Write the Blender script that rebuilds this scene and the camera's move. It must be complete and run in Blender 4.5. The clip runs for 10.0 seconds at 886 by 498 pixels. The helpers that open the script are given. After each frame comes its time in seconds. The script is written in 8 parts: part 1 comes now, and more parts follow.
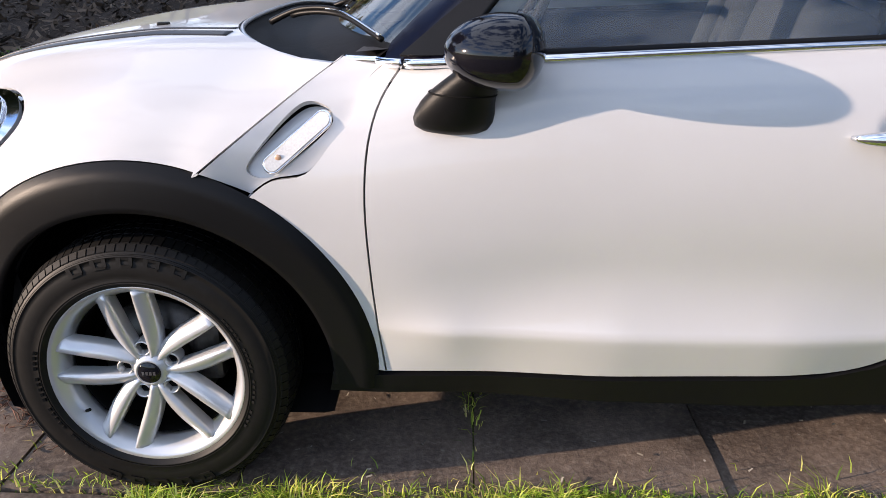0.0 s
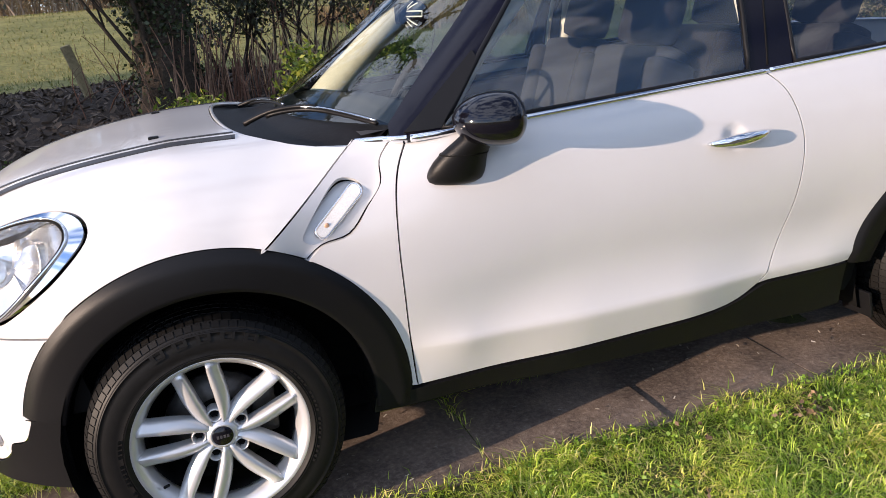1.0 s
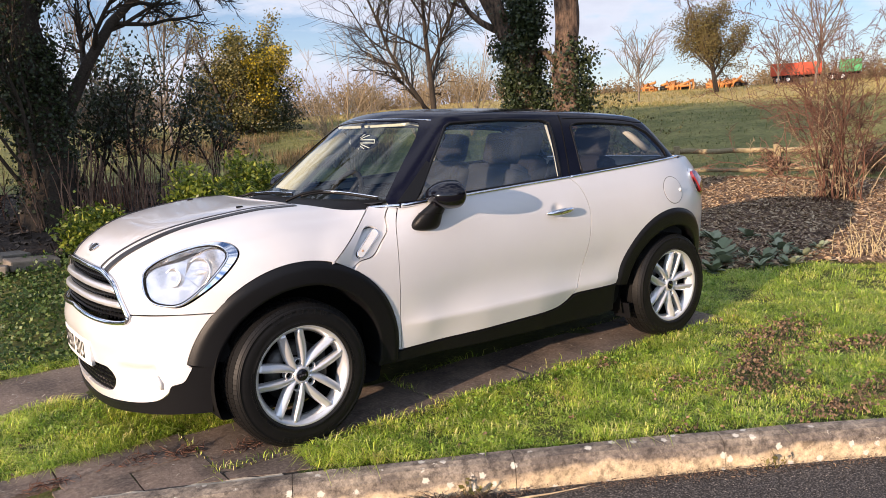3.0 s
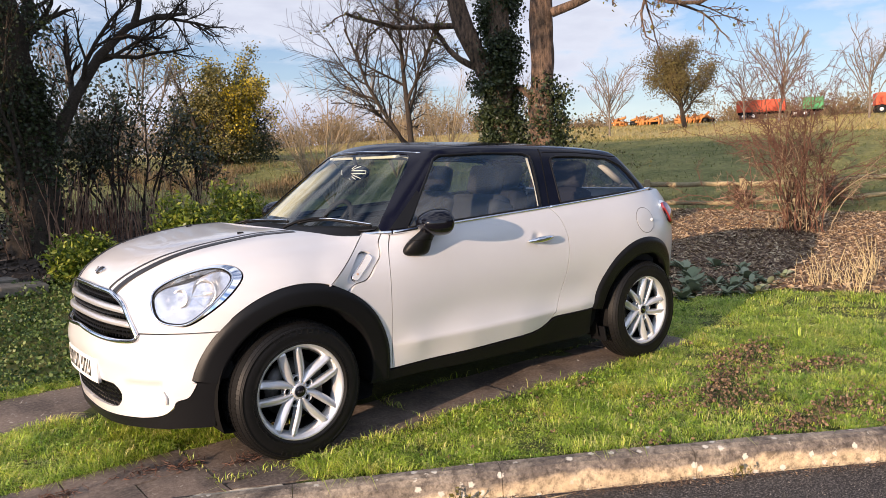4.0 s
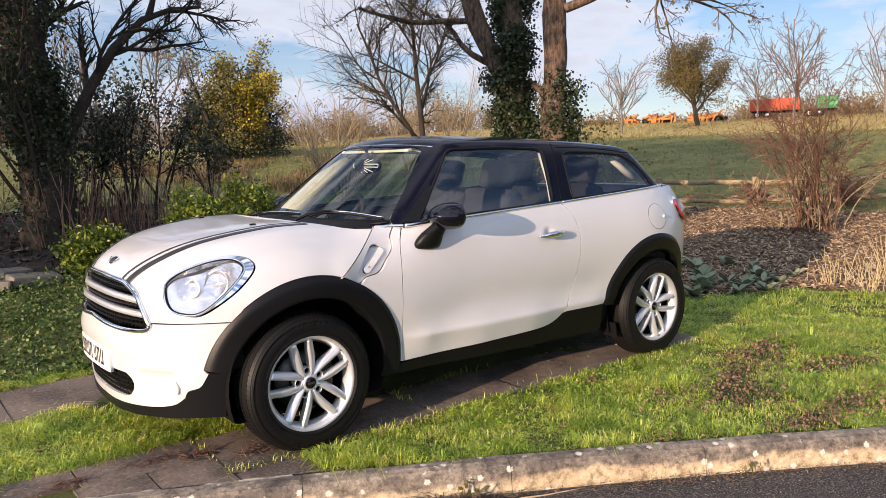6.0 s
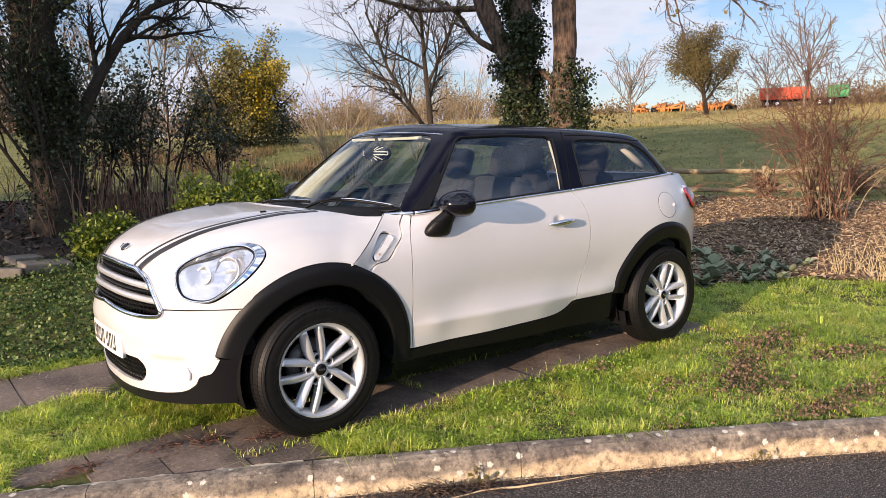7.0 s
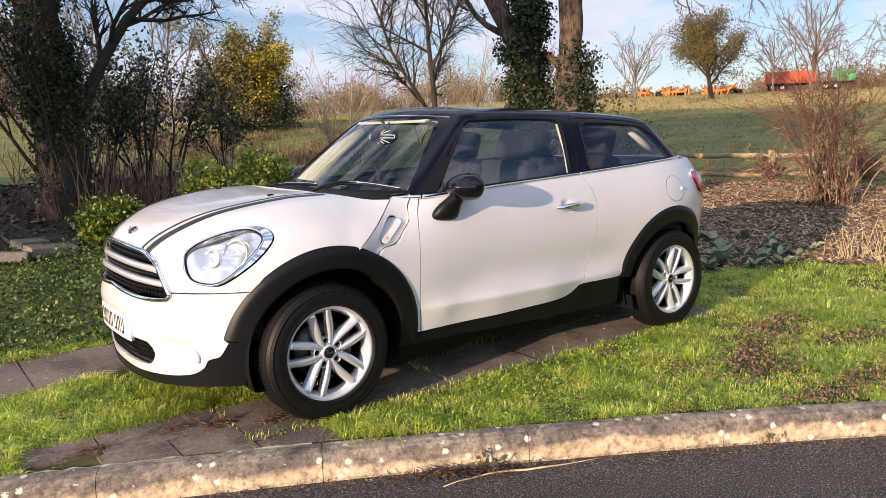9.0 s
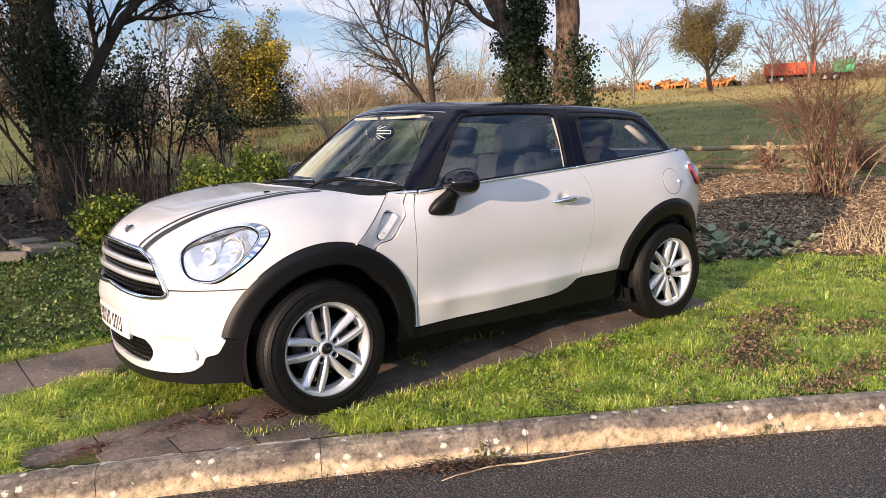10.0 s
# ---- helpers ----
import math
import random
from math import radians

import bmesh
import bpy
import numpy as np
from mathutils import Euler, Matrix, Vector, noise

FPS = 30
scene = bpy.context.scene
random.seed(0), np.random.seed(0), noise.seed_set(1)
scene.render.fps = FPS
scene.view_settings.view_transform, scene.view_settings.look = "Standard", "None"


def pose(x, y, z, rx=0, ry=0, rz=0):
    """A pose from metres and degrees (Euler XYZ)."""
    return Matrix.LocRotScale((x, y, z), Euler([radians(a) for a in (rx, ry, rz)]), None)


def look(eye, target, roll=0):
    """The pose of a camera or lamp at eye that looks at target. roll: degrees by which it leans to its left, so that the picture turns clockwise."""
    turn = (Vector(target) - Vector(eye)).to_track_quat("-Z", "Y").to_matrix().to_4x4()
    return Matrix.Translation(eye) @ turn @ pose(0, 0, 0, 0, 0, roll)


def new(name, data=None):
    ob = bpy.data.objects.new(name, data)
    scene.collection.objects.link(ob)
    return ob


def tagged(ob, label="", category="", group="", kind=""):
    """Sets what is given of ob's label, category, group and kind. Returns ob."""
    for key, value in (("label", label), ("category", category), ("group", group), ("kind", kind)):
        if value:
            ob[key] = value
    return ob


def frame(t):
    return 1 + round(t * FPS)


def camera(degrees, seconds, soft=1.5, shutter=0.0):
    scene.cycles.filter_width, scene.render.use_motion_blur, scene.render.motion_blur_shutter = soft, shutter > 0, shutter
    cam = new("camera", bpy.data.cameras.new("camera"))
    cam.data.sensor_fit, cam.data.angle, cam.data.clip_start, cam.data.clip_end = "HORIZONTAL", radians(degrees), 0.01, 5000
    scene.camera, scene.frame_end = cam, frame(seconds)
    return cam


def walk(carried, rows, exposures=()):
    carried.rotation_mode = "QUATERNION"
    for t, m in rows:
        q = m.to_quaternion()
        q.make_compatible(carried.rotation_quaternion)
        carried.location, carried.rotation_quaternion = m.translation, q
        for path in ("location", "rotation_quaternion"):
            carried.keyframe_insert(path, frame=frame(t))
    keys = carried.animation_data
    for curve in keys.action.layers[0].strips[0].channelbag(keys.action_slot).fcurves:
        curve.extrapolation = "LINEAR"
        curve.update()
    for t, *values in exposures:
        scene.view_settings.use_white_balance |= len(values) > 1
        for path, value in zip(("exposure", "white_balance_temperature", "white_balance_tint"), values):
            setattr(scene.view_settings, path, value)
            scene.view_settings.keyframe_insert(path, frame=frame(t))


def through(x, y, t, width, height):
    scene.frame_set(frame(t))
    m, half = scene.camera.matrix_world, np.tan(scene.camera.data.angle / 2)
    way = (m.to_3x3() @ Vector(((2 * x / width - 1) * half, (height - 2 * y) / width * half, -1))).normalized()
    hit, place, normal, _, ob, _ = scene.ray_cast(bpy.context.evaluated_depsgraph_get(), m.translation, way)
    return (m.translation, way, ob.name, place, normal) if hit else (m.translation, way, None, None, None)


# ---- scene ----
cam = camera(59.6, 10.0, 0.55)
PATH = [
    (0, (0.739, -2.382, 1.277), (0.677, -0.531, 0.523), -0.2),
    (0.5, (0.365, -2.508, 1.322), (0.537, -0.639, 0.632), -3.9),
    (1, (0.042, -2.762, 1.372), (0.622, -0.947, 0.764), -5.2),
    (1.5, (-0.278, -3.102, 1.414), (0.489, -1.309, 0.972), -4.7),
    (2, (-0.716, -3.38, 1.401), (0.235, -1.67, 0.987), -3.2),
    (2.5, (-1.108, -3.755, 1.39), (-0.041, -2.104, 1.021), -2.8),
    (3, (-1.434, -3.944, 1.407), (-0.276, -2.344, 1.093), -2.7),
    (4.5, (-1.66, -4.111, 1.412), (-0.432, -2.548, 1.188), -2.2),
    (5, (-1.659, -4.1, 1.405), (-0.439, -2.531, 1.183), -2.0),
    (5.5, (-1.657, -4.095, 1.402), (-0.446, -2.52, 1.171), -1.8),
    (7, (-1.673, -4.087, 1.392), (-0.489, -2.499, 1.12), -1.6),
    (7.5, (-1.682, -4.088, 1.397), (-0.505, -2.497, 1.113), -1.6),
    (8, (-1.688, -4.07, 1.392), (-0.512, -2.479, 1.098), -1.5),
    (8.5, (-1.684, -4.062, 1.384), (-0.509, -2.471, 1.083), -1.5),
    (9, (-1.687, -4.066, 1.385), (-0.513, -2.476, 1.074), -1.6),
    (9.5, (-1.686, -4.079, 1.381), (-0.514, -2.489, 1.065), -1.9),
    (10, (-1.674, -4.082, 1.382), (-0.503, -2.493, 1.06), -2.2),
]
walk(cam, [(t, look(eye, target, roll)) for t, eye, target, roll in PATH],
     ((0.0, 1.20, 7100, 23), (1.5, 1.25, 7200, 25), (3.0, 1.10, 7500, 25), (5.0, 1.03, 7600, 25), (10.0, 1.11, 7550, 25)))

# ---- world and sun ----
SUN_WAY = Vector((0.967, 0.24, -0.19)).normalized()
world = bpy.data.worlds.new("sky")
scene.world = world
world.use_nodes = True
wn, wl = world.node_tree.nodes, world.node_tree.links
wn.clear()
sky = wn.new("ShaderNodeTexSky")
sky.sky_type, sky.sun_disc = "NISHITA", False
sky.sun_elevation, sky.sun_rotation = radians(10.8), math.atan2(-SUN_WAY.x, -SUN_WAY.y)
sky.air_density, sky.dust_density, sky.ozone_density = 1.0, 0.3, 3.0
wgeo = wn.new("ShaderNodeTexCoord")
wmap = wn.new("ShaderNodeMapping")
wmap.inputs["Scale"].default_value = (1.0, 1.0, 3.2)
wnoise = wn.new("ShaderNodeTexNoise")
wnoise.inputs["Scale"].default_value, wnoise.inputs["Detail"].default_value = 3.3, 9.0
wnoise.inputs["Roughness"].default_value = 0.55
wramp = wn.new("ShaderNodeValToRGB")
wramp.color_ramp.elements[0].position, wramp.color_ramp.elements[1].position = 0.44, 0.545
wshade = wn.new("ShaderNodeValToRGB")
wshade.color_ramp.elements[0].position, wshade.color_ramp.elements[1].position = 0.35, 0.70
wshade.color_ramp.elements[0].color = (9.2, 11.6, 13.7, 1)
wshade.color_ramp.elements[1].color = (5.7, 7.3, 9.6, 1)
wmix = wn.new("ShaderNodeMixRGB")
wback = wn.new("ShaderNodeBackground")
wback.inputs["Strength"].default_value = 0.0485
wout = wn.new("ShaderNodeOutputWorld")
wl.new(wgeo.outputs["Generated"], wmap.inputs["Vector"])
wl.new(wmap.outputs["Vector"], wnoise.inputs["Vector"])
wl.new(wnoise.outputs["Fac"], wramp.inputs["Fac"])
wl.new(wnoise.outputs["Fac"], wshade.inputs["Fac"])
# the clouds close up towards the horizon
wsep = wn.new("ShaderNodeSeparateXYZ")
wl.new(wgeo.outputs["Generated"], wsep.inputs["Vector"])
wlow = wn.new("ShaderNodeValToRGB")
wlow.color_ramp.elements[0].position, wlow.color_ramp.elements[1].position = 0.02, 0.20
wlow.color_ramp.elements[0].color, wlow.color_ramp.elements[1].color = (0.5, 0.5, 0.5, 1), (0, 0, 0, 1)
wl.new(wsep.outputs["Z"], wlow.inputs["Fac"])
wmost = wn.new("ShaderNodeMath")
wmost.operation = "MAXIMUM"
wl.new(wramp.outputs["Color"], wmost.inputs[0])
wl.new(wlow.outputs["Color"], wmost.inputs[1])
wl.new(wmost.outputs["Value"], wmix.inputs["Fac"])
wtint = wn.new("ShaderNodeMixRGB")
wtint.blend_type = "MULTIPLY"
wtint.inputs["Fac"].default_value, wtint.inputs["Color2"].default_value = 1.0, (1.24, 1.58, 1.95, 1)
wl.new(sky.outputs["Color"], wtint.inputs["Color1"])
wl.new(wtint.outputs["Color"], wmix.inputs["Color1"])
wl.new(wshade.outputs["Color"], wmix.inputs["Color2"])
# sky and clouds grow brighter towards the sun
wdot = wn.new("ShaderNodeVectorMath")
wdot.operation, wdot.inputs[1].default_value = "DOT_PRODUCT", -SUN_WAY
wl.new(wgeo.outputs["Generated"], wdot.inputs[0])
wglow = wn.new("ShaderNodeMapRange")
wglow.interpolation_type = "SMOOTHSTEP"
for socket, value in (("From Min", -0.55), ("From Max", 0.55), ("To Min", 0.92), ("To Max", 1.75)):
    wglow.inputs[socket].default_value = value
wl.new(wdot.outputs["Value"], wglow.inputs["Value"])
wgain = wn.new("ShaderNodeMixRGB")
wgain.blend_type, wgain.inputs["Fac"].default_value = "MULTIPLY", 1.0
wl.new(wmix.outputs["Color"], wgain.inputs["Color1"])
wl.new(wglow.outputs["Result"], wgain.inputs["Color2"])
wl.new(wgain.outputs["Color"], wback.inputs["Color"])
wl.new(wback.outputs["Background"], wout.inputs["Surface"])
sun_data = bpy.data.lights.new("sun", "SUN")
sun_data.energy, sun_data.angle, sun_data.color = 3.65, radians(0.5), (1.0, 0.86, 0.68)
sun = new("sun", sun_data)
sun.matrix_basis = look((-40, -9, 9), Vector((-40, -9, 9)) + SUN_WAY)

# ---- materials ----
def material(name):
    m = bpy.data.materials.new(name)
    m.use_nodes = True
    nt = m.node_tree
    return m, nt, nt.nodes["Principled BSDF"]


def texture(nt, kind, scale, detail=4.0, rough=0.6, where="Object"):
    co = nt.nodes.new("ShaderNodeTexCoord")
    n = nt.nodes.new(kind)
    n.inputs["Scale"].default_value = scale
    if kind == "ShaderNodeTexNoise":
        n.inputs["Detail"].default_value, n.inputs["Roughness"].default_value = detail, rough
    nt.links.new(co.outputs[where], n.inputs["Vector"])
    return n


def ramp(nt, source, stops):
    r = nt.nodes.new("ShaderNodeValToRGB")
    while len(r.color_ramp.elements) < len(stops):
        r.color_ramp.elements.new(0.5)
    for e, (p, c) in zip(r.color_ramp.elements, stops):
        e.position, e.color = p, (*c, 1) if len(c) == 3 else c
    nt.links.new(source, r.inputs["Fac"])
    return r.outputs["Color"]


def blend(nt, a, b, fac, mode="MIX"):
    m = nt.nodes.new("ShaderNodeMixRGB")
    m.blend_type = mode
    for socket, v in ((m.inputs["Fac"], fac), (m.inputs["Color1"], a), (m.inputs["Color2"], b)):
        if isinstance(v, (int, float)):
            socket.default_value = v
        elif isinstance(v, tuple):
            socket.default_value = (*v, 1)
        else:
            nt.links.new(v, socket)
    return m.outputs["Color"]


def bump(nt, bsdf, height, strength, distance):
    b = nt.nodes.new("ShaderNodeBump")
    b.inputs["Strength"].default_value, b.inputs["Distance"].default_value = strength, distance
    nt.links.new(height, b.inputs["Height"])
    nt.links.new(b.outputs["Normal"], bsdf.inputs["Normal"])


def plain(name, colour, rough=0.5, metal=0.0, coat=0.0, vary=0.12, grain=40.0, relief=0.0, where="Object"):
    """A surface with a fine uneven tint and gloss."""
    m, nt, b = material(name)
    n = texture(nt, "ShaderNodeTexNoise", grain, 5.0, 0.6, where)
    lo, hi = tuple(c * (1 - vary) for c in colour), tuple(min(1, c * (1 + vary)) for c in colour)
    nt.links.new(ramp(nt, n.outputs["Fac"], [(0.3, lo), (0.7, hi)]), b.inputs["Base Color"])
    b.inputs["Roughness"].default_value, b.inputs["Metallic"].default_value = rough, metal
    b.inputs["Coat Weight"].default_value, b.inputs["Coat Roughness"].default_value = coat, 0.03
    if relief:
        bump(nt, b, n.outputs["Fac"], 0.6, relief)
    return m


def mottled(name, big, small, stops_big, stops_small, rough, fac=0.5, relief=0.01, rgh=0.65):
    """Two scales of noise for ground, bark, stone."""
    m, nt, b = material(name)
    n1, n2 = texture(nt, "ShaderNodeTexNoise", big, 6.0, 0.6), texture(nt, "ShaderNodeTexNoise", small, 8.0, rgh)
    c = blend(nt, ramp(nt, n1.outputs["Fac"], stops_big), ramp(nt, n2.outputs["Fac"], stops_small), fac)
    nt.links.new(c, b.inputs["Base Color"])
    b.inputs["Roughness"].default_value = rough
    b.inputs["Specular IOR Level"].default_value = 0.25
    bump(nt, b, n2.outputs["Fac"], 0.8, relief)
    return m


def furrowed(name, dark, light, scale, relief):
    """Bark with upright furrows."""
    m, nt, b = material(name)
    co, mp = nt.nodes.new("ShaderNodeTexCoord"), nt.nodes.new("ShaderNodeMapping")
    mp.inputs["Scale"].default_value = (1, 1, 0.30)
    n1, n2 = nt.nodes.new("ShaderNodeTexNoise"), texture(nt, "ShaderNodeTexNoise", 3.0, 5.0, 0.6)
    n1.inputs["Scale"].default_value, n1.inputs["Detail"].default_value, n1.inputs["Roughness"].default_value = scale, 6.0, 0.7
    nt.links.new(co.outputs["Object"], mp.inputs["Vector"])
    nt.links.new(mp.outputs["Vector"], n1.inputs["Vector"])
    c = ramp(nt, n1.outputs["Fac"], [(0.36, dark), (0.62, light)])
    c = blend(nt, c, ramp(nt, n2.outputs["Fac"], [(0.35, (0.55, 0.6, 0.55)), (0.65, (1, 1, 1))]), 0.7, "MULTIPLY")
    nt.links.new(c, b.inputs["Base Color"])
    b.inputs["Roughness"].default_value = 0.95
    bump(nt, b, n1.outputs["Fac"], 1.0, relief)
    return m


def leafy(name, colours, rough=0.45, through=0.25, drift=0.0, scale=1.5):
    """Leaves: each island its own tint, a slow drift of tone over the ground, a little light through them."""
    m, nt, b = material(name)
    g = nt.nodes.new("ShaderNodeNewGeometry")
    c = ramp(nt, g.outputs["Random Per Island"], [(i / max(1, len(colours) - 1), col) for i, col in enumerate(colours)])
    if drift:
        n = texture(nt, "ShaderNodeTexNoise", scale, 4.0, 0.65)
        c = blend(nt, c, ramp(nt, n.outputs["Fac"], [(0.32, (1 - drift, 1 - 0.7 * drift, 1 - drift)), (0.5, (1, 1, 1)), (0.68, (1 + 0.5 * drift, 1 + 0.15 * drift, 1 + 0.3 * drift))]), 1.0, "MULTIPLY")
    nt.links.new(c, b.inputs["Base Color"])
    b.inputs["Roughness"].default_value = rough
    t = nt.nodes.new("ShaderNodeBsdfTranslucent")
    nt.links.new(c, t.inputs["Color"])
    mix = nt.nodes.new("ShaderNodeMixShader")
    mix.inputs["Fac"].default_value = through
    nt.links.new(b.outputs["BSDF"], mix.inputs[1])
    nt.links.new(t.outputs["BSDF"], mix.inputs[2])
    nt.links.new(mix.outputs["Shader"], nt.nodes["Material Output"].inputs["Surface"])
    return m


def pane(name, tint, shine=0.06, haze=0.0, film=(0.8, 0.82, 0.85)):
    """Thin glass: clear with a tint, mirror-like by the angle, with an optional diffuse film."""
    m, nt, b = material(name)
    nt.nodes.remove(b)
    t, g = nt.nodes.new("ShaderNodeBsdfTransparent"), nt.nodes.new("ShaderNodeBsdfGlossy")
    t.inputs["Color"].default_value = (*tint, 1)
    g.inputs["Roughness"].default_value = 0.01
    slant = nt.nodes.new("ShaderNodeLayerWeight")
    slant.inputs["Blend"].default_value = 0.5
    steep, gain = nt.nodes.new("ShaderNodeMath"), nt.nodes.new("ShaderNodeMath")
    steep.operation, gain.operation = "POWER", "MULTIPLY_ADD"
    steep.inputs[1].default_value, gain.inputs[1].default_value, gain.inputs[2].default_value = 4.5, 0.9 - shine, shine
    nt.links.new(slant.outputs["Facing"], steep.inputs[0])
    nt.links.new(steep.outputs["Value"], gain.inputs[0])
    mix = nt.nodes.new("ShaderNodeMixShader")
    nt.links.new(gain.outputs["Value"], mix.inputs["Fac"])
    nt.links.new(t.outputs["BSDF"], mix.inputs[1])
    nt.links.new(g.outputs["BSDF"], mix.inputs[2])
    last = mix
    if haze:
        d = nt.nodes.new("ShaderNodeBsdfDiffuse")
        d.inputs["Color"].default_value = (*film, 1)
        last = nt.nodes.new("ShaderNodeMixShader")
        n = texture(nt, "ShaderNodeTexNoise", 2.5, 3.0, 0.5)
        grade = ramp(nt, n.outputs["Fac"], [(0.35, (haze * 0.8,) * 3), (0.65, (haze * 1.2,) * 3)])
        nt.links.new(grade, last.inputs["Fac"])
        nt.links.new(mix.outputs["Shader"], last.inputs[1])
        nt.links.new(d.outputs["BSDF"], last.inputs[2])
    nt.links.new(last.outputs["Shader"], nt.nodes["Material Output"].inputs["Surface"])
    return m


WHITE = plain("white_paint", (0.565, 0.567, 0.572), 0.34, 0.0, 0.8, 0.02, 3.0)
BLACK = plain("black_paint", (0.003, 0.003, 0.008), 0.16, 0.0, 0.0, 0.1, 3.0)
GLOSS = plain("gloss_black", (0.004, 0.004, 0.007), 0.08, 0.0, 0.3, 0.1, 3.0)
PLASTIC = plain("black_plastic", (0.0060, 0.0062, 0.0070), 0.40, 0.0, 0.0, 0.15, 900.0, 0.0006)
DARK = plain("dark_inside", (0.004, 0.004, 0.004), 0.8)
RUBBER = plain("rubber", (0.0058, 0.0056, 0.0055), 0.52, 0.0, 0.0, 0.25, 60.0, 0.0005)
CHROME = plain("chrome", (0.80, 0.81, 0.83), 0.08, 1.0, 0.0, 0.02, 8.0)
ALLOY = plain("silver_alloy", (0.60, 0.61, 0.62), 0.30, 0.55, 0.4, 0.03, 12.0)
STEEL = plain("brake_steel", (0.10, 0.095, 0.09), 0.45, 0.9, 0.0, 0.2, 60.0)
# the blue film of GLASS stands in for blue sky mirrored in the side windows
GLASS = pane("window_glass", (0.66, 0.75, 0.80), 0.06, 0.035, (0.20, 0.42, 0.80))
TINTED = pane("tinted_glass", (0.62, 0.66, 0.70), 0.09, 0.010, (0.35, 0.45, 0.65))
CLEAR = pane("lamp_glass", (0.92, 0.93, 0.95), 0.05, 0.04)
REDGLASS = plain("red_lamp", (0.21, 0.018, 0.020), 0.1, 0.0, 1.0, 0.1, 90.0)
AMBER = plain("amber_lamp", (0.55, 0.34, 0.22), 0.2, 0.0, 1.0, 0.1, 90.0)
LENS = plain("frosted_lens", (0.62, 0.62, 0.61), 0.22, 0.0, 1.0, 0.12, 220.0, 0.001)
CLOTH = plain("seat_cloth", (0.027, 0.029, 0.033), 0.9, 0.0, 0.0, 0.15, 140.0, 0.001)
CLOTH_DARK = plain("dark_cloth", (0.010, 0.010, 0.013), 0.9, 0.0, 0.0, 0.2, 140.0, 0.001)
CREAM = plain("cream_lining", (0.62, 0.58, 0.48), 0.8, 0.0, 0.0, 0.08, 30.0)
STRIPE = plain("black_stripe", (0.014, 0.013, 0.013), 0.5, 0.0, 0.12, 0.1, 20.0)
PLATE_WHITE = plain("plate_white", (0.82, 0.82, 0.80), 0.4, 0.0, 0.3, 0.02, 20.0)
SATIN = plain("satin_reflector", (0.84, 0.83, 0.80), 0.20, 0.95, 0.3, 0.05, 40.0, 0.0006)
SCREEN = pane("screen_glass", (0.68, 0.77, 0.72), 0.07)
for dull, level in ((PLASTIC, 0.18), (RUBBER, 0.22), (DARK, 0.15), (BLACK, 0.17), (GLOSS, 0.3)):
    dull.node_tree.nodes["Principled BSDF"].inputs["Specular IOR Level"].default_value = level

# ---- building tools ----
def mesh_object(name, verts, faces, mat, parent=None, label="", smooth=False):
    me = bpy.data.meshes.new(name)
    me.from_pydata([tuple(map(float, v)) for v in verts], [], [tuple(map(int, f)) for f in faces])
    if smooth:
        me.polygons.foreach_set("use_smooth", [True] * len(me.polygons))
    me.update()
    me.materials.append(mat)
    ob = new(name, me)
    ob.parent = parent
    return tagged(ob, label)


def part(name, bm, mat, parent, label="", smooth=False):
    """Links a bmesh as one mesh object under a thing or a part."""
    me = bpy.data.meshes.new(name)
    bm.to_mesh(me)
    bm.free()
    if smooth:
        me.polygons.foreach_set("use_smooth", [True] * len(me.polygons))
    me.materials.append(mat)
    ob = new(name, me)
    ob.parent = parent
    return tagged(ob, label)


def empty(name, label, category, group="", at=None):
    ob = new(name)
    if at is not None:
        ob.matrix_basis = at
    return tagged(ob, label, category, group)


def box_bm(sx, sy, sz, at=(0, 0, 0), bevel=0.0, turn=None, bm=None):
    bm = bm or bmesh.new()
    m = Matrix.Translation(at) @ (turn or Matrix.Identity(4)) @ Matrix.Diagonal((sx, sy, sz, 1))
    made = bmesh.ops.create_cube(bm, size=1.0, matrix=m)["verts"]
    if bevel:
        edges = {e for v in made for e in v.link_edges}
        bmesh.ops.bevel(bm, geom=list(edges), offset=bevel, segments=2, affect="EDGES", profile=0.6)
    return bm


def lathe(profile, steps, axis="y", closed=False):
    """Verts and faces of a profile of (radius, along) turned round an axis through the origin."""
    verts, faces, n = [], [], len(profile)
    for i in range(steps):
        a = 2 * math.pi * i / steps
        c, s = math.cos(a), math.sin(a)
        for r, h in profile:
            verts.append((r * c, h, r * s) if axis == "y" else (r * c, r * s, h))
    for i in range(steps):
        j = (i + 1) % steps
        for k in range(n if closed else n - 1):
            l = (k + 1) % n
            faces.append((i * n + k, i * n + l, j * n + l, j * n + k))
    return verts, faces


def tube(points, radii, sides=6, closed=False):
    """Verts and faces of a round bar along points."""
    pts = [Vector(p) for p in points]
    n = len(pts)
    if not hasattr(radii, "__len__"):
        radii = [radii] * n
    verts, faces = [], []
    ref = Vector((0.31, 0.17, 0.93))
    for i, p in enumerate(pts):
        a, b = pts[i - 1 if (i or closed) else 0], pts[(i + 1) % n if (closed or i < n - 1) else n - 1]
        d = (b - a).normalized() if (b - a).length > 1e-9 else Vector((0, 0, 1))
        u = d.cross(ref).normalized()
        v = d.cross(u)
        for k in range(sides):
            t = 2 * math.pi * k / sides
            verts.append(p + (u * math.cos(t) + v * math.sin(t)) * radii[i])
    for i in range(n if closed else n - 1):
        j = (i + 1) % n
        for k in range(sides):
            l = (k + 1) % sides
            faces.append((i * sides + k, i * sides + l, j * sides + l, j * sides + k))
    if not closed:
        faces.append(tuple(range(sides))[::-1])
        faces.append(tuple((n - 1) * sides + k for k in range(sides)))
    return verts, faces


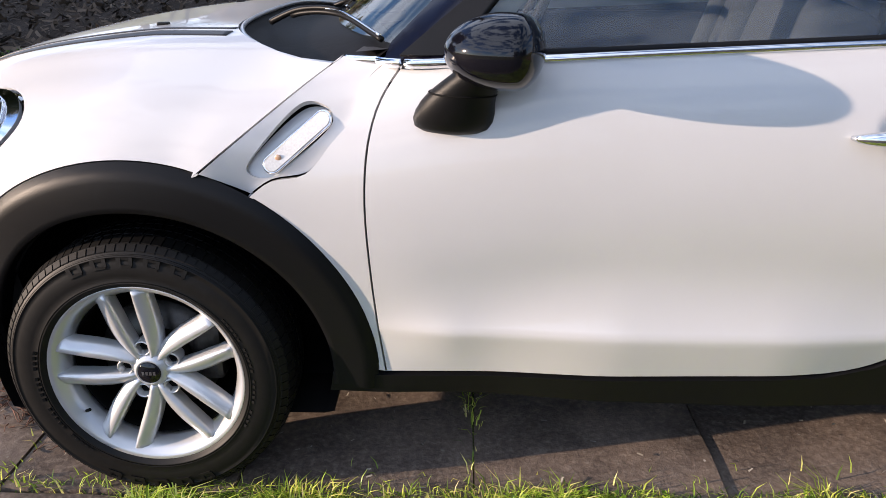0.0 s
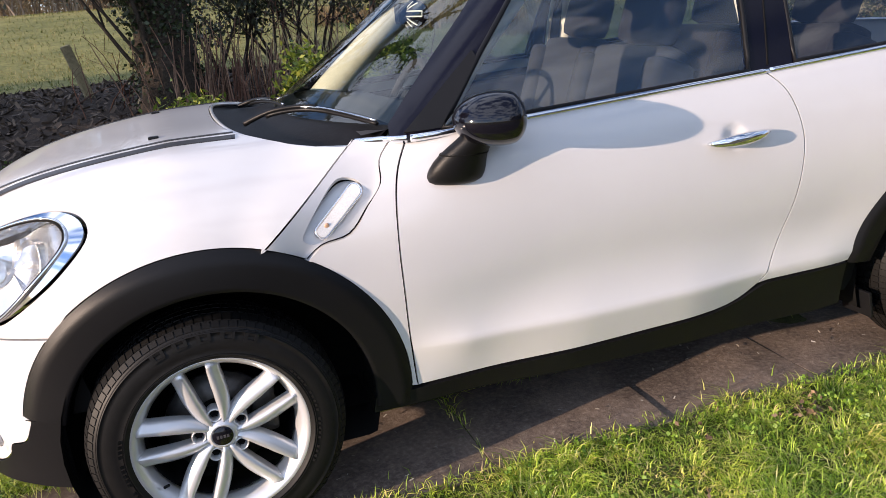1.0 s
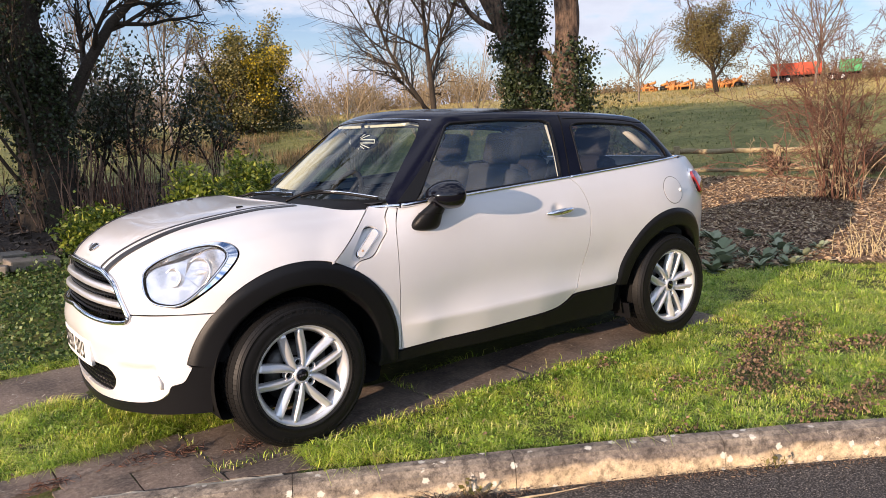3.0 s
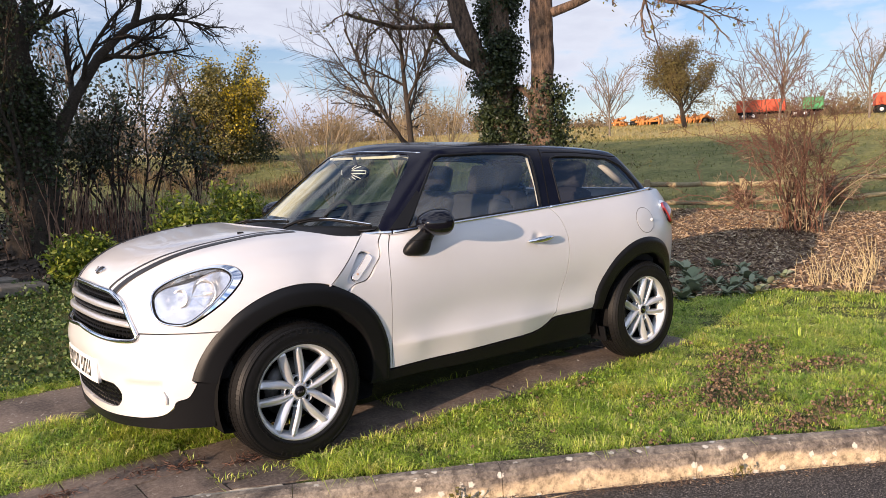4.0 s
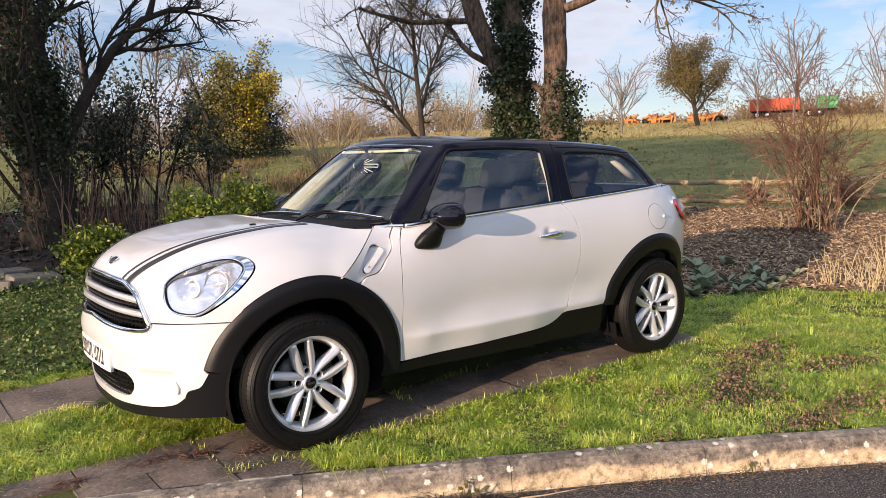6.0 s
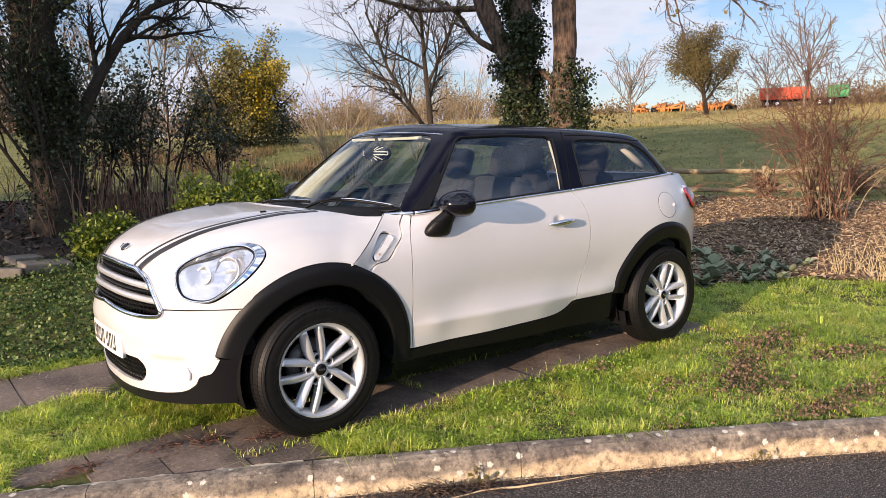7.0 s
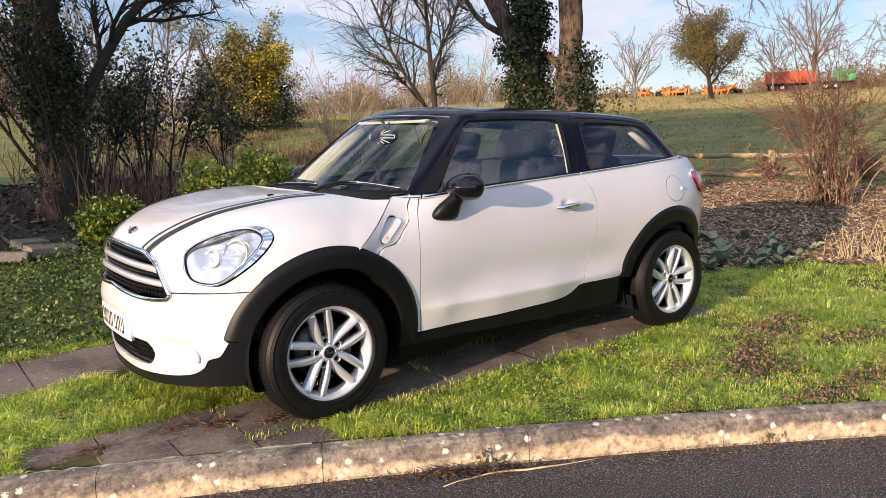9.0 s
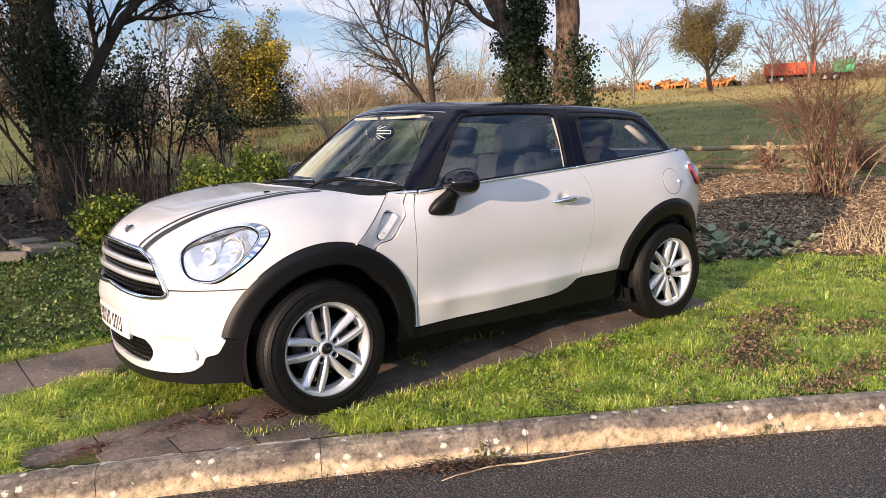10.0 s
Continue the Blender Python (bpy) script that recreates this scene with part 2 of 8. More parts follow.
def joined(pieces):
    verts, faces = [], []
    for v, f in pieces:
        k = len(verts)
        verts += list(v)
        faces += [tuple(i + k for i in q) for q in f]
    return verts, faces


def smoothstep(a, b, x):
    t = np.clip((np.asarray(x, float) - a) / (b - a), 0, 1)
    return t * t * (3 - 2 * t)


def ramped(x, a, b):
    """Rises with slope one from a to b, with soft ends."""
    x = np.asarray(x, float)
    k = min(0.12 * (b - a), 0.35)
    soft = lambda u: k * np.logaddexp(0, u / k)
    return soft(x - a) - soft(x - b)

# ---- ground, road, kerb, slabs ----
def ground_z(x, y):
    x, y = np.asarray(x, float), np.asarray(y, float)
    bank = 0.165 * ramped(y, 1.5, 6.0) * (1 - 0.80 * smoothstep(2.0, 8.0, x))
    rise = 0.031 * ramped(x, 3.2, 11.0) * smoothstep(-3.0, -0.5, y)
    d = np.hypot(x, y)
    far = 0.10 * ramped(d, 12.0, 25.0) + 0.027 * ramped(d, 25.0, 90.0)
    right = smoothstep(1.15, 0.8, np.arctan2(y, np.maximum(x, 0.01)))
    far = far + 0.035 * ramped(d, 41.0, 58.0) * right - 0.5 * (1 - right) * smoothstep(40.0, 90.0, d)
    return bank + rise + far


KERB_C, KERB_R = (-12.3, -25.3), 27.3


def kerb_point(s, off=0.0):
    """A point of the kerb's back edge, s metres along it; off goes towards the road."""
    a0 = math.atan2(-1.10 + 25.3, -0.20 + 12.3)
    r = math.hypot(-1.10 + 25.3, -0.20 + 12.3)
    a = a0 - s / r
    return Vector((KERB_C[0] + (r - off) * math.cos(a), KERB_C[1] + (r - off) * math.sin(a)))


KERB_RAD = math.hypot(-1.10 + 25.3, -0.20 + 12.3)


def road_side(x, y):
    """Metres past the kerb's back edge towards the road."""
    return KERB_RAD - np.hypot(np.asarray(x, float) - KERB_C[0], np.asarray(y, float) - KERB_C[1])


def terrain(name, xs, ys, mat, height):
    X, Y = np.meshgrid(xs, ys, indexing="ij")
    Z = height(X, Y)
    n, m = X.shape
    verts = np.stack([X, Y, Z], -1).reshape(-1, 3)
    i, j = np.meshgrid(np.arange(n - 1), np.arange(m - 1), indexing="ij")
    a = (i * m + j).ravel()
    faces = np.stack([a, a + m, a + m + 1, a + 1], -1)
    return mesh_object(name, verts, faces, mat, None, "", True)


def sheet_z(x, y):
    z = ground_z(x, y)
    d = road_side(x, y)
    on_road = smoothstep(0.02, 0.10, d) * smoothstep(60, 30, np.hypot(x, y))
    return z - 0.30 * on_road - 0.020


steps = np.concatenate([np.arange(0, 8, 0.16), 8 * 1.09 ** np.arange(0, 75)])
axis = np.concatenate([-steps[::-1][:-1], steps])
GRASS_SOIL = mottled("meadow_soil", 0.9, 9.0,
                     [(0.38, (0.070, 0.084, 0.022)), (0.62, (0.24, 0.215, 0.075))],
                     [(0.36, (0.062, 0.074, 0.020)), (0.64, (0.27, 0.26, 0.085))], 0.95, 0.5, 0.03)
gnt = GRASS_SOIL.node_tree
gco = gnt.nodes.new("ShaderNodeTexCoord")
glen = gnt.nodes.new("ShaderNodeVectorMath")
glen.operation = "LENGTH"
gnt.links.new(gco.outputs["Object"], glen.inputs[0])
gwob = texture(gnt, "ShaderNodeTexNoise", 0.14, 5.0, 0.65)
gsum = gnt.nodes.new("ShaderNodeMath")
gsum.operation = "MULTIPLY_ADD"
gsum.inputs[1].default_value = 22.0
gnt.links.new(gwob.outputs["Fac"], gsum.inputs[0])
gnt.links.new(glen.outputs["Value"], gsum.inputs[2])
gdiv = gnt.nodes.new("ShaderNodeMath")
gdiv.operation = "DIVIDE"
gdiv.inputs[1].default_value = 100.0
gnt.links.new(gsum.outputs["Value"], gdiv.inputs[0])
gfac = ramp(gnt, gdiv.outputs["Value"], [(0.36, (0.03, 0.03, 0.03)), (0.44, (0.95, 0.95, 0.95))])
gb = gnt.nodes["Principled BSDF"]
gold = gb.inputs["Base Color"].links[0].from_socket
gstraw = ramp(gnt, texture(gnt, "ShaderNodeTexNoise", 5.0, 8.0, 0.7).outputs["Fac"], [(0.34, (0.22, 0.165, 0.055)), (0.66, (0.60, 0.46, 0.19))])
gnt.links.new(blend(gnt, gold, gstraw, gfac), gb.inputs["Base Color"])
ground = terrain("ground", axis + 1.0, axis + 1.0, GRASS_SOIL, sheet_z)
tagged(ground, "rough grassy ground rising gently to far fields", "ground", kind="structure")

ASPHALT = mottled("asphalt", 1.6, 125.0, [(0.36, (0.045, 0.041, 0.040)), (0.64, (0.115, 0.104, 0.096))],
                  [(0.43, (0.012, 0.0115, 0.0115)), (0.56, (0.105, 0.094, 0.085)), (0.66, (0.34, 0.30, 0.26))], 0.85, 0.70, 0.02, 0.55)


def kerb_concrete():
    """Stained concrete: grey weathering, cream patches, round spots of pale lichen."""
    m, nt, bs = material("kerb_concrete")
    n1 = texture(nt, "ShaderNodeTexNoise", 2.6, 6.0, 0.62)
    n2 = texture(nt, "ShaderNodeTexNoise", 70.0, 8.0, 0.75)
    n3 = texture(nt, "ShaderNodeTexNoise", 7.0, 8.0, 0.75)
    c = blend(nt, ramp(nt, n1.outputs["Fac"], [(0.42, (0.13, 0.108, 0.096)), (0.50, (0.31, 0.26, 0.21)), (0.58, (0.58, 0.485, 0.355))]), ramp(nt, n3.outputs["Fac"], [(0.44, (0.075, 0.064, 0.060)), (0.50, (0.24, 0.20, 0.17)), (0.57, (0.58, 0.49, 0.385))]), 0.62)
    c = blend(nt, c, ramp(nt, n2.outputs["Fac"], [(0.42, (0.30, 0.30, 0.30)), (0.56, (1.1, 1.1, 1.1))]), 0.7, "MULTIPLY")
    n4 = texture(nt, "ShaderNodeTexNoise", 24.0, 10.0, 0.78)
    # a pale rain-splashed strip with a ragged edge along the foot, dark growth above it
    co = nt.nodes.new("ShaderNodeTexCoord")
    sep = nt.nodes.new("ShaderNodeSeparateXYZ")
    nt.links.new(co.outputs["Object"], sep.inputs["Vector"])
    splash = nt.nodes.new("ShaderNodeMath")
    splash.operation = "MULTIPLY_ADD"
    splash.inputs[1].default_value = 0.16
    nt.links.new(n1.outputs["Fac"], splash.inputs[0])
    nt.links.new(sep.outputs["Z"], splash.inputs[2])
    band = ramp(nt, splash.outputs["Value"], [(0.0, (0.60, 0.46, 0.28)), (0.016, (0.50, 0.385, 0.245)), (0.034, (0.125, 0.102, 0.084)), (0.078, (0.105, 0.088, 0.074)), (0.096, (0.22, 0.185, 0.15))])
    c = blend(nt, c, band, 0.62)
    c = blend(nt, c, ramp(nt, n4.outputs["Fac"], [(0.40, (0.38, 0.36, 0.34)), (0.50, (0.95, 0.94, 0.92)), (0.60, (1.25, 1.22, 1.15))]), 0.85, "MULTIPLY")
    v = texture(nt, "ShaderNodeTexVoronoi", 17.0)
    w = texture(nt, "ShaderNodeTexNoise", 110.0, 3.0, 0.6)
    add2 = nt.nodes.new("ShaderNodeMath")
    add2.operation = "MULTIPLY_ADD"
    add2.inputs[1].default_value, add2.inputs[2].default_value = 0.45, 0.0
    nt.links.new(w.outputs["Fac"], add2.inputs[0])
    tot = nt.nodes.new("ShaderNodeMath")
    tot.operation = "ADD"
    nt.links.new(v.outputs["Distance"], tot.inputs[0])
    nt.links.new(add2.outputs["Value"], tot.inputs[1])
    spot = ramp(nt, tot.outputs["Value"], [(0.43, (1, 1, 1)), (0.50, (0, 0, 0))])
    gate = ramp(nt, v.outputs["Color"], [(0.50, (0, 0, 0)), (0.52, (1, 1, 1))])
    mask = blend(nt, spot, gate, 1.0, "MULTIPLY")
    c = blend(nt, c, blend(nt, (0.66, 0.63, 0.54), (0.40, 0.37, 0.31), n2.outputs["Fac"]), mask)
    nt.links.new(c, bs.inputs["Base Color"])
    bs.inputs["Roughness"].default_value = 0.9
    bump(nt, bs, n2.outputs["Fac"], 0.7, 0.004)
    return m


CONCRETE = kerb_concrete()
SLAB = mottled("slab_stone", 2.2, 60.0, [(0.42, (0.085, 0.064, 0.053)), (0.58, (0.25, 0.188, 0.148))],
               [(0.40, (0.085, 0.066, 0.055)), (0.56, (0.20, 0.158, 0.128)), (0.68, (0.34, 0.29, 0.235))], 0.85, 0.45, 0.003)

# the road: one strip along the kerb
rv, rf = [], []
ss = np.linspace(-14, 16, 61)
offs = [0.10, 0.2, 0.5, 1.5, 3.0, 6.0]
for s in ss:
    for o in offs:
        p = kerb_point(float(s), o)
        rv.append((p.x, p.y, float(ground_z(p.x, p.y)) * 0.6 - 0.118 + 0.012 * min(o, 2.0)))
for i in range(len(ss) - 1):
    for k in range(len(offs) - 1):
        a = i * len(offs) + k
        rf.append((a, a + 1, a + len(offs) + 1, a + len(offs)))
road = tagged(mesh_object("road", rv, rf, ASPHALT, None, "", True), "dark worn asphalt road with small stones", "road", kind="structure")

kerb = empty("kerb", "weathered concrete kerb stones with pale lichen spots", "kerb")
kerb["kind"] = "structure"


def kerb_stone(s0, s1):
    bm = bmesh.new()
    prof = [(0.0, -0.25), (0.0, 0.008), (0.012, 0.016), (0.055, 0.014), (0.085, 0.004), (0.105, -0.02), (0.125, -0.14), (0.125, -0.25)]
    rows = []
    k = 7
    for i in range(k):
        s = s0 + 0.0015 + (s1 - s0 - 0.003) * i / (k - 1)
        row = []
        for o, z in prof:
            p = kerb_point(s, o)
            row.append(bm.verts.new((p.x, p.y, float(ground_z(p.x, p.y)) + z + 0.002 * math.sin(s * 9 + o * 40))))
        rows.append(row)
    for a, b in zip(rows, rows[1:]):
        for q in range(len(prof) - 1):
            bm.faces.new((a[q], a[q + 1], b[q + 1], b[q]))
    bm.faces.new(rows[0][::-1])
    bm.faces.new(rows[-1])
    bmesh.ops.recalc_face_normals(bm, faces=bm.faces[:])
    return bm


for i in range(-8, 9):
    part("kerb_stone", kerb_stone(i * 0.925, (i + 1) * 0.925), CONCRETE, kerb)

# two wheel tracks of square slabs
path = empty("path", "two wheel tracks of worn paving slabs in the grass", "path")
path["kind"] = "structure"


def slab(x0, x1, y0, y1, lift, tip):
    bm = bmesh.new()
    g = 0.003
    n, k = 5, 4
    rows = []
    for i in range(n):
        row = []
        for j in range(k):
            x = x0 + g + (x1 - x0 - 2 * g) * i / (n - 1) + random.uniform(-0.003, 0.003)
            y = y0 + g + (y1 - y0 - 2 * g) * j / (k - 1) + random.uniform(-0.003, 0.003)
            z = float(ground_z(x, y)) + lift + tip[0] * (i / (n - 1) - 0.5) + tip[1] * (j / (k - 1) - 0.5)
            if i in (0, n - 1) or j in (0, k - 1):
                z -= 0.004
            row.append(bm.verts.new((x, y, z)))
        rows.append(row)
    for a, b in zip(rows, rows[1:]):
        for q in range(k - 1):
            bm.faces.new((a[q], b[q], b[q + 1], a[q + 1]))
    edge = [e for e in bm.edges if e.is_boundary]
    ext = bmesh.ops.extrude_edge_only(bm, edges=edge)["geom"]
    for v in ext:
        if isinstance(v, bmesh.types.BMVert):
            v.co.z -= 0.05
    bmesh.ops.recalc_face_normals(bm, faces=bm.faces[:])
    return bm


# slabs of the near track, and small cut pieces beside the kerb
def kerb_y(x):
    """The kerb's back edge as y over x, near the car."""
    return KERB_C[1] + math.sqrt(KERB_RAD ** 2 - (x - KERB_C[0]) ** 2)


def random_slab(x0, x1, y0, y1, slant=False):
    bm = slab(x0, x1, y0, y1, 0.006 + random.uniform(-0.003, 0.004), (random.uniform(-0.005, 0.005), random.uniform(-0.004, 0.004)))
    if slant:
        for v in bm.verts:
            t = (y1 - v.co.y) / (y1 - y0)
            v.co.y = y1 - t * (y1 - (kerb_y(v.co.x) + 0.035))
    part("slab", bm, SLAB, path)


for x0, x1 in ((-0.42, 0.17), (0.17, 0.76), (0.76, 1.385), (1.385, 2.0), (2.0, 2.6), (2.6, 3.18)):
    random_slab(x0, x1, -0.86, -0.34)
for x0, x1 in ((-1.30, -0.98), (-0.98, -0.42)):
    random_slab(x0, x1, -0.60 if x0 > -1.2 else -0.50, -0.30)
for x0, x1 in ((-1.02, -0.72), (-0.72, -0.42), (-0.415, -0.05)):
    random_slab(x0, x1, -0.90, -0.865 if x0 > -0.42 else -0.605 if x0 > -0.8 else -0.56, True)
for i in range(10):
    x0 = -2.9 + i * 0.61
    random_slab(x0, x0 + 0.61, 0.58, 1.27)
mortar = []
for i in range(26):
    x = -1.35 + 0.045 * i
    y = kerb_y(x)
    mortar.append((x, y + 0.012 + random.uniform(-0.003, 0.003), 0.001 + random.uniform(-0.005, 0.004)))
add_v, add_f = [], []
for x, y, z in mortar:
    add_v += [(x, y - 0.02, z - 0.03), (x, y - 0.015, z), (x, y + 0.012 + random.uniform(0, 0.015), z + 0.003), (x, y + 0.03, z - 0.03)]
for i in range(len(mortar) - 1):
    for k in range(3):
        add_f.append((4 * i + k, 4 * i + k + 4, 4 * i + k + 5, 4 * i + k + 1))
mesh_object("mortar", add_v, add_f, plain("pale_mortar", (0.48, 0.41, 0.31), 0.95, 0, 0, 0.25, 30.0, 0.006), path, "pale crumbling mortar")

# ---- the car: its surfaces ----
def half_width(x, z):
    w = 0.868 + 0.014 * np.exp(-((z - 0.80) / 0.17) ** 2)
    door = smoothstep(0.50, 0.72, x) * smoothstep(2.25, 1.95, x)
    below = np.clip(0.455 - z, 0, None)
    above = np.clip(z - 0.455, 0, None)
    w = w + door * (0.026 * np.exp(-above / 0.050) * (z >= 0.455) + (0.026 - 0.34 * below) * (z < 0.455) - 0.012 * smoothstep(0.50, 1.05, x) * np.exp(-((z - 0.58) / 0.10) ** 2))
    w = w - (1 - door) * 0.12 * below
    w = w + 0.020 * np.exp(-((x - 2.6) / 0.5) ** 2) * np.exp(-((z - 0.84) / 0.20) ** 2)
    w = w + 0.004 * np.exp(-((x + 0.1) / 0.30) ** 2) * np.exp(-((z - 0.74) / 0.24) ** 2)
    w = w - 0.010 * np.exp(-((x - 0.32) / 0.24) ** 2)
    # the flanks tuck in towards the sills behind the front wheel and ahead of the rear one
    core = smoothstep(0.75, 1.10, x) * smoothstep(1.75, 1.40, x)
    return w - 0.034 * smoothstep(0.68, 0.36, z) * smoothstep(0.05, 0.35, x) * (1 - 0.75 * core)


def top_line(x):
    hood = 1.066 + 0.072 * np.minimum(x, 0) + 0.004 * np.maximum(x, 0)
    side = 1.225 + 0.022 * x
    k = smoothstep(0.31, 0.95, x)
    return hood * (1 - k) + side * k


def nose_x(z):
    return -0.748 + 0.14 * np.clip(0.42 - z, 0, None) + 0.10 * np.clip(z - 0.62, 0, None)


def body(p):
    """Below zero inside the lower body."""
    x, y, z = p[..., 0], np.abs(p[..., 1]), p[..., 2]
    uf = np.clip((0.25 - x) / (0.25 - nose_x(z)), 0, None)
    xr = 3.365 - 0.25 * np.clip(0.45 - z, 0, None)
    ur = np.clip((x - 2.35) / (xr - 2.35), 0, None)
    uy = y / half_width(x, z)
    uz = np.clip((z - 0.60) / (top_line(x) - 0.60), 0, None)
    return ((uf + ur) ** 2.8 + uy ** 2.8) ** (4.0 / 2.8) + uz ** 4.0 - 1


def cabin(p):
    """Below zero inside the glasshouse."""
    x, y, z = p[..., 0], np.abs(p[..., 1]), p[..., 2]
    screen = (0.37 + (z - 1.07) * 1.40 + 0.42 * y ** 2 - x) / 1.72
    side = (y - (0.812 - (z - 1.05) * 0.40 - 0.25 * np.clip(z - 1.05, 0, None) ** 2 - 0.030 * ((x - 1.5) / 1.2) ** 2)) / 1.1
    roof = z - (1.512 - 0.06 * np.clip((1.25 - x) / 0.9, 0, None) ** 2 - 0.075 * np.clip((x - 1.25) / 1.45, 0, None) ** 2 - 0.05 * (y / 0.65) ** 2)
    rear = (x - (3.04 - (z - 1.13) * 1.00 - 0.42 * y ** 2)) / 1.3
    k = 0.022
    return k * np.log(np.exp(screen / k) + np.exp(side / k) + np.exp(roof / k) + np.exp(rear / k))


def meet(shape, o, d, far):
    """Where the ways d from the inner points o leave the shape."""
    lo, hi = np.zeros(len(o)), np.full(len(o), far)
    for _ in range(40):
        mid = (lo + hi) / 2
        inside = shape(o + d * mid[:, None]) < 0
        lo, hi = np.where(inside, mid, lo), np.where(inside, hi, mid)
    return o + d * lo[:, None]


def normals(shape, p):
    h, g = 1e-4, []
    for k in range(3):
        e = np.zeros(3)
        e[k] = h
        g.append((shape(p + e) - shape(p - e)) / (2 * h))
    g = np.stack(g, -1)
    return g / np.maximum(np.linalg.norm(g, axis=-1, keepdims=True), 1e-9)


class Side:
    """Seen from the left: (x, z)."""
    def flat(self, p):
        return np.stack([p[..., 0], p[..., 2]], -1)

    def lift(self, q, shape):
        o = np.stack([q[:, 0], np.zeros(len(q)), q[:, 1]], -1)
        return meet(shape, o, np.tile([0.0, -1.0, 0.0], (len(q), 1)), 1.3)


class Round:
    """Turned round a lengthwise axis: (x, angle)."""
    def __init__(self, zc, k=0.6):
        self.zc, self.k = zc, k

    def flat(self, p):
        return np.stack([p[..., 0], self.k * np.arctan2(p[..., 2] - self.zc, -p[..., 1])], -1)

    def lift(self, q, shape):
        a = q[:, 1] / self.k
        o = np.stack([q[:, 0], np.zeros(len(q)), np.full(len(q), self.zc)], -1)
        return meet(shape, o, np.stack([0 * a, -np.cos(a), np.sin(a)], -1), 1.6)


class Ball:
    """Seen from an inner point: (azimuth, elevation)."""
    def __init__(self, c, k=0.8):
        self.c, self.k = np.array(c, float), k

    def flat(self, p):
        d = p - self.c
        return self.k * np.stack([np.arctan2(d[..., 1], -d[..., 0]), np.arctan2(d[..., 2], np.hypot(d[..., 0], d[..., 1]))], -1)

    def lift(self, q, shape):
        a, e = q[:, 0] / self.k, q[:, 1] / self.k
        d = np.stack([-np.cos(a) * np.cos(e), np.sin(a) * np.cos(e), np.sin(e)], -1)
        return meet(shape, np.tile(self.c, (len(q), 1)), d, 2.2)


class Front:
    """Seen from ahead or behind: (y, z)."""
    def __init__(self, x0=1.3, way=-1.0):
        self.x0, self.way = x0, way

    def flat(self, p):
        return np.stack([p[..., 1], p[..., 2]], -1)

    def lift(self, q, shape):
        o = np.stack([np.full(len(q), self.x0), q[:, 0], q[:, 1]], -1)
        return meet(shape, o, np.tile([self.way, 0.0, 0.0], (len(q), 1)), 3.0)


class Top:
    """Seen from above: (x, y)."""
    def flat(self, p):
        return np.stack([p[..., 0], p[..., 1]], -1)

    def lift(self, q, shape):
        o = np.stack([q[:, 0], q[:, 1], np.full(len(q), 0.8)], -1)
        return meet(shape, o, np.tile([0.0, 0.0, 1.0], (len(q), 1)), 1.3)


SIDE, TOP, FRONT = Side(), Top(), Front()


def on_side(pts, shape=None):
    return SIDE.lift(np.array(pts, float), shape or body)


def on_front(pts, shape=None):
    return FRONT.lift(np.array(pts, float), shape or body)


def on_top(pts, shape=None):
    return TOP.lift(np.array(pts, float), shape or body)


def curve(pts, n=40, closed=False):
    """A smooth line through a few points."""
    p = np.array(pts, float)
    m = len(p)
    out = []
    spans = m if closed else m - 1
    for i in range(spans):
        p0, p1, p2, p3 = (p[(i + k) % m] if closed else p[min(max(i + k, 0), m - 1)] for k in (-1, 0, 1, 2))
        for t in np.linspace(0, 1, max(2, n // spans), endpoint=False):
            out.append(0.5 * (2 * p1 + (p2 - p0) * t + (2 * p0 - 5 * p1 + 4 * p2 - p3) * t * t + (3 * p1 - p0 - 3 * p2 + p3) * t ** 3))
    if not closed:
        out.append(p[-1])
    return np.array(out)


def evened(q, step, closed=True):
    """Points at even steps along a line, corners kept."""
    q = np.array(q, float)
    if closed:
        q = np.vstack([q, q[:1]])
    out = [q[0]]
    for a, b in zip(q, q[1:]):
        n = max(1, int(round(np.linalg.norm(b - a) / step)))
        for i in range(1, n + 1):
            out.append(a + (b - a) * i / n)
    return np.array(out[:-1] if closed else out)


def inside(poly, pts):
    x, y = pts[:, 0], pts[:, 1]
    ok = np.zeros(len(pts), bool)
    a, b = poly, np.roll(poly, -1, 0)
    for (x1, y1), (x2, y2) in zip(a, b):
        hit = ((y1 > y) != (y2 > y)) & (x < (x2 - x1) * (y - y1) / (y2 - y1 + 1e-15) + x1)
        ok ^= hit
    return ok


def shrunk(q, by):
    """A loop moved inward by a gap."""
    if not by:
        return q
    area = np.sum(q[:, 0] * np.roll(q[:, 1], -1) - np.roll(q[:, 0], -1) * q[:, 1])
    d = np.roll(q, -1, 0) - np.roll(q, 1, 0)
    d /= np.maximum(np.linalg.norm(d, axis=1, keepdims=True), 1e-9)
    n = np.stack([-d[:, 1], d[:, 0]], -1) * np.sign(area)
    return q + n * by


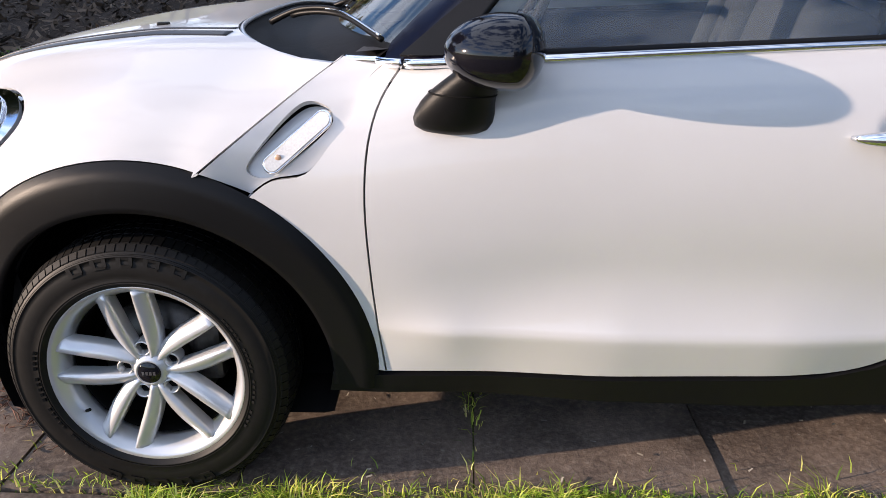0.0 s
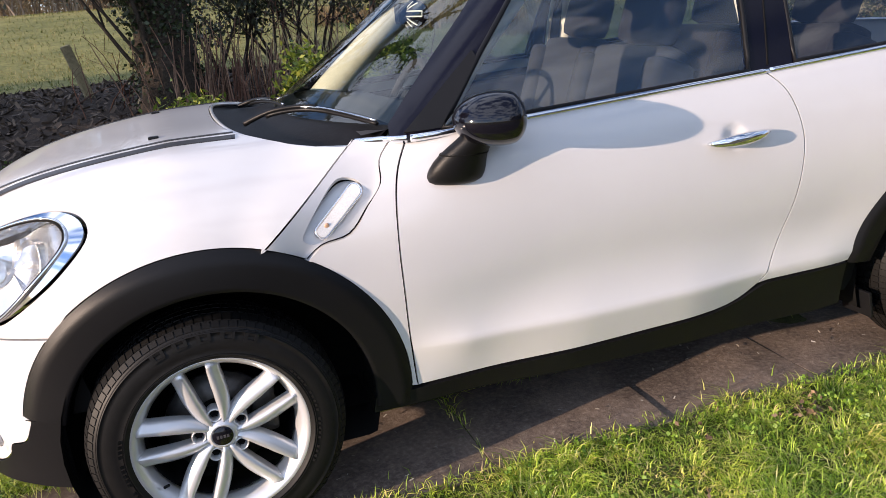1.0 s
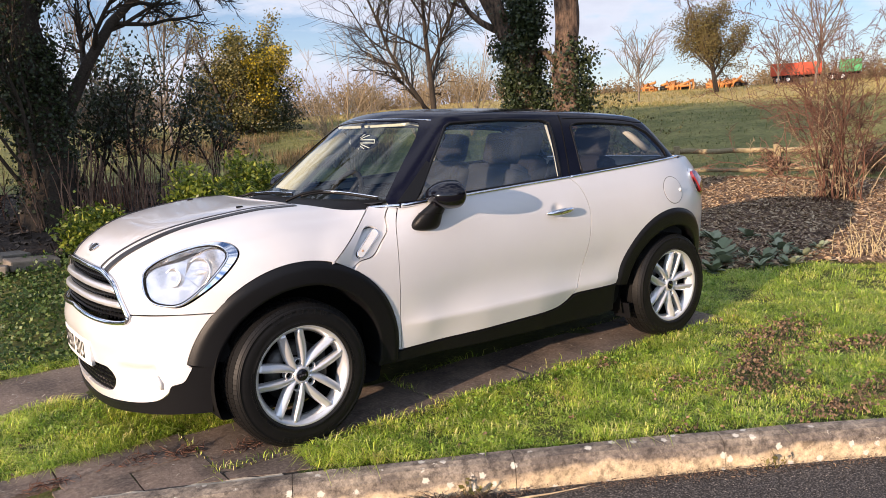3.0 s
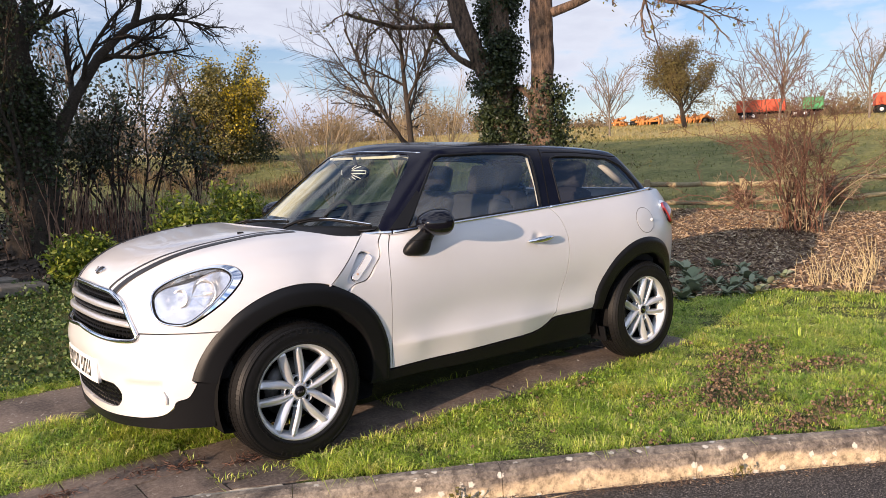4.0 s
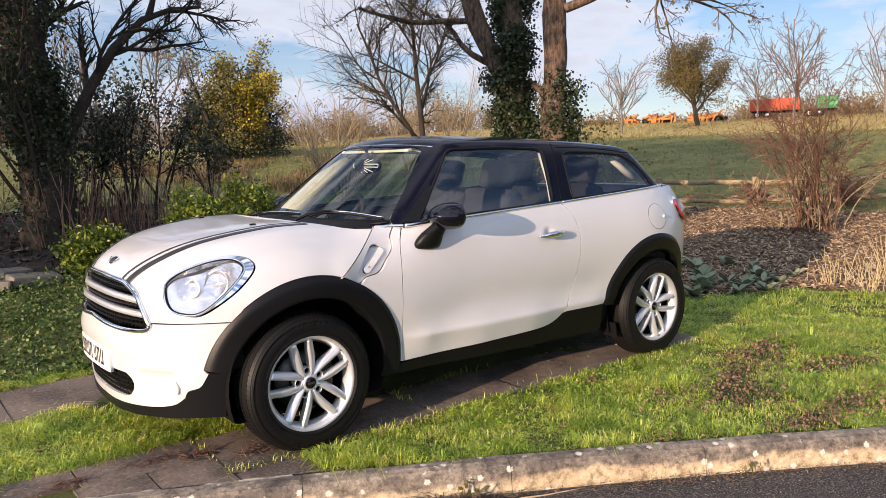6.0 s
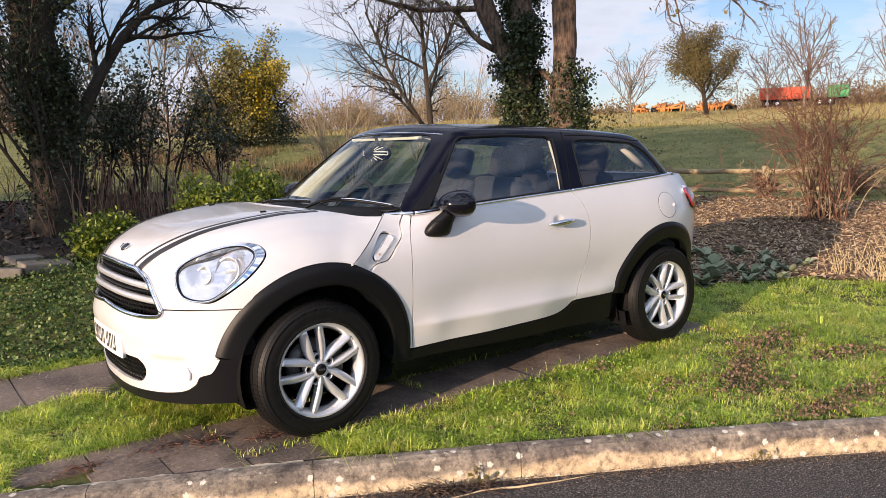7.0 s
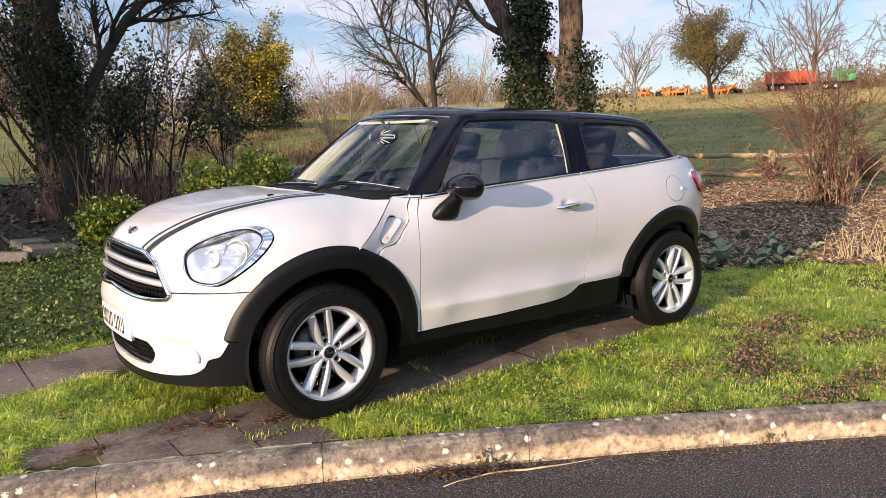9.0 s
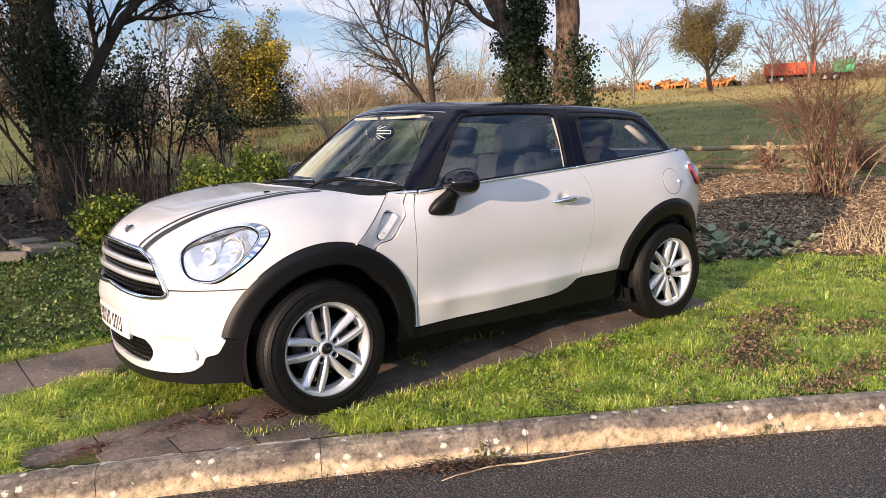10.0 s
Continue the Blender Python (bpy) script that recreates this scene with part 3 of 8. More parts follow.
def skin(loop, view, shape, res=0.025, gap=0.0, out=0.0, depth=0.012, holes=(), swell=None):
    """Verts and faces of a panel that lies on a shape inside a loop of points, with turned-in edges."""
    from mathutils.geometry import delaunay_2d_cdt
    edge = [shrunk(evened(view.flat(np.array(loop, float)), res), gap)]
    edge += [shrunk(evened(view.flat(np.array(h, float)), res), -gap) for h in holes]
    lo, hi = edge[0].min(0), edge[0].max(0)
    gx, gy = np.meshgrid(np.arange(lo[0] + res / 2, hi[0], res), np.arange(lo[1] + res / 2, hi[1], res), indexing="ij")
    grid = np.stack([gx.ravel(), gy.ravel()], -1)
    keep = inside(edge[0], grid)
    for h in edge[1:]:
        keep &= ~inside(h, grid)
    grid = grid[keep]
    rim = np.vstack(edge)
    if len(grid):
        near = np.full(len(grid), 9.0)
        for r in np.vstack([evened(e, res / 3) for e in edge]):
            near = np.minimum(near, np.hypot(grid[:, 0] - r[0], grid[:, 1] - r[1]))
        grid = grid[near > 0.55 * res]
    flat = np.vstack([rim, grid]) if len(grid) else rim
    cons, k = [], 0
    for e in edge:
        cons += [(k + i, k + (i + 1) % len(e)) for i in range(len(e))]
        k += len(e)
    v2, _, tri, _, _, _ = delaunay_2d_cdt([Vector(p) for p in flat], cons, [], 0, 1e-7)
    v2 = np.array([tuple(v) for v in v2])
    tri = np.array([t for t in tri])
    mid = v2[tri].mean(1)
    ok = inside(edge[0], mid)
    for h in edge[1:]:
        ok &= ~inside(h, mid)
    e1, e2 = v2[tri[:, 1]] - v2[tri[:, 0]], v2[tri[:, 2]] - v2[tri[:, 0]]
    ok &= np.abs(e1[:, 0] * e2[:, 1] - e1[:, 1] * e2[:, 0]) > 0.012 * res * res
    tri = tri[ok]
    p = view.lift(v2, shape)
    nrm = normals(shape, p)
    lift = out if swell is None else out + swell(p)
    p = p + nrm * (np.asarray(lift)[:, None] if np.ndim(lift) else lift)
    a, b, c = p[tri[:, 0]], p[tri[:, 1]], p[tri[:, 2]]
    flip = np.einsum("ij,ij->i", np.cross(b - a, c - a), nrm[tri[:, 0]]) < 0
    tri[flip] = tri[flip][:, ::-1]
    verts, faces = [tuple(v) for v in p], [tuple(t) for t in tri]
    if depth:
        count = {}
        for t in tri:
            for i in range(3):
                e = (int(t[i]), int(t[(i + 1) % 3]))
                count[e] = count.get(e, 0) + 1
        border = [e for e in count if (e[1], e[0]) not in count]
        at = {}
        for e in border:
            for i in e:
                if i not in at:
                    at[i] = len(verts)
                    verts.append(tuple(p[i]))
                    verts.append(tuple(p[i] - nrm[i] * depth))
        for i, j in border:
            faces.append((at[j], at[i], at[i] + 1, at[j] + 1))
    return verts, faces


def mirrored(vf):
    v, f = vf
    return [(x, -y, z) for x, y, z in v], [q[::-1] for q in f]


def both(vf):
    """One sheet with its mirror image, welded along the middle."""
    bm = bmesh.new()
    for v, f in (vf, mirrored(vf)):
        vs = [bm.verts.new(p) for p in v]
        for q in f:
            if all(abs(v[i][1]) < 0.0045 for i in q):
                continue
            try:
                bm.faces.new([vs[i] for i in q])
            except ValueError:
                pass
    mid = [v for v in bm.verts if abs(v.co.y) < 0.0045]
    for v in mid:
        v.co.y = 0.0
    bmesh.ops.remove_doubles(bm, verts=mid, dist=0.001)
    return bm


def add(name, vf, mat, parent, label="", smooth=True):
    return mesh_object(name, vf[0], vf[1], mat, parent, label, smooth)


def pair(name, vf, mat, parent, label=""):
    """The left part and its mirror image on the right."""
    return add(name, vf, mat, parent, label), add(name, mirrored(vf), mat, parent, label)


def arc(cx, cz, r, a0, a1, n=40):
    a = np.radians(np.linspace(a0, a1, n))
    return np.stack([cx + r * np.cos(a), cz + r * np.sin(a)], -1)


def line_on(pts3, shape, out):
    p = np.array(pts3, float)
    return p + normals(shape, p) * out

car = empty("car", "white two-door compact car with black roof and silver wheels", "car")

FA, RA, FR, RR = (0.025, 0.335), (2.575, 0.335), 0.405, 0.390     # wheel arch centres and openings
FO, RO = 0.510, 0.495                                            # outer edges of the arch trims

# dark inner shell behind the panels, so that the gaps read dark
inner_loop = np.vstack([on_side(curve([(-0.30, 0.45), (-0.30, 0.85), (0.30, 0.97), (0.62, 1.0), (1.74, 1.05), (2.7, 1.09), (2.9, 0.9), (2.95, 0.5)], 40)),
                        on_side([(2.95, 0.40)]), on_side(arc(*RA, RR, 0, 180, 24)), on_side([(2.15, 0.27), (0.45, 0.29)]), on_side(arc(*FA, FR, -8, 165, 24))])
for m in (0, 1):
    vf = skin(inner_loop, SIDE, body, 0.06, 0.0, -0.034, 0.0)
    add("inner_shell", mirrored(vf) if m else vf, DARK, car)

# bonnet
BALL = Ball((0.60, 0.0, 0.50))
seam_hood = [(0.172, 0.812), (0.30, 0.908), (0.40, 0.98), (0.475, 1.03)]
arch_f_top = arc(*FA, FO, 73, 132, 24)[::-1]
grille_half = [(0.0, 0.850), (-0.28, 0.845), (-0.38, 0.828), (-0.455, 0.795), (-0.505, 0.735), (-0.548, 0.664)]
grille_low = [(-0.548, 0.664), (-0.515, 0.638), (-0.34, 0.636), (0.0, 0.655)]
hood_left = np.vstack([on_front([(-0.552, 0.674), (-0.64, 0.674), (-0.72, 0.673)]), on_side([(-0.345, 0.672)]), on_side(arch_f_top)[1:], on_side(curve(seam_hood, 14))])
cowl_edge = [(0.145 + 0.05 * (y / 0.72) ** 2 + 0.27 * (y / 0.72) ** 6, y) for y in np.linspace(-0.715, 0, 18)]
cowl = on_top(cowl_edge)
lamp_out = np.array([(-0.577, -0.580, 0.833), (-0.578, -0.622, 0.749), (-0.513, -0.694, 0.710), (-0.448, -0.744, 0.721), (-0.324, -0.798, 0.809),
                     (-0.231, -0.788, 0.895), (-0.231, -0.735, 0.943), (-0.302, -0.669, 0.959), (-0.436, -0.619, 0.929), (-0.532, -0.582, 0.884)])
lamp_in = np.array([(-0.561, -0.607, 0.828), (-0.556, -0.648, 0.745), (-0.505, -0.695, 0.727), (-0.453, -0.735, 0.742), (-0.368, -0.775, 0.812),
                    (-0.280, -0.768, 0.890), (-0.285, -0.722, 0.930), (-0.345, -0.678, 0.935), (-0.430, -0.650, 0.916), (-0.521, -0.609, 0.875)])
lamp_in = lamp_in + np.array([0.45, 0.45, 0.40, 0.30, 0.12, 0.0, 0.0, 0.15, 0.30, 0.40])[:, None] * (lamp_out - lamp_in)
lamp_loop, lens_loop = curve(lamp_out, 60, True), curve(lamp_in, 60, True)
half = np.vstack([hood_left, cowl, on_front(curve(grille_half, 30))])


def hood_swell(p):
    """The raised middle of the bonnet with a soft edge."""
    edge = 0.60 + 0.06 * smoothstep(-0.4, 0.2, p[:, 0])
    # the flank flares out a little towards the seam with the scuttle panel
    d = (p[:, 0] - 0.172) * 0.584 - (p[:, 2] - 0.812) * 0.812
    flare = 0.010 * smoothstep(-0.13, 0.0, d) * smoothstep(0.10, 0.22, p[:, 0]) * smoothstep(0.60, 0.66, np.abs(p[:, 1]))
    return flare + (0.003 + 0.011 * (np.minimum(np.abs(p[:, 1]), 0.55) / 0.55) ** 2) * smoothstep(edge + 0.05, edge - 0.05, np.abs(p[:, 1])) * smoothstep(0.93, 1.0, p[:, 2])


bonnet = part("bonnet", both(skin(half, BALL, body, 0.018, 0.002, 0.0, 0.014, (lamp_loop,), hood_swell)), WHITE, car, "white bonnet with two pairs of black stripes", True)

# front fender pieces, door, rear quarter
seam_door = [(0.607, 1.035), (0.56, 0.965), (0.535, 0.88), (0.526, 0.76), (0.530, 0.62), (0.538, 0.48), (0.552, 0.327)]
scuttle = np.vstack([curve(seam_hood, 14), [(0.570, 1.036)], curve([(0.560, 1.030), (0.520, 0.99), (0.506, 0.936), (0.460, 0.885), (0.405, 0.823), (0.330, 0.806), (0.278, 0.768)], 26), arc(*FA, FO, 59, 72, 6)])


def scuttle_swell(p):
    """Flush at the bonnet's edge and falling away towards the door."""
    d = ((p[:, 0] - 0.172) * 0.584 - (p[:, 2] - 0.812) * 0.812)
    return (0.010 - 0.038 * np.clip(d / 0.115, 0, 1.1)) * smoothstep(0.10, 0.22, p[:, 0])


recess_loop = on_side(curve([(0.284, 0.826), (0.296, 0.852), (0.346, 0.908), (0.386, 0.943), (0.414, 0.954), (0.444, 0.950), (0.457, 0.936), (0.449, 0.916), (0.404, 0.872), (0.362, 0.832), (0.336, 0.816), (0.306, 0.813)], 60, True))
pair("scuttle_panel", skin(on_side(scuttle), SIDE, body, 0.010, 0.002, 0.001, 0.012, (recess_loop,), scuttle_swell), WHITE, car)
fender = np.vstack([curve([(0.570, 1.036), (0.520, 0.99), (0.506, 0.936), (0.460, 0.885), (0.405, 0.823), (0.330, 0.806), (0.278, 0.768)], 26), arc(*FA, FO, 58, 0, 24), [(0.530, 0.330)], curve(seam_door, 24)[::-1]])
pair("fender", skin(on_side(fender), SIDE, body, 0.018, 0.002, 0.0, 0.027), WHITE, car)
seam_rear = [(1.748, 1.084), (1.808, 1.02), (1.842, 0.90), (1.836, 0.78), (1.808, 0.63), (1.760, 0.50), (1.708, 0.415)]
door_low = [(1.708, 0.415), (1.65, 0.375), (1.55, 0.352), (1.30, 0.345), (0.90, 0.335), (0.552, 0.327)]
door_loop = np.vstack([curve(seam_rear, 24), curve(door_low, 16), curve(seam_door, 24)[::-1], [(1.1, 1.060)]])


def door_swell(p):
    r = np.hypot((p[:, 0] - 1.592) / 0.050, (p[:, 2] - 0.912) / 0.042)
    return -0.0125 * smoothstep(1.0, 0.35, r)


door, door_r = pair("door", skin(on_side(door_loop), SIDE, body, 0.0125, 0.0025, 0.0, 0.012, (), door_swell), WHITE, car, "white door with a low crease")
quarter = np.vstack([curve(seam_rear, 24), [(1.75, 0.420), (2.05, 0.418)], arc(*RA, RO, 170, 20, 40), [(3.03, 0.56), (3.03, 0.75), (2.99, 0.88), (2.875, 1.060), (2.815, 1.122), (2.80, 1.137), (2.2, 1.112)]])
pair("rear_quarter", skin(on_side(quarter), SIDE, body, 0.02, 0.0025), WHITE, car)
rear_half = np.vstack([on_side([(3.035, 0.45), (3.035, 0.56), (3.03, 0.75), (2.99, 0.88), (2.875, 1.060), (2.81, 1.128)]), Front(1.5, 1.0).lift(np.array([(-0.6, 1.12), (-0.3, 1.12), (0, 1.12), (0, 0.45), (-0.4, 0.45), (-0.7, 0.45)]), body)])
REAR = Ball((1.6, 0, 0.6))
REAR.flat = lambda p, s=REAR: s.k * np.stack([np.arctan2(p[..., 1], p[..., 0] - 1.6), np.arctan2(p[..., 2] - 0.6, np.hypot(p[..., 0] - 1.6, p[..., 1]))], -1)
REAR.lift = lambda q, shape, s=REAR: meet(shape, np.tile(s.c, (len(q), 1)), np.stack([np.cos(q[:, 0] / s.k) * np.cos(q[:, 1] / s.k), np.sin(q[:, 0] / s.k) * np.cos(q[:, 1] / s.k), np.sin(q[:, 1] / s.k)], -1), 2.4)
part("tailgate", both(skin(rear_half, REAR, body, 0.035, 0.0)), WHITE, car, "", True)

# bumper
LOW = Ball((0.45, 0.0, 0.50))
lip_edge = curve([(-0.452, -0.734, 0.443), (-0.461, -0.726, 0.420), (-0.482, -0.700, 0.376), (-0.522, -0.662, 0.358), (-0.533, -0.640, 0.324), (-0.567, -0.590, 0.290), (-0.622, -0.497, 0.275)], 30)
lip_front = on_front(curve([(-0.42, 0.266), (-0.18, 0.252), (0.0, 0.248)], 10))
vent_half = [(0.0, 0.425), (-0.32, 0.425), (-0.385, 0.415), (-0.412, 0.375), (-0.385, 0.330), (-0.33, 0.305), (-0.18, 0.296), (0.0, 0.292)]
vent = on_front(curve(vent_half, 30))
bump_half = np.vstack([on_side([(-0.345, 0.6710)]), on_side(arc(*FA, FO, 140, 166, 10)), lip_edge, lip_front, vent[::-1], on_front(curve(grille_low[1:], 20)[::-1]), on_front([(-0.552, 0.6728), (-0.64, 0.6728)])])


def bumper_swell(p):
    """The shallow recess beside the lower grille and the ledge under the number plate."""
    y, z = np.abs(p[:, 1]), p[:, 2]
    dip = smoothstep(0.43, 0.50, y) * smoothstep(0.640, 0.615, y) * smoothstep(0.31, 0.34, z) * smoothstep(0.455, 0.435, z)
    return -0.020 * dip + 0.020 * np.exp(-((z - 0.555) / 0.065) ** 2) * smoothstep(0.74, 0.45, y) * smoothstep(0.668, 0.635, z) + 0.006 * np.exp(-((z - 0.47) / 0.05) ** 2) * smoothstep(0.5, 0.3, y)


part("bumper", both(skin(bump_half, LOW, body, 0.011, 0.0015, 0.0, 0.014, (), bumper_swell)), WHITE, car, "white front bumper with a lower air intake", True)
lip_half = np.vstack([on_side([(-0.466, 0.448)]), lip_edge, lip_front, on_front([(0.0, 0.205), (-0.3, 0.215), (-0.50, 0.225)]), on_side([(-0.50, 0.228), (-0.44, 0.228), (-0.385, 0.228), (-0.375, 0.44)])])
part("bumper_lip", both(skin(lip_half, LOW, body, 0.02, 0.001, 0.004)), PLASTIC, car, "grey black plastic lower lip", True)

# wheel arch trims and sills
def arch_trim(c, ri, ro, a0, a1, bulge):
    rows, verts, faces = 9, [], []
    angles = np.radians(np.linspace(a0, a1, 60))
    for a in angles:
        for k in range(rows):
            t = k / (rows - 1)
            r = ro + (ri - ro) * t
            p = on_side([(c[0] + r * math.cos(a), c[1] + r * math.sin(a))])[0]
            y = p[1] - bulge * min(1, t * 4) ** 0.7 * (1 - 0.35 * t)
            verts.append((p[0], min(y, -0.72), p[2]))
        for k, dy in ((1, 0.02), (2, 0.16)):
            r = ri - 0.002
            verts.append((c[0] + r * math.cos(a), min(y, -0.72) + dy, c[1] + r * math.sin(a)))
    m = rows + 2
    for i in range(len(angles) - 1):
        for k in range(m - 1):
            q = i * m + k
            faces.append((q, q + 1, q + m + 1, q + m))
    return verts, faces


pair("arch_trim", arch_trim(FA, FR, FO, -6, 166, 0.016), PLASTIC, car, "matt black plastic wheel arch trim")
pair("arch_trim", arch_trim(RA, RR, RO, 12, 171, 0.016), PLASTIC, car, "matt black plastic wheel arch trim")
sill_top = [(2.08, 0.418), (1.74, 0.415), (1.65, 0.370), (1.55, 0.347), (1.30, 0.340), (0.90, 0.330), (0.552, 0.322), (0.425, 0.322)]
sill = np.vstack([sill_top, [(0.415, 0.270), (1.2, 0.258), (2.0, 0.235), (2.10, 0.25)]])
pair("sill", skin(on_side(sill), SIDE, body, 0.02, 0.002, 0.006, 0.10), PLASTIC, car, "black plastic sill")

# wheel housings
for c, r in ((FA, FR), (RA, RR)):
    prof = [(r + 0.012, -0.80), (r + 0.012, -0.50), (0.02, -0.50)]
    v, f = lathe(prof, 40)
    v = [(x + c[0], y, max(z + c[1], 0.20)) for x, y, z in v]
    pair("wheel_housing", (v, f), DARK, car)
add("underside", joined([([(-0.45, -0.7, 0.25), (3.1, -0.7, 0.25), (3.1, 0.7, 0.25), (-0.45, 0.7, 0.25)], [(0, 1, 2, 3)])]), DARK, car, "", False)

# glasshouse: black roof and pillars round the glass
ROUND = Round(0.95)
ws_corner_t, ws_corner_b = (-0.468, 1.424), (-0.705, 1.066)
ws_side = on_front(curve([ws_corner_t, (-0.535, 1.355), (-0.615, 1.22), ws_corner_b], 15), cabin)
ws_top = on_front(curve([(0.0, 1.452), (-0.25, 1.448), (-0.42, 1.438), ws_corner_t], 14), cabin)
rg = Front(1.6, 1.0)
rg_top = rg.lift(curve([(0.0, 1.375), (-0.30, 1.37), (-0.47, 1.35)], 10), cabin)
rg_side = rg.lift(curve([(-0.47, 1.35), (-0.56, 1.22), (-0.57, 1.13)], 10), cabin)
belt = on_side(curve([(0.56, 1.028), (1.1, 1.058), (1.74, 1.087), (2.3, 1.113), (2.815, 1.141)], 30), cabin)
shell = np.vstack([ws_top, ws_side[1:], belt, rg_side[::-1], rg_top[::-1]])
door_glass = on_side(np.vstack([curve([(0.70, 1.050), (1.1, 1.066), (1.692, 1.091)], 10), curve([(1.725, 1.25), (1.755, 1.395)], 4), curve([(1.70, 1.412), (1.4, 1.424), (1.06, 1.418)], 8), curve([(1.02, 1.40), (0.86, 1.235)], 4)]), cabin)
quarter_glass = on_side(np.vstack([curve([(1.87, 1.102), (2.3, 1.120), (2.70, 1.141)], 10), curve([(2.685, 1.19), (2.59, 1.30), (2.47, 1.358)], 8), curve([(2.2, 1.380), (1.98, 1.386), (1.915, 1.365)], 6)]), cabin)
part("roof", both(skin(shell, ROUND, cabin, 0.022, 0.0, 0.0, 0.02, (door_glass, quarter_glass))), BLACK, car, "gloss black roof and pillars", True)
pair("side_window", skin(door_glass, SIDE, cabin, 0.06, 0.0, -0.004, 0.0), GLASS, car, "clear side window with a bluish film for mirrored sky")
pair("quarter_window", skin(quarter_glass, SIDE, cabin, 0.05, 0.0, -0.002, 0.0), TINTED, car, "dark tinted rear side window")
ws_half = np.vstack([ws_top, ws_side[1:], on_front([(-0.45, 1.066), (-0.2, 1.066), (0.0, 1.066)], cabin)])
part("windscreen", both(skin(ws_half, FRONT, cabin, 0.04, 0.0, -0.004, 0.0)), SCREEN, car, "curved clear windscreen", True)
rg_half = np.vstack([rg_top, rg_side[1:], rg.lift(np.array([(-0.3, 1.13), (0.0, 1.13)]), cabin)])
part("rear_window", both(skin(rg_half, Front(1.6, 1.0), cabin, 0.05, 0.0, -0.004, 0.0)), TINTED, car, "dark tinted rear window", True)
for ob in car.children:
    if "window" in ob.name or "windscreen" in ob.name:
        ob.visible_shadow = False



# ---- car: lamps, grille, trim ----
def strip(p3, shape, w, out, h):
    """A flat bar of width w lying along points of a surface."""
    p = np.array(p3, float)
    n = normals(shape, p)
    d = np.gradient(p, axis=0)
    d /= np.maximum(np.linalg.norm(d, axis=1, keepdims=True), 1e-9)
    u = np.cross(n, d)
    rows = [p - u * w / 2 + n * (out - h), p - u * w / 2 + n * out, p - u * w * 0.25 + n * (out + h * 0.35), p + u * w * 0.25 + n * (out + h * 0.35), p + u * w / 2 + n * out, p + u * w / 2 + n * (out - h)]
    verts = np.stack(rows, 1).reshape(-1, 3)
    faces = []
    for i in range(len(p) - 1):
        for k in range(5):
            a = i * 6 + k
            faces.append((a, a + 6, a + 7, a + 1))
    faces += [(0, 1, 2, 3, 4, 5), tuple((len(p) - 1) * 6 + k for k in (5, 4, 3, 2, 1, 0))]
    return [tuple(v) for v in verts], faces


def ball_part(c, sx, sy, sz, seg=24):
    bm = bmesh.new()
    bmesh.ops.create_uvsphere(bm, u_segments=seg, v_segments=seg // 2, radius=1.0, matrix=Matrix.Translation(c) @ Matrix.Diagonal((sx, sy, sz, 1)))
    v = [tuple(q.co) for q in bm.verts]
    f = [tuple(q.index for q in p.verts) for p in bm.faces]
    bm.free()
    return v, f


def moved(vf, m):
    return [tuple(m @ Vector(p)) for p in vf[0]], vf[1]


# bonnet stripes, one thin and one thick on each side
for k, (dy, w) in enumerate(((0.004, 0.019), (-0.057, 0.046))):
    pts = curve([(-0.672, -0.285), (-0.60, -0.330), (-0.43, -0.392), (-0.20, -0.432), (0.0, -0.452), (0.178, -0.468)], 40)
    mid = on_top([(x, y + dy) for x, y in pts])
    n = normals(body, mid)
    lifted = mid + n * hood_swell(mid)[:, None]
    pair("bonnet_stripe", strip(lifted, body, w, 0.0012, 0.002), STRIPE, bonnet, "black stripe")

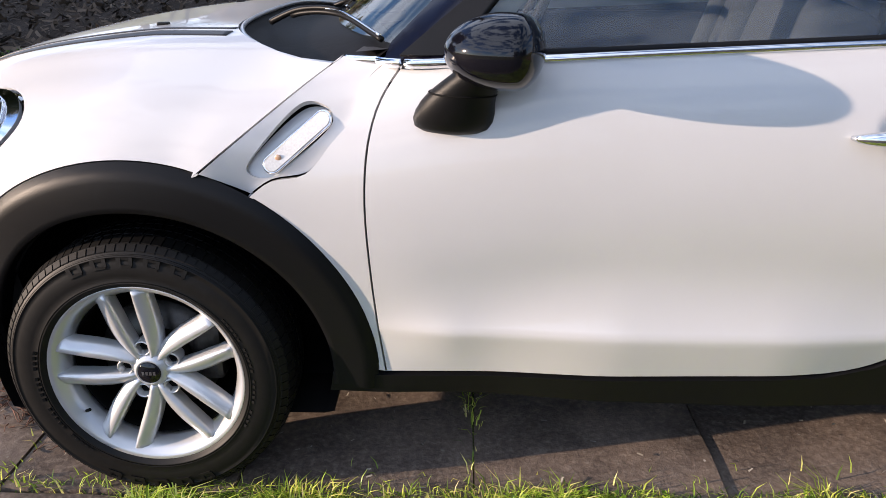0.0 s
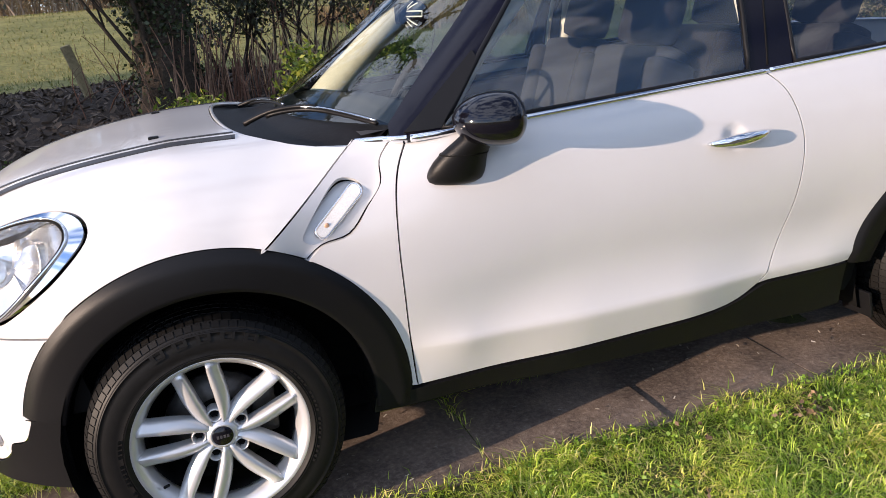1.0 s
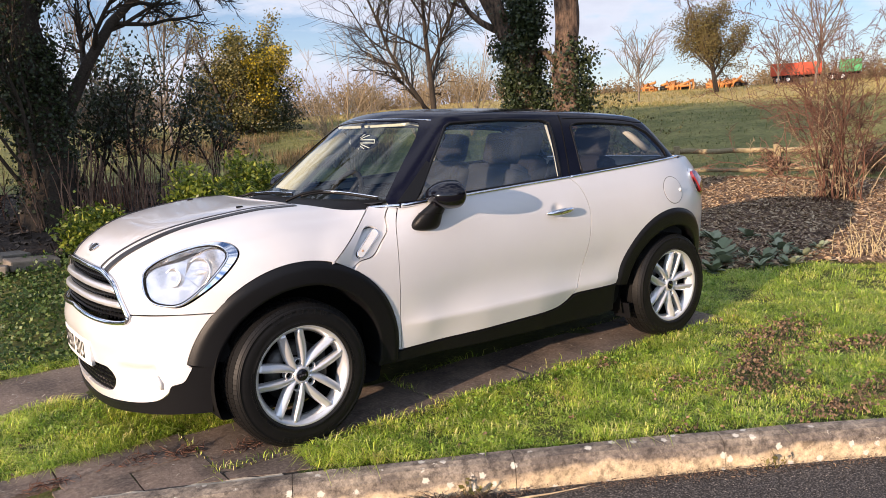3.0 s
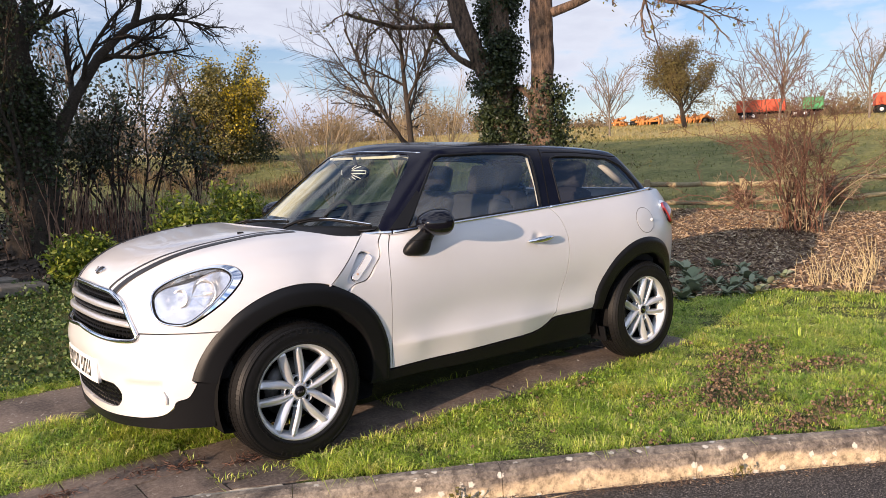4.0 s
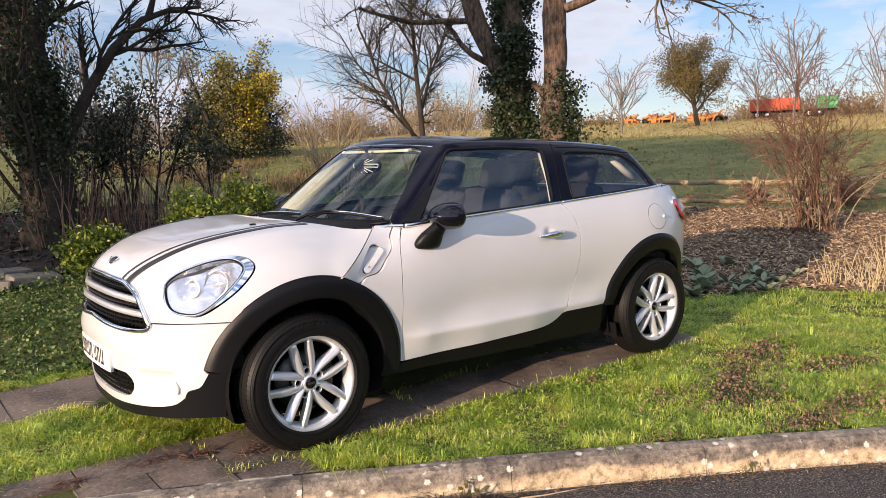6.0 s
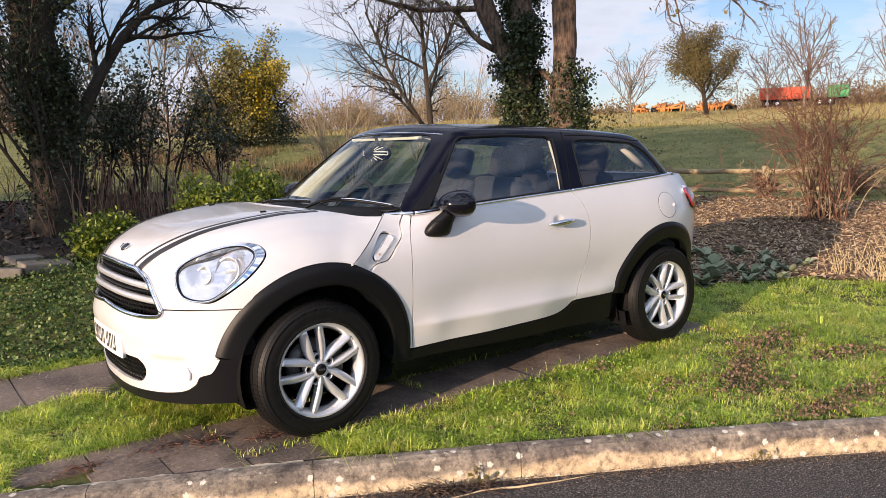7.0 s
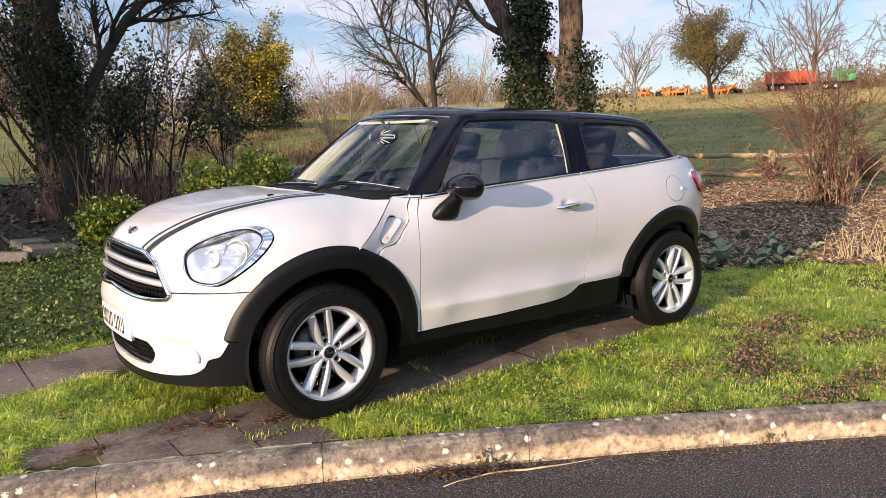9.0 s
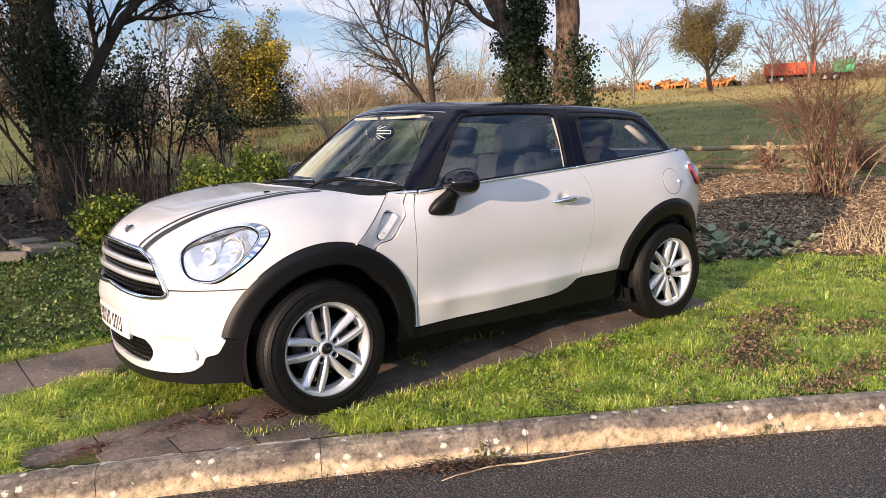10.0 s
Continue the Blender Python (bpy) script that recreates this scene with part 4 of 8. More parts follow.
# headlamps
for side in (0, 1):
    flip = mirrored if side else (lambda v: v)
    lamp = new("headlamp")
    lamp.parent = car
    tagged(lamp, "oval headlamp with chrome surround and clear lens")
    add("surround", flip(skin(lamp_loop, BALL, body, 0.016, 0.003, 0.0045, 0.03, (lens_loop,))), CHROME, lamp, "chrome ring")
    mid = lens_loop.mean(0)
    add("lens_gap", flip(tube(line_on(evened(mid + (lens_loop - mid) * 1.012, 0.02), body, 0.0055), 0.0030, 6, True)), DARK, lamp)
    add("ring_bead", flip(tube(line_on(evened(mid + (lens_loop - mid) * 1.055, 0.02), body, 0.0060), 0.0042, 8, True)), CHROME, lamp, "bright inner ring")
    swell = lambda p, m=mid: 0.014 * smoothstep(0.17, 0.0, np.linalg.norm(p - m, axis=1))
    lens = add("lens", flip(skin(lens_loop, BALL, body, 0.02, 0.0, 0.002, 0.0, (), swell)), CLEAR, lamp, "clear lens")
    lens.visible_shadow = False
    inner = mid + (lens_loop - mid) * 1.02
    sink = lambda p, m=mid: -0.055 * smoothstep(0.19, 0.05, np.linalg.norm(p - m, axis=1))
    add("reflector", flip(skin(inner, BALL, body, 0.014, 0.0, -0.003, 0.0, (), sink)), SATIN, lamp, "silver reflector")
    nrm = Vector(normals(body, mid[None])[0])
    ahead = (nrm + Vector((-0.55, 0, -0.05))).normalized()
    aim = ahead.to_track_quat("Z", "Y").to_matrix().to_4x4()
    right = (aim.to_3x3() @ Vector((1, 0, 0)))
    for off, r, dep in ((Vector((-0.065, 0.02, 0.0)), 0.042, -0.034), (Vector((0.035, -0.04, 0.02)), 0.066, -0.038), (Vector((-0.01, -0.01, -0.062)), 0.030, -0.03)):
        at = Matrix.Translation(Vector(mid) + off * 0.9 + nrm * (dep - 0.01)) @ aim
        bowl = lathe([(r, 0.004), (r * 0.96, 0.006), (r * 0.90, 0.001), (r * 0.75, -0.012), (r * 0.45, -0.026), (r * 0.2, -0.032), (0.0, -0.033)], 28, "z")
        add("lamp_bowl", flip(moved(bowl, at)), SATIN, lamp, "bright lamp bowl")
        bulb = moved(ball_part((0, 0, -0.004), r * 0.24, r * 0.24, r * 0.34, 14), at)
        add("bulb", flip(bulb), CLEAR if r > 0.04 else AMBER, lamp)
    for a in (0.3, 1.5, 2.6):
        fin = moved(([(-0.09, 0, -0.02), (0.09, 0, -0.02), (0.075, 0.004, 0.016), (-0.075, 0.004, 0.016)], [(0, 1, 2, 3)]), Matrix.Translation(Vector(mid) - nrm * 0.045) @ aim @ Matrix.Rotation(a, 4, "Z"))
        add("lamp_fin", flip(fin), CHROME, lamp)

# grille
grille = new("grille")
grille.parent = car
tagged(grille, "chrome framed grille with two silver bars")
gl = np.vstack([on_front(curve(grille_half, 30)), on_front(curve(grille_low, 20))[1:]])
gl_full = np.vstack([gl, gl[::-1][1:-1] * np.array([1, -1, 1])])
ring = line_on(gl_full, body, 0.006)
add("grille_frame", tube(ring, 0.0115, 8, True), CHROME, grille, "chrome frame")
back_view = Ball((0.6, 0, 0.5))
add("grille_backing", skin(gl_full, back_view, body, 0.04, 0.0, -0.075, 0.0), DARK, grille)


def grille_y(z):
    return float(np.interp(z, [0.636, 0.664, 0.735, 0.795, 0.845], [0.51, 0.545, 0.503, 0.452, 0.28]))


for z0, z1 in ((0.765, 0.795), (0.702, 0.730)):
    yy = np.linspace(-1, 1, 41)
    mid = on_front([(t * (grille_y((z0 + z1) / 2) - 0.006), (z0 + z1) / 2 - 0.012 * abs(t) ** 3 + 0.004) for t in yy])
    add("grille_bar", strip(mid, body, z1 - z0, -0.006, 0.03), ALLOY, grille, "silver bar")
fins = []
for i in range(-19, 20):
    y = i * 0.027
    for z0, z1 in ((0.80, 0.842), (0.733, 0.762), (0.645, 0.70)):
        if abs(y) > grille_y((z0 + z1) / 2) - 0.02:
            continue
        a, b = on_front([(y, z0), (y, z1)])
        fins.append(tube([a + (0.022, 0, 0), b + (0.022, 0, 0)], 0.0042, 4))
for z in (0.818, 0.748, 0.683, 0.664):
    p = on_front([(t * (grille_y(z) - 0.02), z) for t in np.linspace(-1, 1, 31)]) + np.array([0.016, 0, 0])
    fins.append(tube(p, 0.0048, 4))
add("grille_mesh", joined(fins), PLASTIC, grille, "black mesh of fins", False)

# lower intake with its honeycomb
vl = np.vstack([vent, vent[::-1][1:-1] * np.array([1, -1, 1])])
add("intake_backing", skin(vl, Ball((0.45, 0, 0.5)), body, 0.04, 0.0, -0.05, 0.0), DARK, car)
fins = []
for z in np.arange(0.308, 0.425, 0.0235):
    w = float(np.interp(z, [0.29, 0.33, 0.375, 0.415, 0.43], [0.28, 0.385, 0.41, 0.385, 0.3]))
    p = on_front([(y, z + (0.005 if i % 2 else -0.005)) for i, y in enumerate(np.linspace(-w, w, 46))])
    fins.append(tube(p + np.array([0.012, 0, 0]), 0.0062, 4))
add("intake_mesh", joined(fins), PLASTIC, car, "black honeycomb mesh", False)
for s in (-1, 1):
    p = on_front([(s * y, z) for y, z in ((0.628, 0.345), (0.634, 0.375), (0.628, 0.405))])
    add("marker_lamp", tube(p, [0.006, 0.010, 0.006], 8), LENS, car, "small clear marker lamp")

# number plate: its characters as plain bars
pl = np.array([(-0.26, 0.412), (0.26, 0.412), (0.26, 0.524), (-0.26, 0.524)])
plate = add("number_plate", skin(on_front(evened(pl, 0.05)), FRONT, body, 0.03, 0.0, 0.021, 0.016), PLATE_WHITE, car, "white number plate with black bars")
for i in range(7):
    y = 0.205 - 0.0565 * i - (0.024 if i > 3 else 0.0)
    for dy, w, z0, z1 in (((-0.015, 0.012, 0.430, 0.508), (0.014, 0.012, 0.430, 0.508), (0.0, 0.024, 0.494, 0.508)) if i % 2 else ((-0.014, 0.012, 0.430, 0.508), (0.004, 0.026, 0.430, 0.444), (0.013, 0.012, 0.462, 0.508))):
        q = np.array([(y + dy - w / 2, z0), (y + dy + w / 2, z0), (y + dy + w / 2, z1), (y + dy - w / 2, z1)])
        add("plate_bar", skin(on_front(q), FRONT, body, 0.03, 0.0, 0.0225, 0.001), STRIPE, plate, "", False)

# bonnet badge: a disc between two wings
bpos = on_top([(-0.635, 0.0)])[0]
bn = Vector(normals(body, bpos[None])[0])
bm4 = Matrix.Translation(Vector(bpos) + bn * 0.004) @ bn.to_track_quat("Z", "X").to_matrix().to_4x4()
badge = add("badge", moved(joined([lathe([(0.024, -0.004), (0.024, 0.003), (0.020, 0.005), (0.0, 0.0055)], 28, "z")]), bm4), STRIPE, bonnet, "round winged badge")
wings = []
for s in (-1, 1):
    for k in range(4):
        wings.append(tube([(0.010 - 0.007 * k, s * 0.022, 0.002), (0.012 - 0.0075 * k, s * (0.060 - 0.005 * k), 0.002)], 0.0032, 6))
add("badge_wing", moved(joined(wings[:4]), bm4), CHROME, badge)
add("badge_wing", moved(joined(wings[4:]), bm4), CHROME, badge)

# washer jets
for s in (-1, 1):
    jp = on_top([(-0.040, s * 0.362)])[0]
    part("washer_jet", box_bm(0.030, 0.020, 0.010, (jp[0], jp[1], jp[2] + 0.010), 0.004), PLASTIC, bonnet)

# chrome line along the foot of the windows, and round the back of the bonnet
def belt_points(x0, x1, n=60):
    xs = np.linspace(x0, x1, n)
    zs = np.interp(xs, [0.47, 0.60, 1.1, 1.74, 2.3, 2.76, 2.83], [1.030, 1.034, 1.057, 1.084, 1.111, 1.136, 1.140])
    return np.stack([xs, zs], -1)


for x0, x1 in ((0.478, 0.602), (0.610, 1.757), (1.766, 2.825)):
    p = on_side(belt_points(x0, x1), cabin)
    b = on_side(belt_points(x0, x1), body)
    p[:, 1] = np.minimum(p[:, 1], b[:, 1]) - 0.001
    pair("belt_trim", strip(p, body, 0.016, 0.004, 0.012), CHROME, car, "chrome window trim")
rim = on_top(cowl_edge)
full = np.vstack([rim, rim[::-1][1:] * np.array([1, -1, 1])])
add("cowl_trim", tube(full + np.array([0.006, 0, 0.003]), 0.0060, 6), ALLOY, car)
# scuttle: black well between bonnet and windscreen
low = np.array([(0.385 + 0.40 * y * y, y, 1.060) for y in np.linspace(-0.70, 0.70, 36)])
hi = full[np.linspace(0, len(full) - 1, 36).astype(int)]
rows = [hi + (0, 0, -0.004), hi * (0.9, 1, 1) + low * (0.1, 0, 0) + np.array([0.0, 0, -0.022]), hi * (0.5, 0.5, 0.5) + low * 0.5 + np.array([0, 0, -0.026]), low + np.array([0.0, 0, 0.0]), low + np.stack([0.06 * (1 - (low[:, 1] / 0.72) ** 4), 0 * low[:, 1], 0.03 * (1 - (low[:, 1] / 0.70) ** 4)], -1)]
v = np.stack(rows, 1).reshape(-1, 3)
f = [(i * 5 + k, i * 5 + k + 1, i * 5 + k + 6, i * 5 + k + 5) for i in range(35) for k in range(4)]
COWL = plain("cowl_plastic", (0.006, 0.006, 0.007), 0.55, 0.0, 0.0, 0.3, 60.0, 0.001)
COWL.node_tree.nodes["Principled BSDF"].inputs["Specular IOR Level"].default_value = 0.14
add("cowl", ([tuple(q) for q in v], f), COWL, car, "black plastic scuttle")

# wipers
for pts in ([(0.225, -0.312, 1.046), (0.316, -0.370, 1.082), (0.429, -0.453, 1.086), (0.551, -0.677, 1.056)], [(0.27, 0.43, 1.026), (0.33, 0.37, 1.048), (0.372, 0.18, 1.062), (0.388, -0.05, 1.064)]):
    w = new("wiper")
    w.parent = car
    tagged(w, "black windscreen wiper")
    c = curve(pts, 24)
    add("wiper_arm", tube(c[:17] + np.array([0, 0, 0.022]), np.linspace(0.009, 0.006, 17), 6), PLASTIC, w)
    add("wiper_blade", tube(c[6:] + np.array([0, 0, 0.012]), 0.007, 6), PLASTIC, w, "black blade")
    add("wiper_rail", tube(c[9:] + np.array([-0.004, 0, 0.021]), 0.0035, 6), CHROME, w)

# side lamps in the scuttle panels: a slim lens in a shallow slanted recess
def stadium(a, b, r, n=14):
    """A loop round the line from a to b."""
    way = math.atan2(b[1] - a[1], b[0] - a[0])
    ends = [(b[0] + r * math.cos(way + t), b[1] + r * math.sin(way + t)) for t in np.linspace(-math.pi / 2, math.pi / 2, n)]
    return ends + [(a[0] - r * math.cos(way + t), a[1] - r * math.sin(way + t)) for t in np.linspace(-math.pi / 2, math.pi / 2, n)]


for side in (0, 1):
    flip = mirrored if side else (lambda v: v)
    sl = new("side_lamp")
    sl.parent = car
    tagged(sl, "slanted clear side lamp in a white recess")
    add("lamp_well", flip(skin(recess_loop, SIDE, body, 0.012, -0.004, -0.022, 0.0)), WHITE, sl, "white recess")
    edge = stadium((0.335, 0.840), (0.437, 0.928), 0.0175)
    slim = stadium((0.335, 0.840), (0.437, 0.928), 0.0145)
    add("lens_gap", flip(skin(on_side(stadium((0.335, 0.840), (0.437, 0.928), 0.0195)), SIDE, body, 0.010, 0.0, -0.018, 0.006)), DARK, sl)
    add("lens_rim", flip(tube(line_on(on_side(edge), body, -0.010), 0.0032, 8, True)), CHROME, sl, "chrome rim")
    add("lens", flip(skin(on_side(slim), SIDE, body, 0.008, 0.0, -0.006, 0.012, (), lambda p: 0.001 * np.sin((p[:, 0] + p[:, 2]) * 40))), LENS, sl, "frosted clear lens")
    add("lamp_bulb", flip(moved(ball_part((0, 0, 0), 0.007, 0.002, 0.007, 12), Matrix.Translation(Vector(on_side([(0.348, 0.851)])[0]) + Vector((0, 0.0065, 0))))), AMBER, sl, "small amber bulb")

# door mirrors
for side in (0, 1):
    flip = mirrored if side else (lambda v: v)
    mi = new("door_mirror")
    mi.parent = car
    tagged(mi, "gloss black door mirror on a matt black foot")
    head = ball_part((0, 0, 0), 0.118, 0.108, 0.070, 40)
    v = []
    for x, y, z in head[0]:
        if x > 0.03:
            x = 0.03 + (x - 0.03) * 0.45
        v.append((x * (1 + 0.12 * (y < 0) * abs(y) / 0.1), y, z * (1 - 0.10 * y / 0.11)))
    add("mirror_shell", flip(moved((v, head[1]), pose(0.812, -0.912, 1.076, 0, 0, -12))), GLOSS, mi, "gloss black shell")
    g = lathe([(0.0, 0.0), (0.070, 0.0), (0.078, -0.006)], 32, "z")
    add("mirror_glass", flip(moved((g[0], g[1]), pose(0.860, -0.917, 1.074, 0, 90, -12) @ Matrix.Diagonal((0.76, 1.02, 1, 1)))), CHROME, mi, "mirror glass")
    rows = []
    for z, x, y, ax, ay in ((0.907, 0.706, -0.838, 0.046, 0.034), (0.910, 0.706, -0.839, 0.064, 0.042), (0.918, 0.707, -0.842, 0.077, 0.048), (0.933, 0.709, -0.847, 0.081, 0.050),
                            (0.951, 0.713, -0.854, 0.079, 0.050), (0.971, 0.719, -0.862, 0.073, 0.048), (0.990, 0.728, -0.871, 0.066, 0.045), (1.007, 0.741, -0.880, 0.060, 0.042),
                            (1.026, 0.758, -0.890, 0.054, 0.040), (1.048, 0.778, -0.900, 0.050, 0.038)):
        rows.append([(x + ax * math.cos(q), y + ay * math.sin(q), z - 0.04 * ax * math.cos(q)) for q in np.linspace(0, 2 * math.pi, 28, endpoint=False)])
    v = [p for r in rows for p in r]
    f = [(i * 28 + k, i * 28 + (k + 1) % 28, (i + 1) * 28 + (k + 1) % 28, (i + 1) * 28 + k) for i in range(9) for k in range(28)] + [tuple(range(28))[::-1]]
    add("mirror_foot", flip((v, f)), PLASTIC, mi, "matt black foot")
    add("foot_joint", flip(tube([(p[0], p[1], p[2]) for p in rows[6]], 0.0020, 6, True)), DARK, mi)

# door handles, fuel flap, tail lamps, mud flaps
hp = on_side([(1.489 + 0.216 * t, 0.905 + 0.012 * t) for t in np.linspace(0, 1, 22)])
bow = np.sin(np.linspace(0, math.pi, 22))
hp[:, 1] -= 0.006 + 0.030 * bow ** 0.5
pair("door_handle", tube(hp, 0.004 + 0.0150 * bow ** 0.6, 10), CHROME, door, "chrome handle")
flap = on_side([(2.600 + 0.095 * math.cos(a), 0.942 + 0.083 * math.sin(a)) for a in np.linspace(0, 2 * math.pi, 60, endpoint=False)])
add("fuel_flap_gap", tube(line_on(flap, body, 0.0), 0.0016, 6, True), STEEL, car)
add("fuel_flap", skin((flap - flap.mean(0)) * 0.965 + flap.mean(0), SIDE, body, 0.02, 0.0, 0.0025, 0.006), WHITE, car, "round white fuel flap")
fp = on_side([(2.672, 0.938)])[0]
add("flap_knob", ball_part((fp[0], fp[1] - 0.005, fp[2]), 0.014, 0.008, 0.012, 12), WHITE, car)
tail = np.array([(2.862, -0.782, 1.050), (2.945, -0.760, 1.040), (2.992, -0.752, 0.995), (3.020, -0.765, 0.930), (3.010, -0.775, 0.880), (2.975, -0.790, 0.872), (2.900, -0.815, 0.905), (2.855, -0.805, 0.985)])
for side in (0, 1):
    flip = mirrored if side else (lambda v: v)
    tl = new("tail_lamp")
    tl.parent = car
    tagged(tl, "red tail lamp with chrome rim")
    loop = curve(tail, 48, True)
    ctr = loop.mean(0)
    add("tail_rim", flip(skin(loop, REAR, body, 0.02, 0.0, 0.010, 0.012)), CHROME, tl)
    add("tail_lens", flip(skin(ctr + (loop - ctr) * 0.82 + np.array([0.014, 0, 0]), REAR, body, 0.02, 0.0, 0.014, 0.012, (), lambda p, c=ctr: 0.026 * smoothstep(0.12, 0.0, np.linalg.norm(p - c, axis=1)))), REDGLASS, tl, "red lens")
for s in (-1, 1):
    part("mud_flap", box_bm(0.012, 0.13, 0.10, (2.215, s * 0.775, 0.225), 0.004, Matrix.Rotation(-0.2, 4, "Y")), PLASTIC, car)

# black rubber round the side windows, and the corner panel behind the mirror
for name, loop in (("window_seal", door_glass), ("window_seal", quarter_glass)):
    pair(name, tube(line_on(evened(loop, 0.05), cabin, 0.001), 0.008, 6, True), PLASTIC, car)
corner = on_side([(0.60, 1.045), (0.695, 1.050), (0.84, 1.215), (0.835, 1.235)], cabin)
pair("corner_panel", skin(corner, SIDE, cabin, 0.04, 0.0, 0.006, 0.006), PLASTIC, car)
pair("pillar_seam", strip(on_side(curve([(1.766, 1.10), (1.806, 1.25), (1.855, 1.405), (1.872, 1.44)], 14), cabin), cabin, 0.006, 0.0012, 0.003), DARK, car)
pair("roof_seam", strip(on_side(curve([(1.885, 1.418), (2.1, 1.412), (2.35, 1.396), (2.52, 1.374), (2.60, 1.372)], 16), cabin), cabin, 0.006, 0.0012, 0.003), DARK, car)
# bright joint between windscreen and roof
joint = on_front([(y, 1.462 - 0.022 * abs(y / 0.52) ** 2.2) for y in np.linspace(-0.515, 0.515, 31)], cabin)
add("roof_joint", strip(joint, cabin, 0.006, 0.001, 0.003), CHROME, car)
# ---- cabin inside ----
def seat(name, x, y, back, width, label):
    st = new(name)
    st.parent = car
    tagged(st, label)
    part("seat_cushion", box_bm(0.50, width, 0.16, (x - 0.02, y, 0.60), 0.05), CLOTH, st, "", True)
    tilt = Matrix.Rotation(radians(18), 4, "Y")
    part("seat_back", box_bm(0.14, width * 0.94, 0.60, (x + 0.30, y, 0.88), 0.06, tilt), CLOTH_DARK if back else CLOTH, st, "light grey cloth back", True)
    for s in (-1, 1):
        part("side_bolster", box_bm(0.17, 0.09, 0.55, (x + 0.27, y + s * width * 0.45, 0.87), 0.04, tilt), CLOTH_DARK if back else CLOTH, st, "", True)
    part("head_rest", box_bm(0.11, 0.26, 0.19, (x + 0.43, y, 1.255), 0.045, tilt), CLOTH_DARK, st, "", True)
    for s in (-1, 1):
        add("head_rest_post", tube([(x + 0.37, y + s * 0.06, 1.10), (x + 0.42, y + s * 0.06, 1.22)], 0.006, 8), CHROME, st)


for s in (-1, 1):
    seat("front_seat", 1.21 if s < 0 else 1.37, s * 0.36, 0, 0.50, "grey cloth front seat with a dark head rest")
    seat("rear_seat", 2.02, s * 0.32, 1, 0.48, "dark rear seat")
dash = [(0.50, 1.045), (0.62, 1.055), (0.80, 1.03), (0.86, 0.97), (0.84, 0.80), (0.80, 0.55), (0.45, 0.55)]
v = [(x + 0.05 * (1 - abs(y) / 0.66), y, z) for y in np.linspace(-0.70, 0.70, 9) for x, z in dash]
f = [(i * 7 + k, i * 7 + k + 1, i * 7 + k + 8, i * 7 + k + 7) for i in range(8) for k in range(6)]
add("dashboard", (v, f), plain("dash_plastic", (0.03, 0.03, 0.032), 0.6, 0, 0, 0.15, 300.0, 0.001), car, "dark dashboard")
wheel_turn = pose(0.93, 0.37, 0.98, 0, -62, 0)
sw = new("steering_wheel")
sw.parent = car
tagged(sw, "black three-spoke steering wheel")
add("wheel_rim", moved(tube([(0.185 * math.cos(a), 0.185 * math.sin(a), 0) for a in np.linspace(0, 2 * math.pi, 40, endpoint=False)], 0.016, 8, True), wheel_turn), CLOTH_DARK, sw)
for a in (0.0, 2.2, 4.08):
    add("wheel_spoke", moved(tube([(0, 0, -0.02), (0.18 * math.cos(a + 1.57), 0.18 * math.sin(a + 1.57), 0)], 0.016, 6), wheel_turn), PLASTIC, sw)
add("wheel_boss", moved(lathe([(0.065, -0.04), (0.06, 0.01), (0.0, 0.02)], 24, "z"), wheel_turn), CLOTH_DARK, sw)
add("steering_column", tube([(0.93, 0.37, 0.96), (0.80, 0.37, 0.88)], 0.045, 10), CLOTH_DARK, sw)
add("cabin_floor", ([(0.5, -0.74, 0.42), (2.9, -0.74, 0.42), (2.9, 0.74, 0.42), (0.5, 0.74, 0.42)], [(0, 1, 2, 3)]), CLOTH_DARK, car, "", False)
for s in (-1, 1):
    part("door_card", box_bm(1.25, 0.06, 0.52, (1.18, s * 0.765, 0.74), 0.02), CLOTH_DARK, car)
    part("side_lining", box_bm(1.00, 0.05, 0.55, (2.30, s * 0.765, 0.76), 0.02), CLOTH_DARK, car)
    pil = [(0.60, s * 0.690, 0.96), (0.72, s * 0.645, 1.08), (0.86, s * 0.585, 1.225), (1.05, s * 0.510, 1.375)]
    add("pillar_lining", tube(pil, [0.068, 0.066, 0.060, 0.048], 12), CREAM, car, "cream pillar lining")
    add("pillar_lining", tube([(1.86, s * 0.715, 1.06), (1.84, s * 0.585, 1.40)], 0.030, 6), CREAM, car, "cream pillar lining")
    add("pillar_lining", tube([(2.45, s * 0.545, 1.352), (2.55, s * 0.575, 1.285), (2.66, s * 0.615, 1.195)], [0.010, 0.022, 0.030], 10), CREAM, car, "cream rear pillar lining")
    belt_line = [(1.76, s * 0.715, 1.06), (1.765, s * 0.675, 1.22), (1.77, s * 0.60, 1.39)]
    add("seat_belt", tube(belt_line, 0.010, 4), CREAM, car, "pale seat belt")
head = np.array([(x, y, 1.0) for x in np.linspace(0.98, 2.6, 14) for y in np.linspace(-0.56, 0.56, 9)])
hz = Top().lift(head[:, :2], cabin)[:, 2] - 0.035
v = [(x, y, z) for (x, y, _), z in zip(head, hz)]
f = [(i * 9 + k, i * 9 + k + 1, i * 9 + k + 10, i * 9 + k + 9) for i in range(13) for k in range(8)]
add("headlining", (v, f), CREAM, car, "cream roof lining")
for s in (-1, 1):
    part("sun_visor", box_bm(0.15, 0.37, 0.016, (1.005, s * 0.19, 1.434), 0.006, Matrix.Rotation(radians(-9), 4, "Y")), CREAM, car, "cream sun visor")
rv_m = new("rear_view_mirror")
rv_m.parent = car
tagged(rv_m, "rear-view mirror with a black and white striped back")
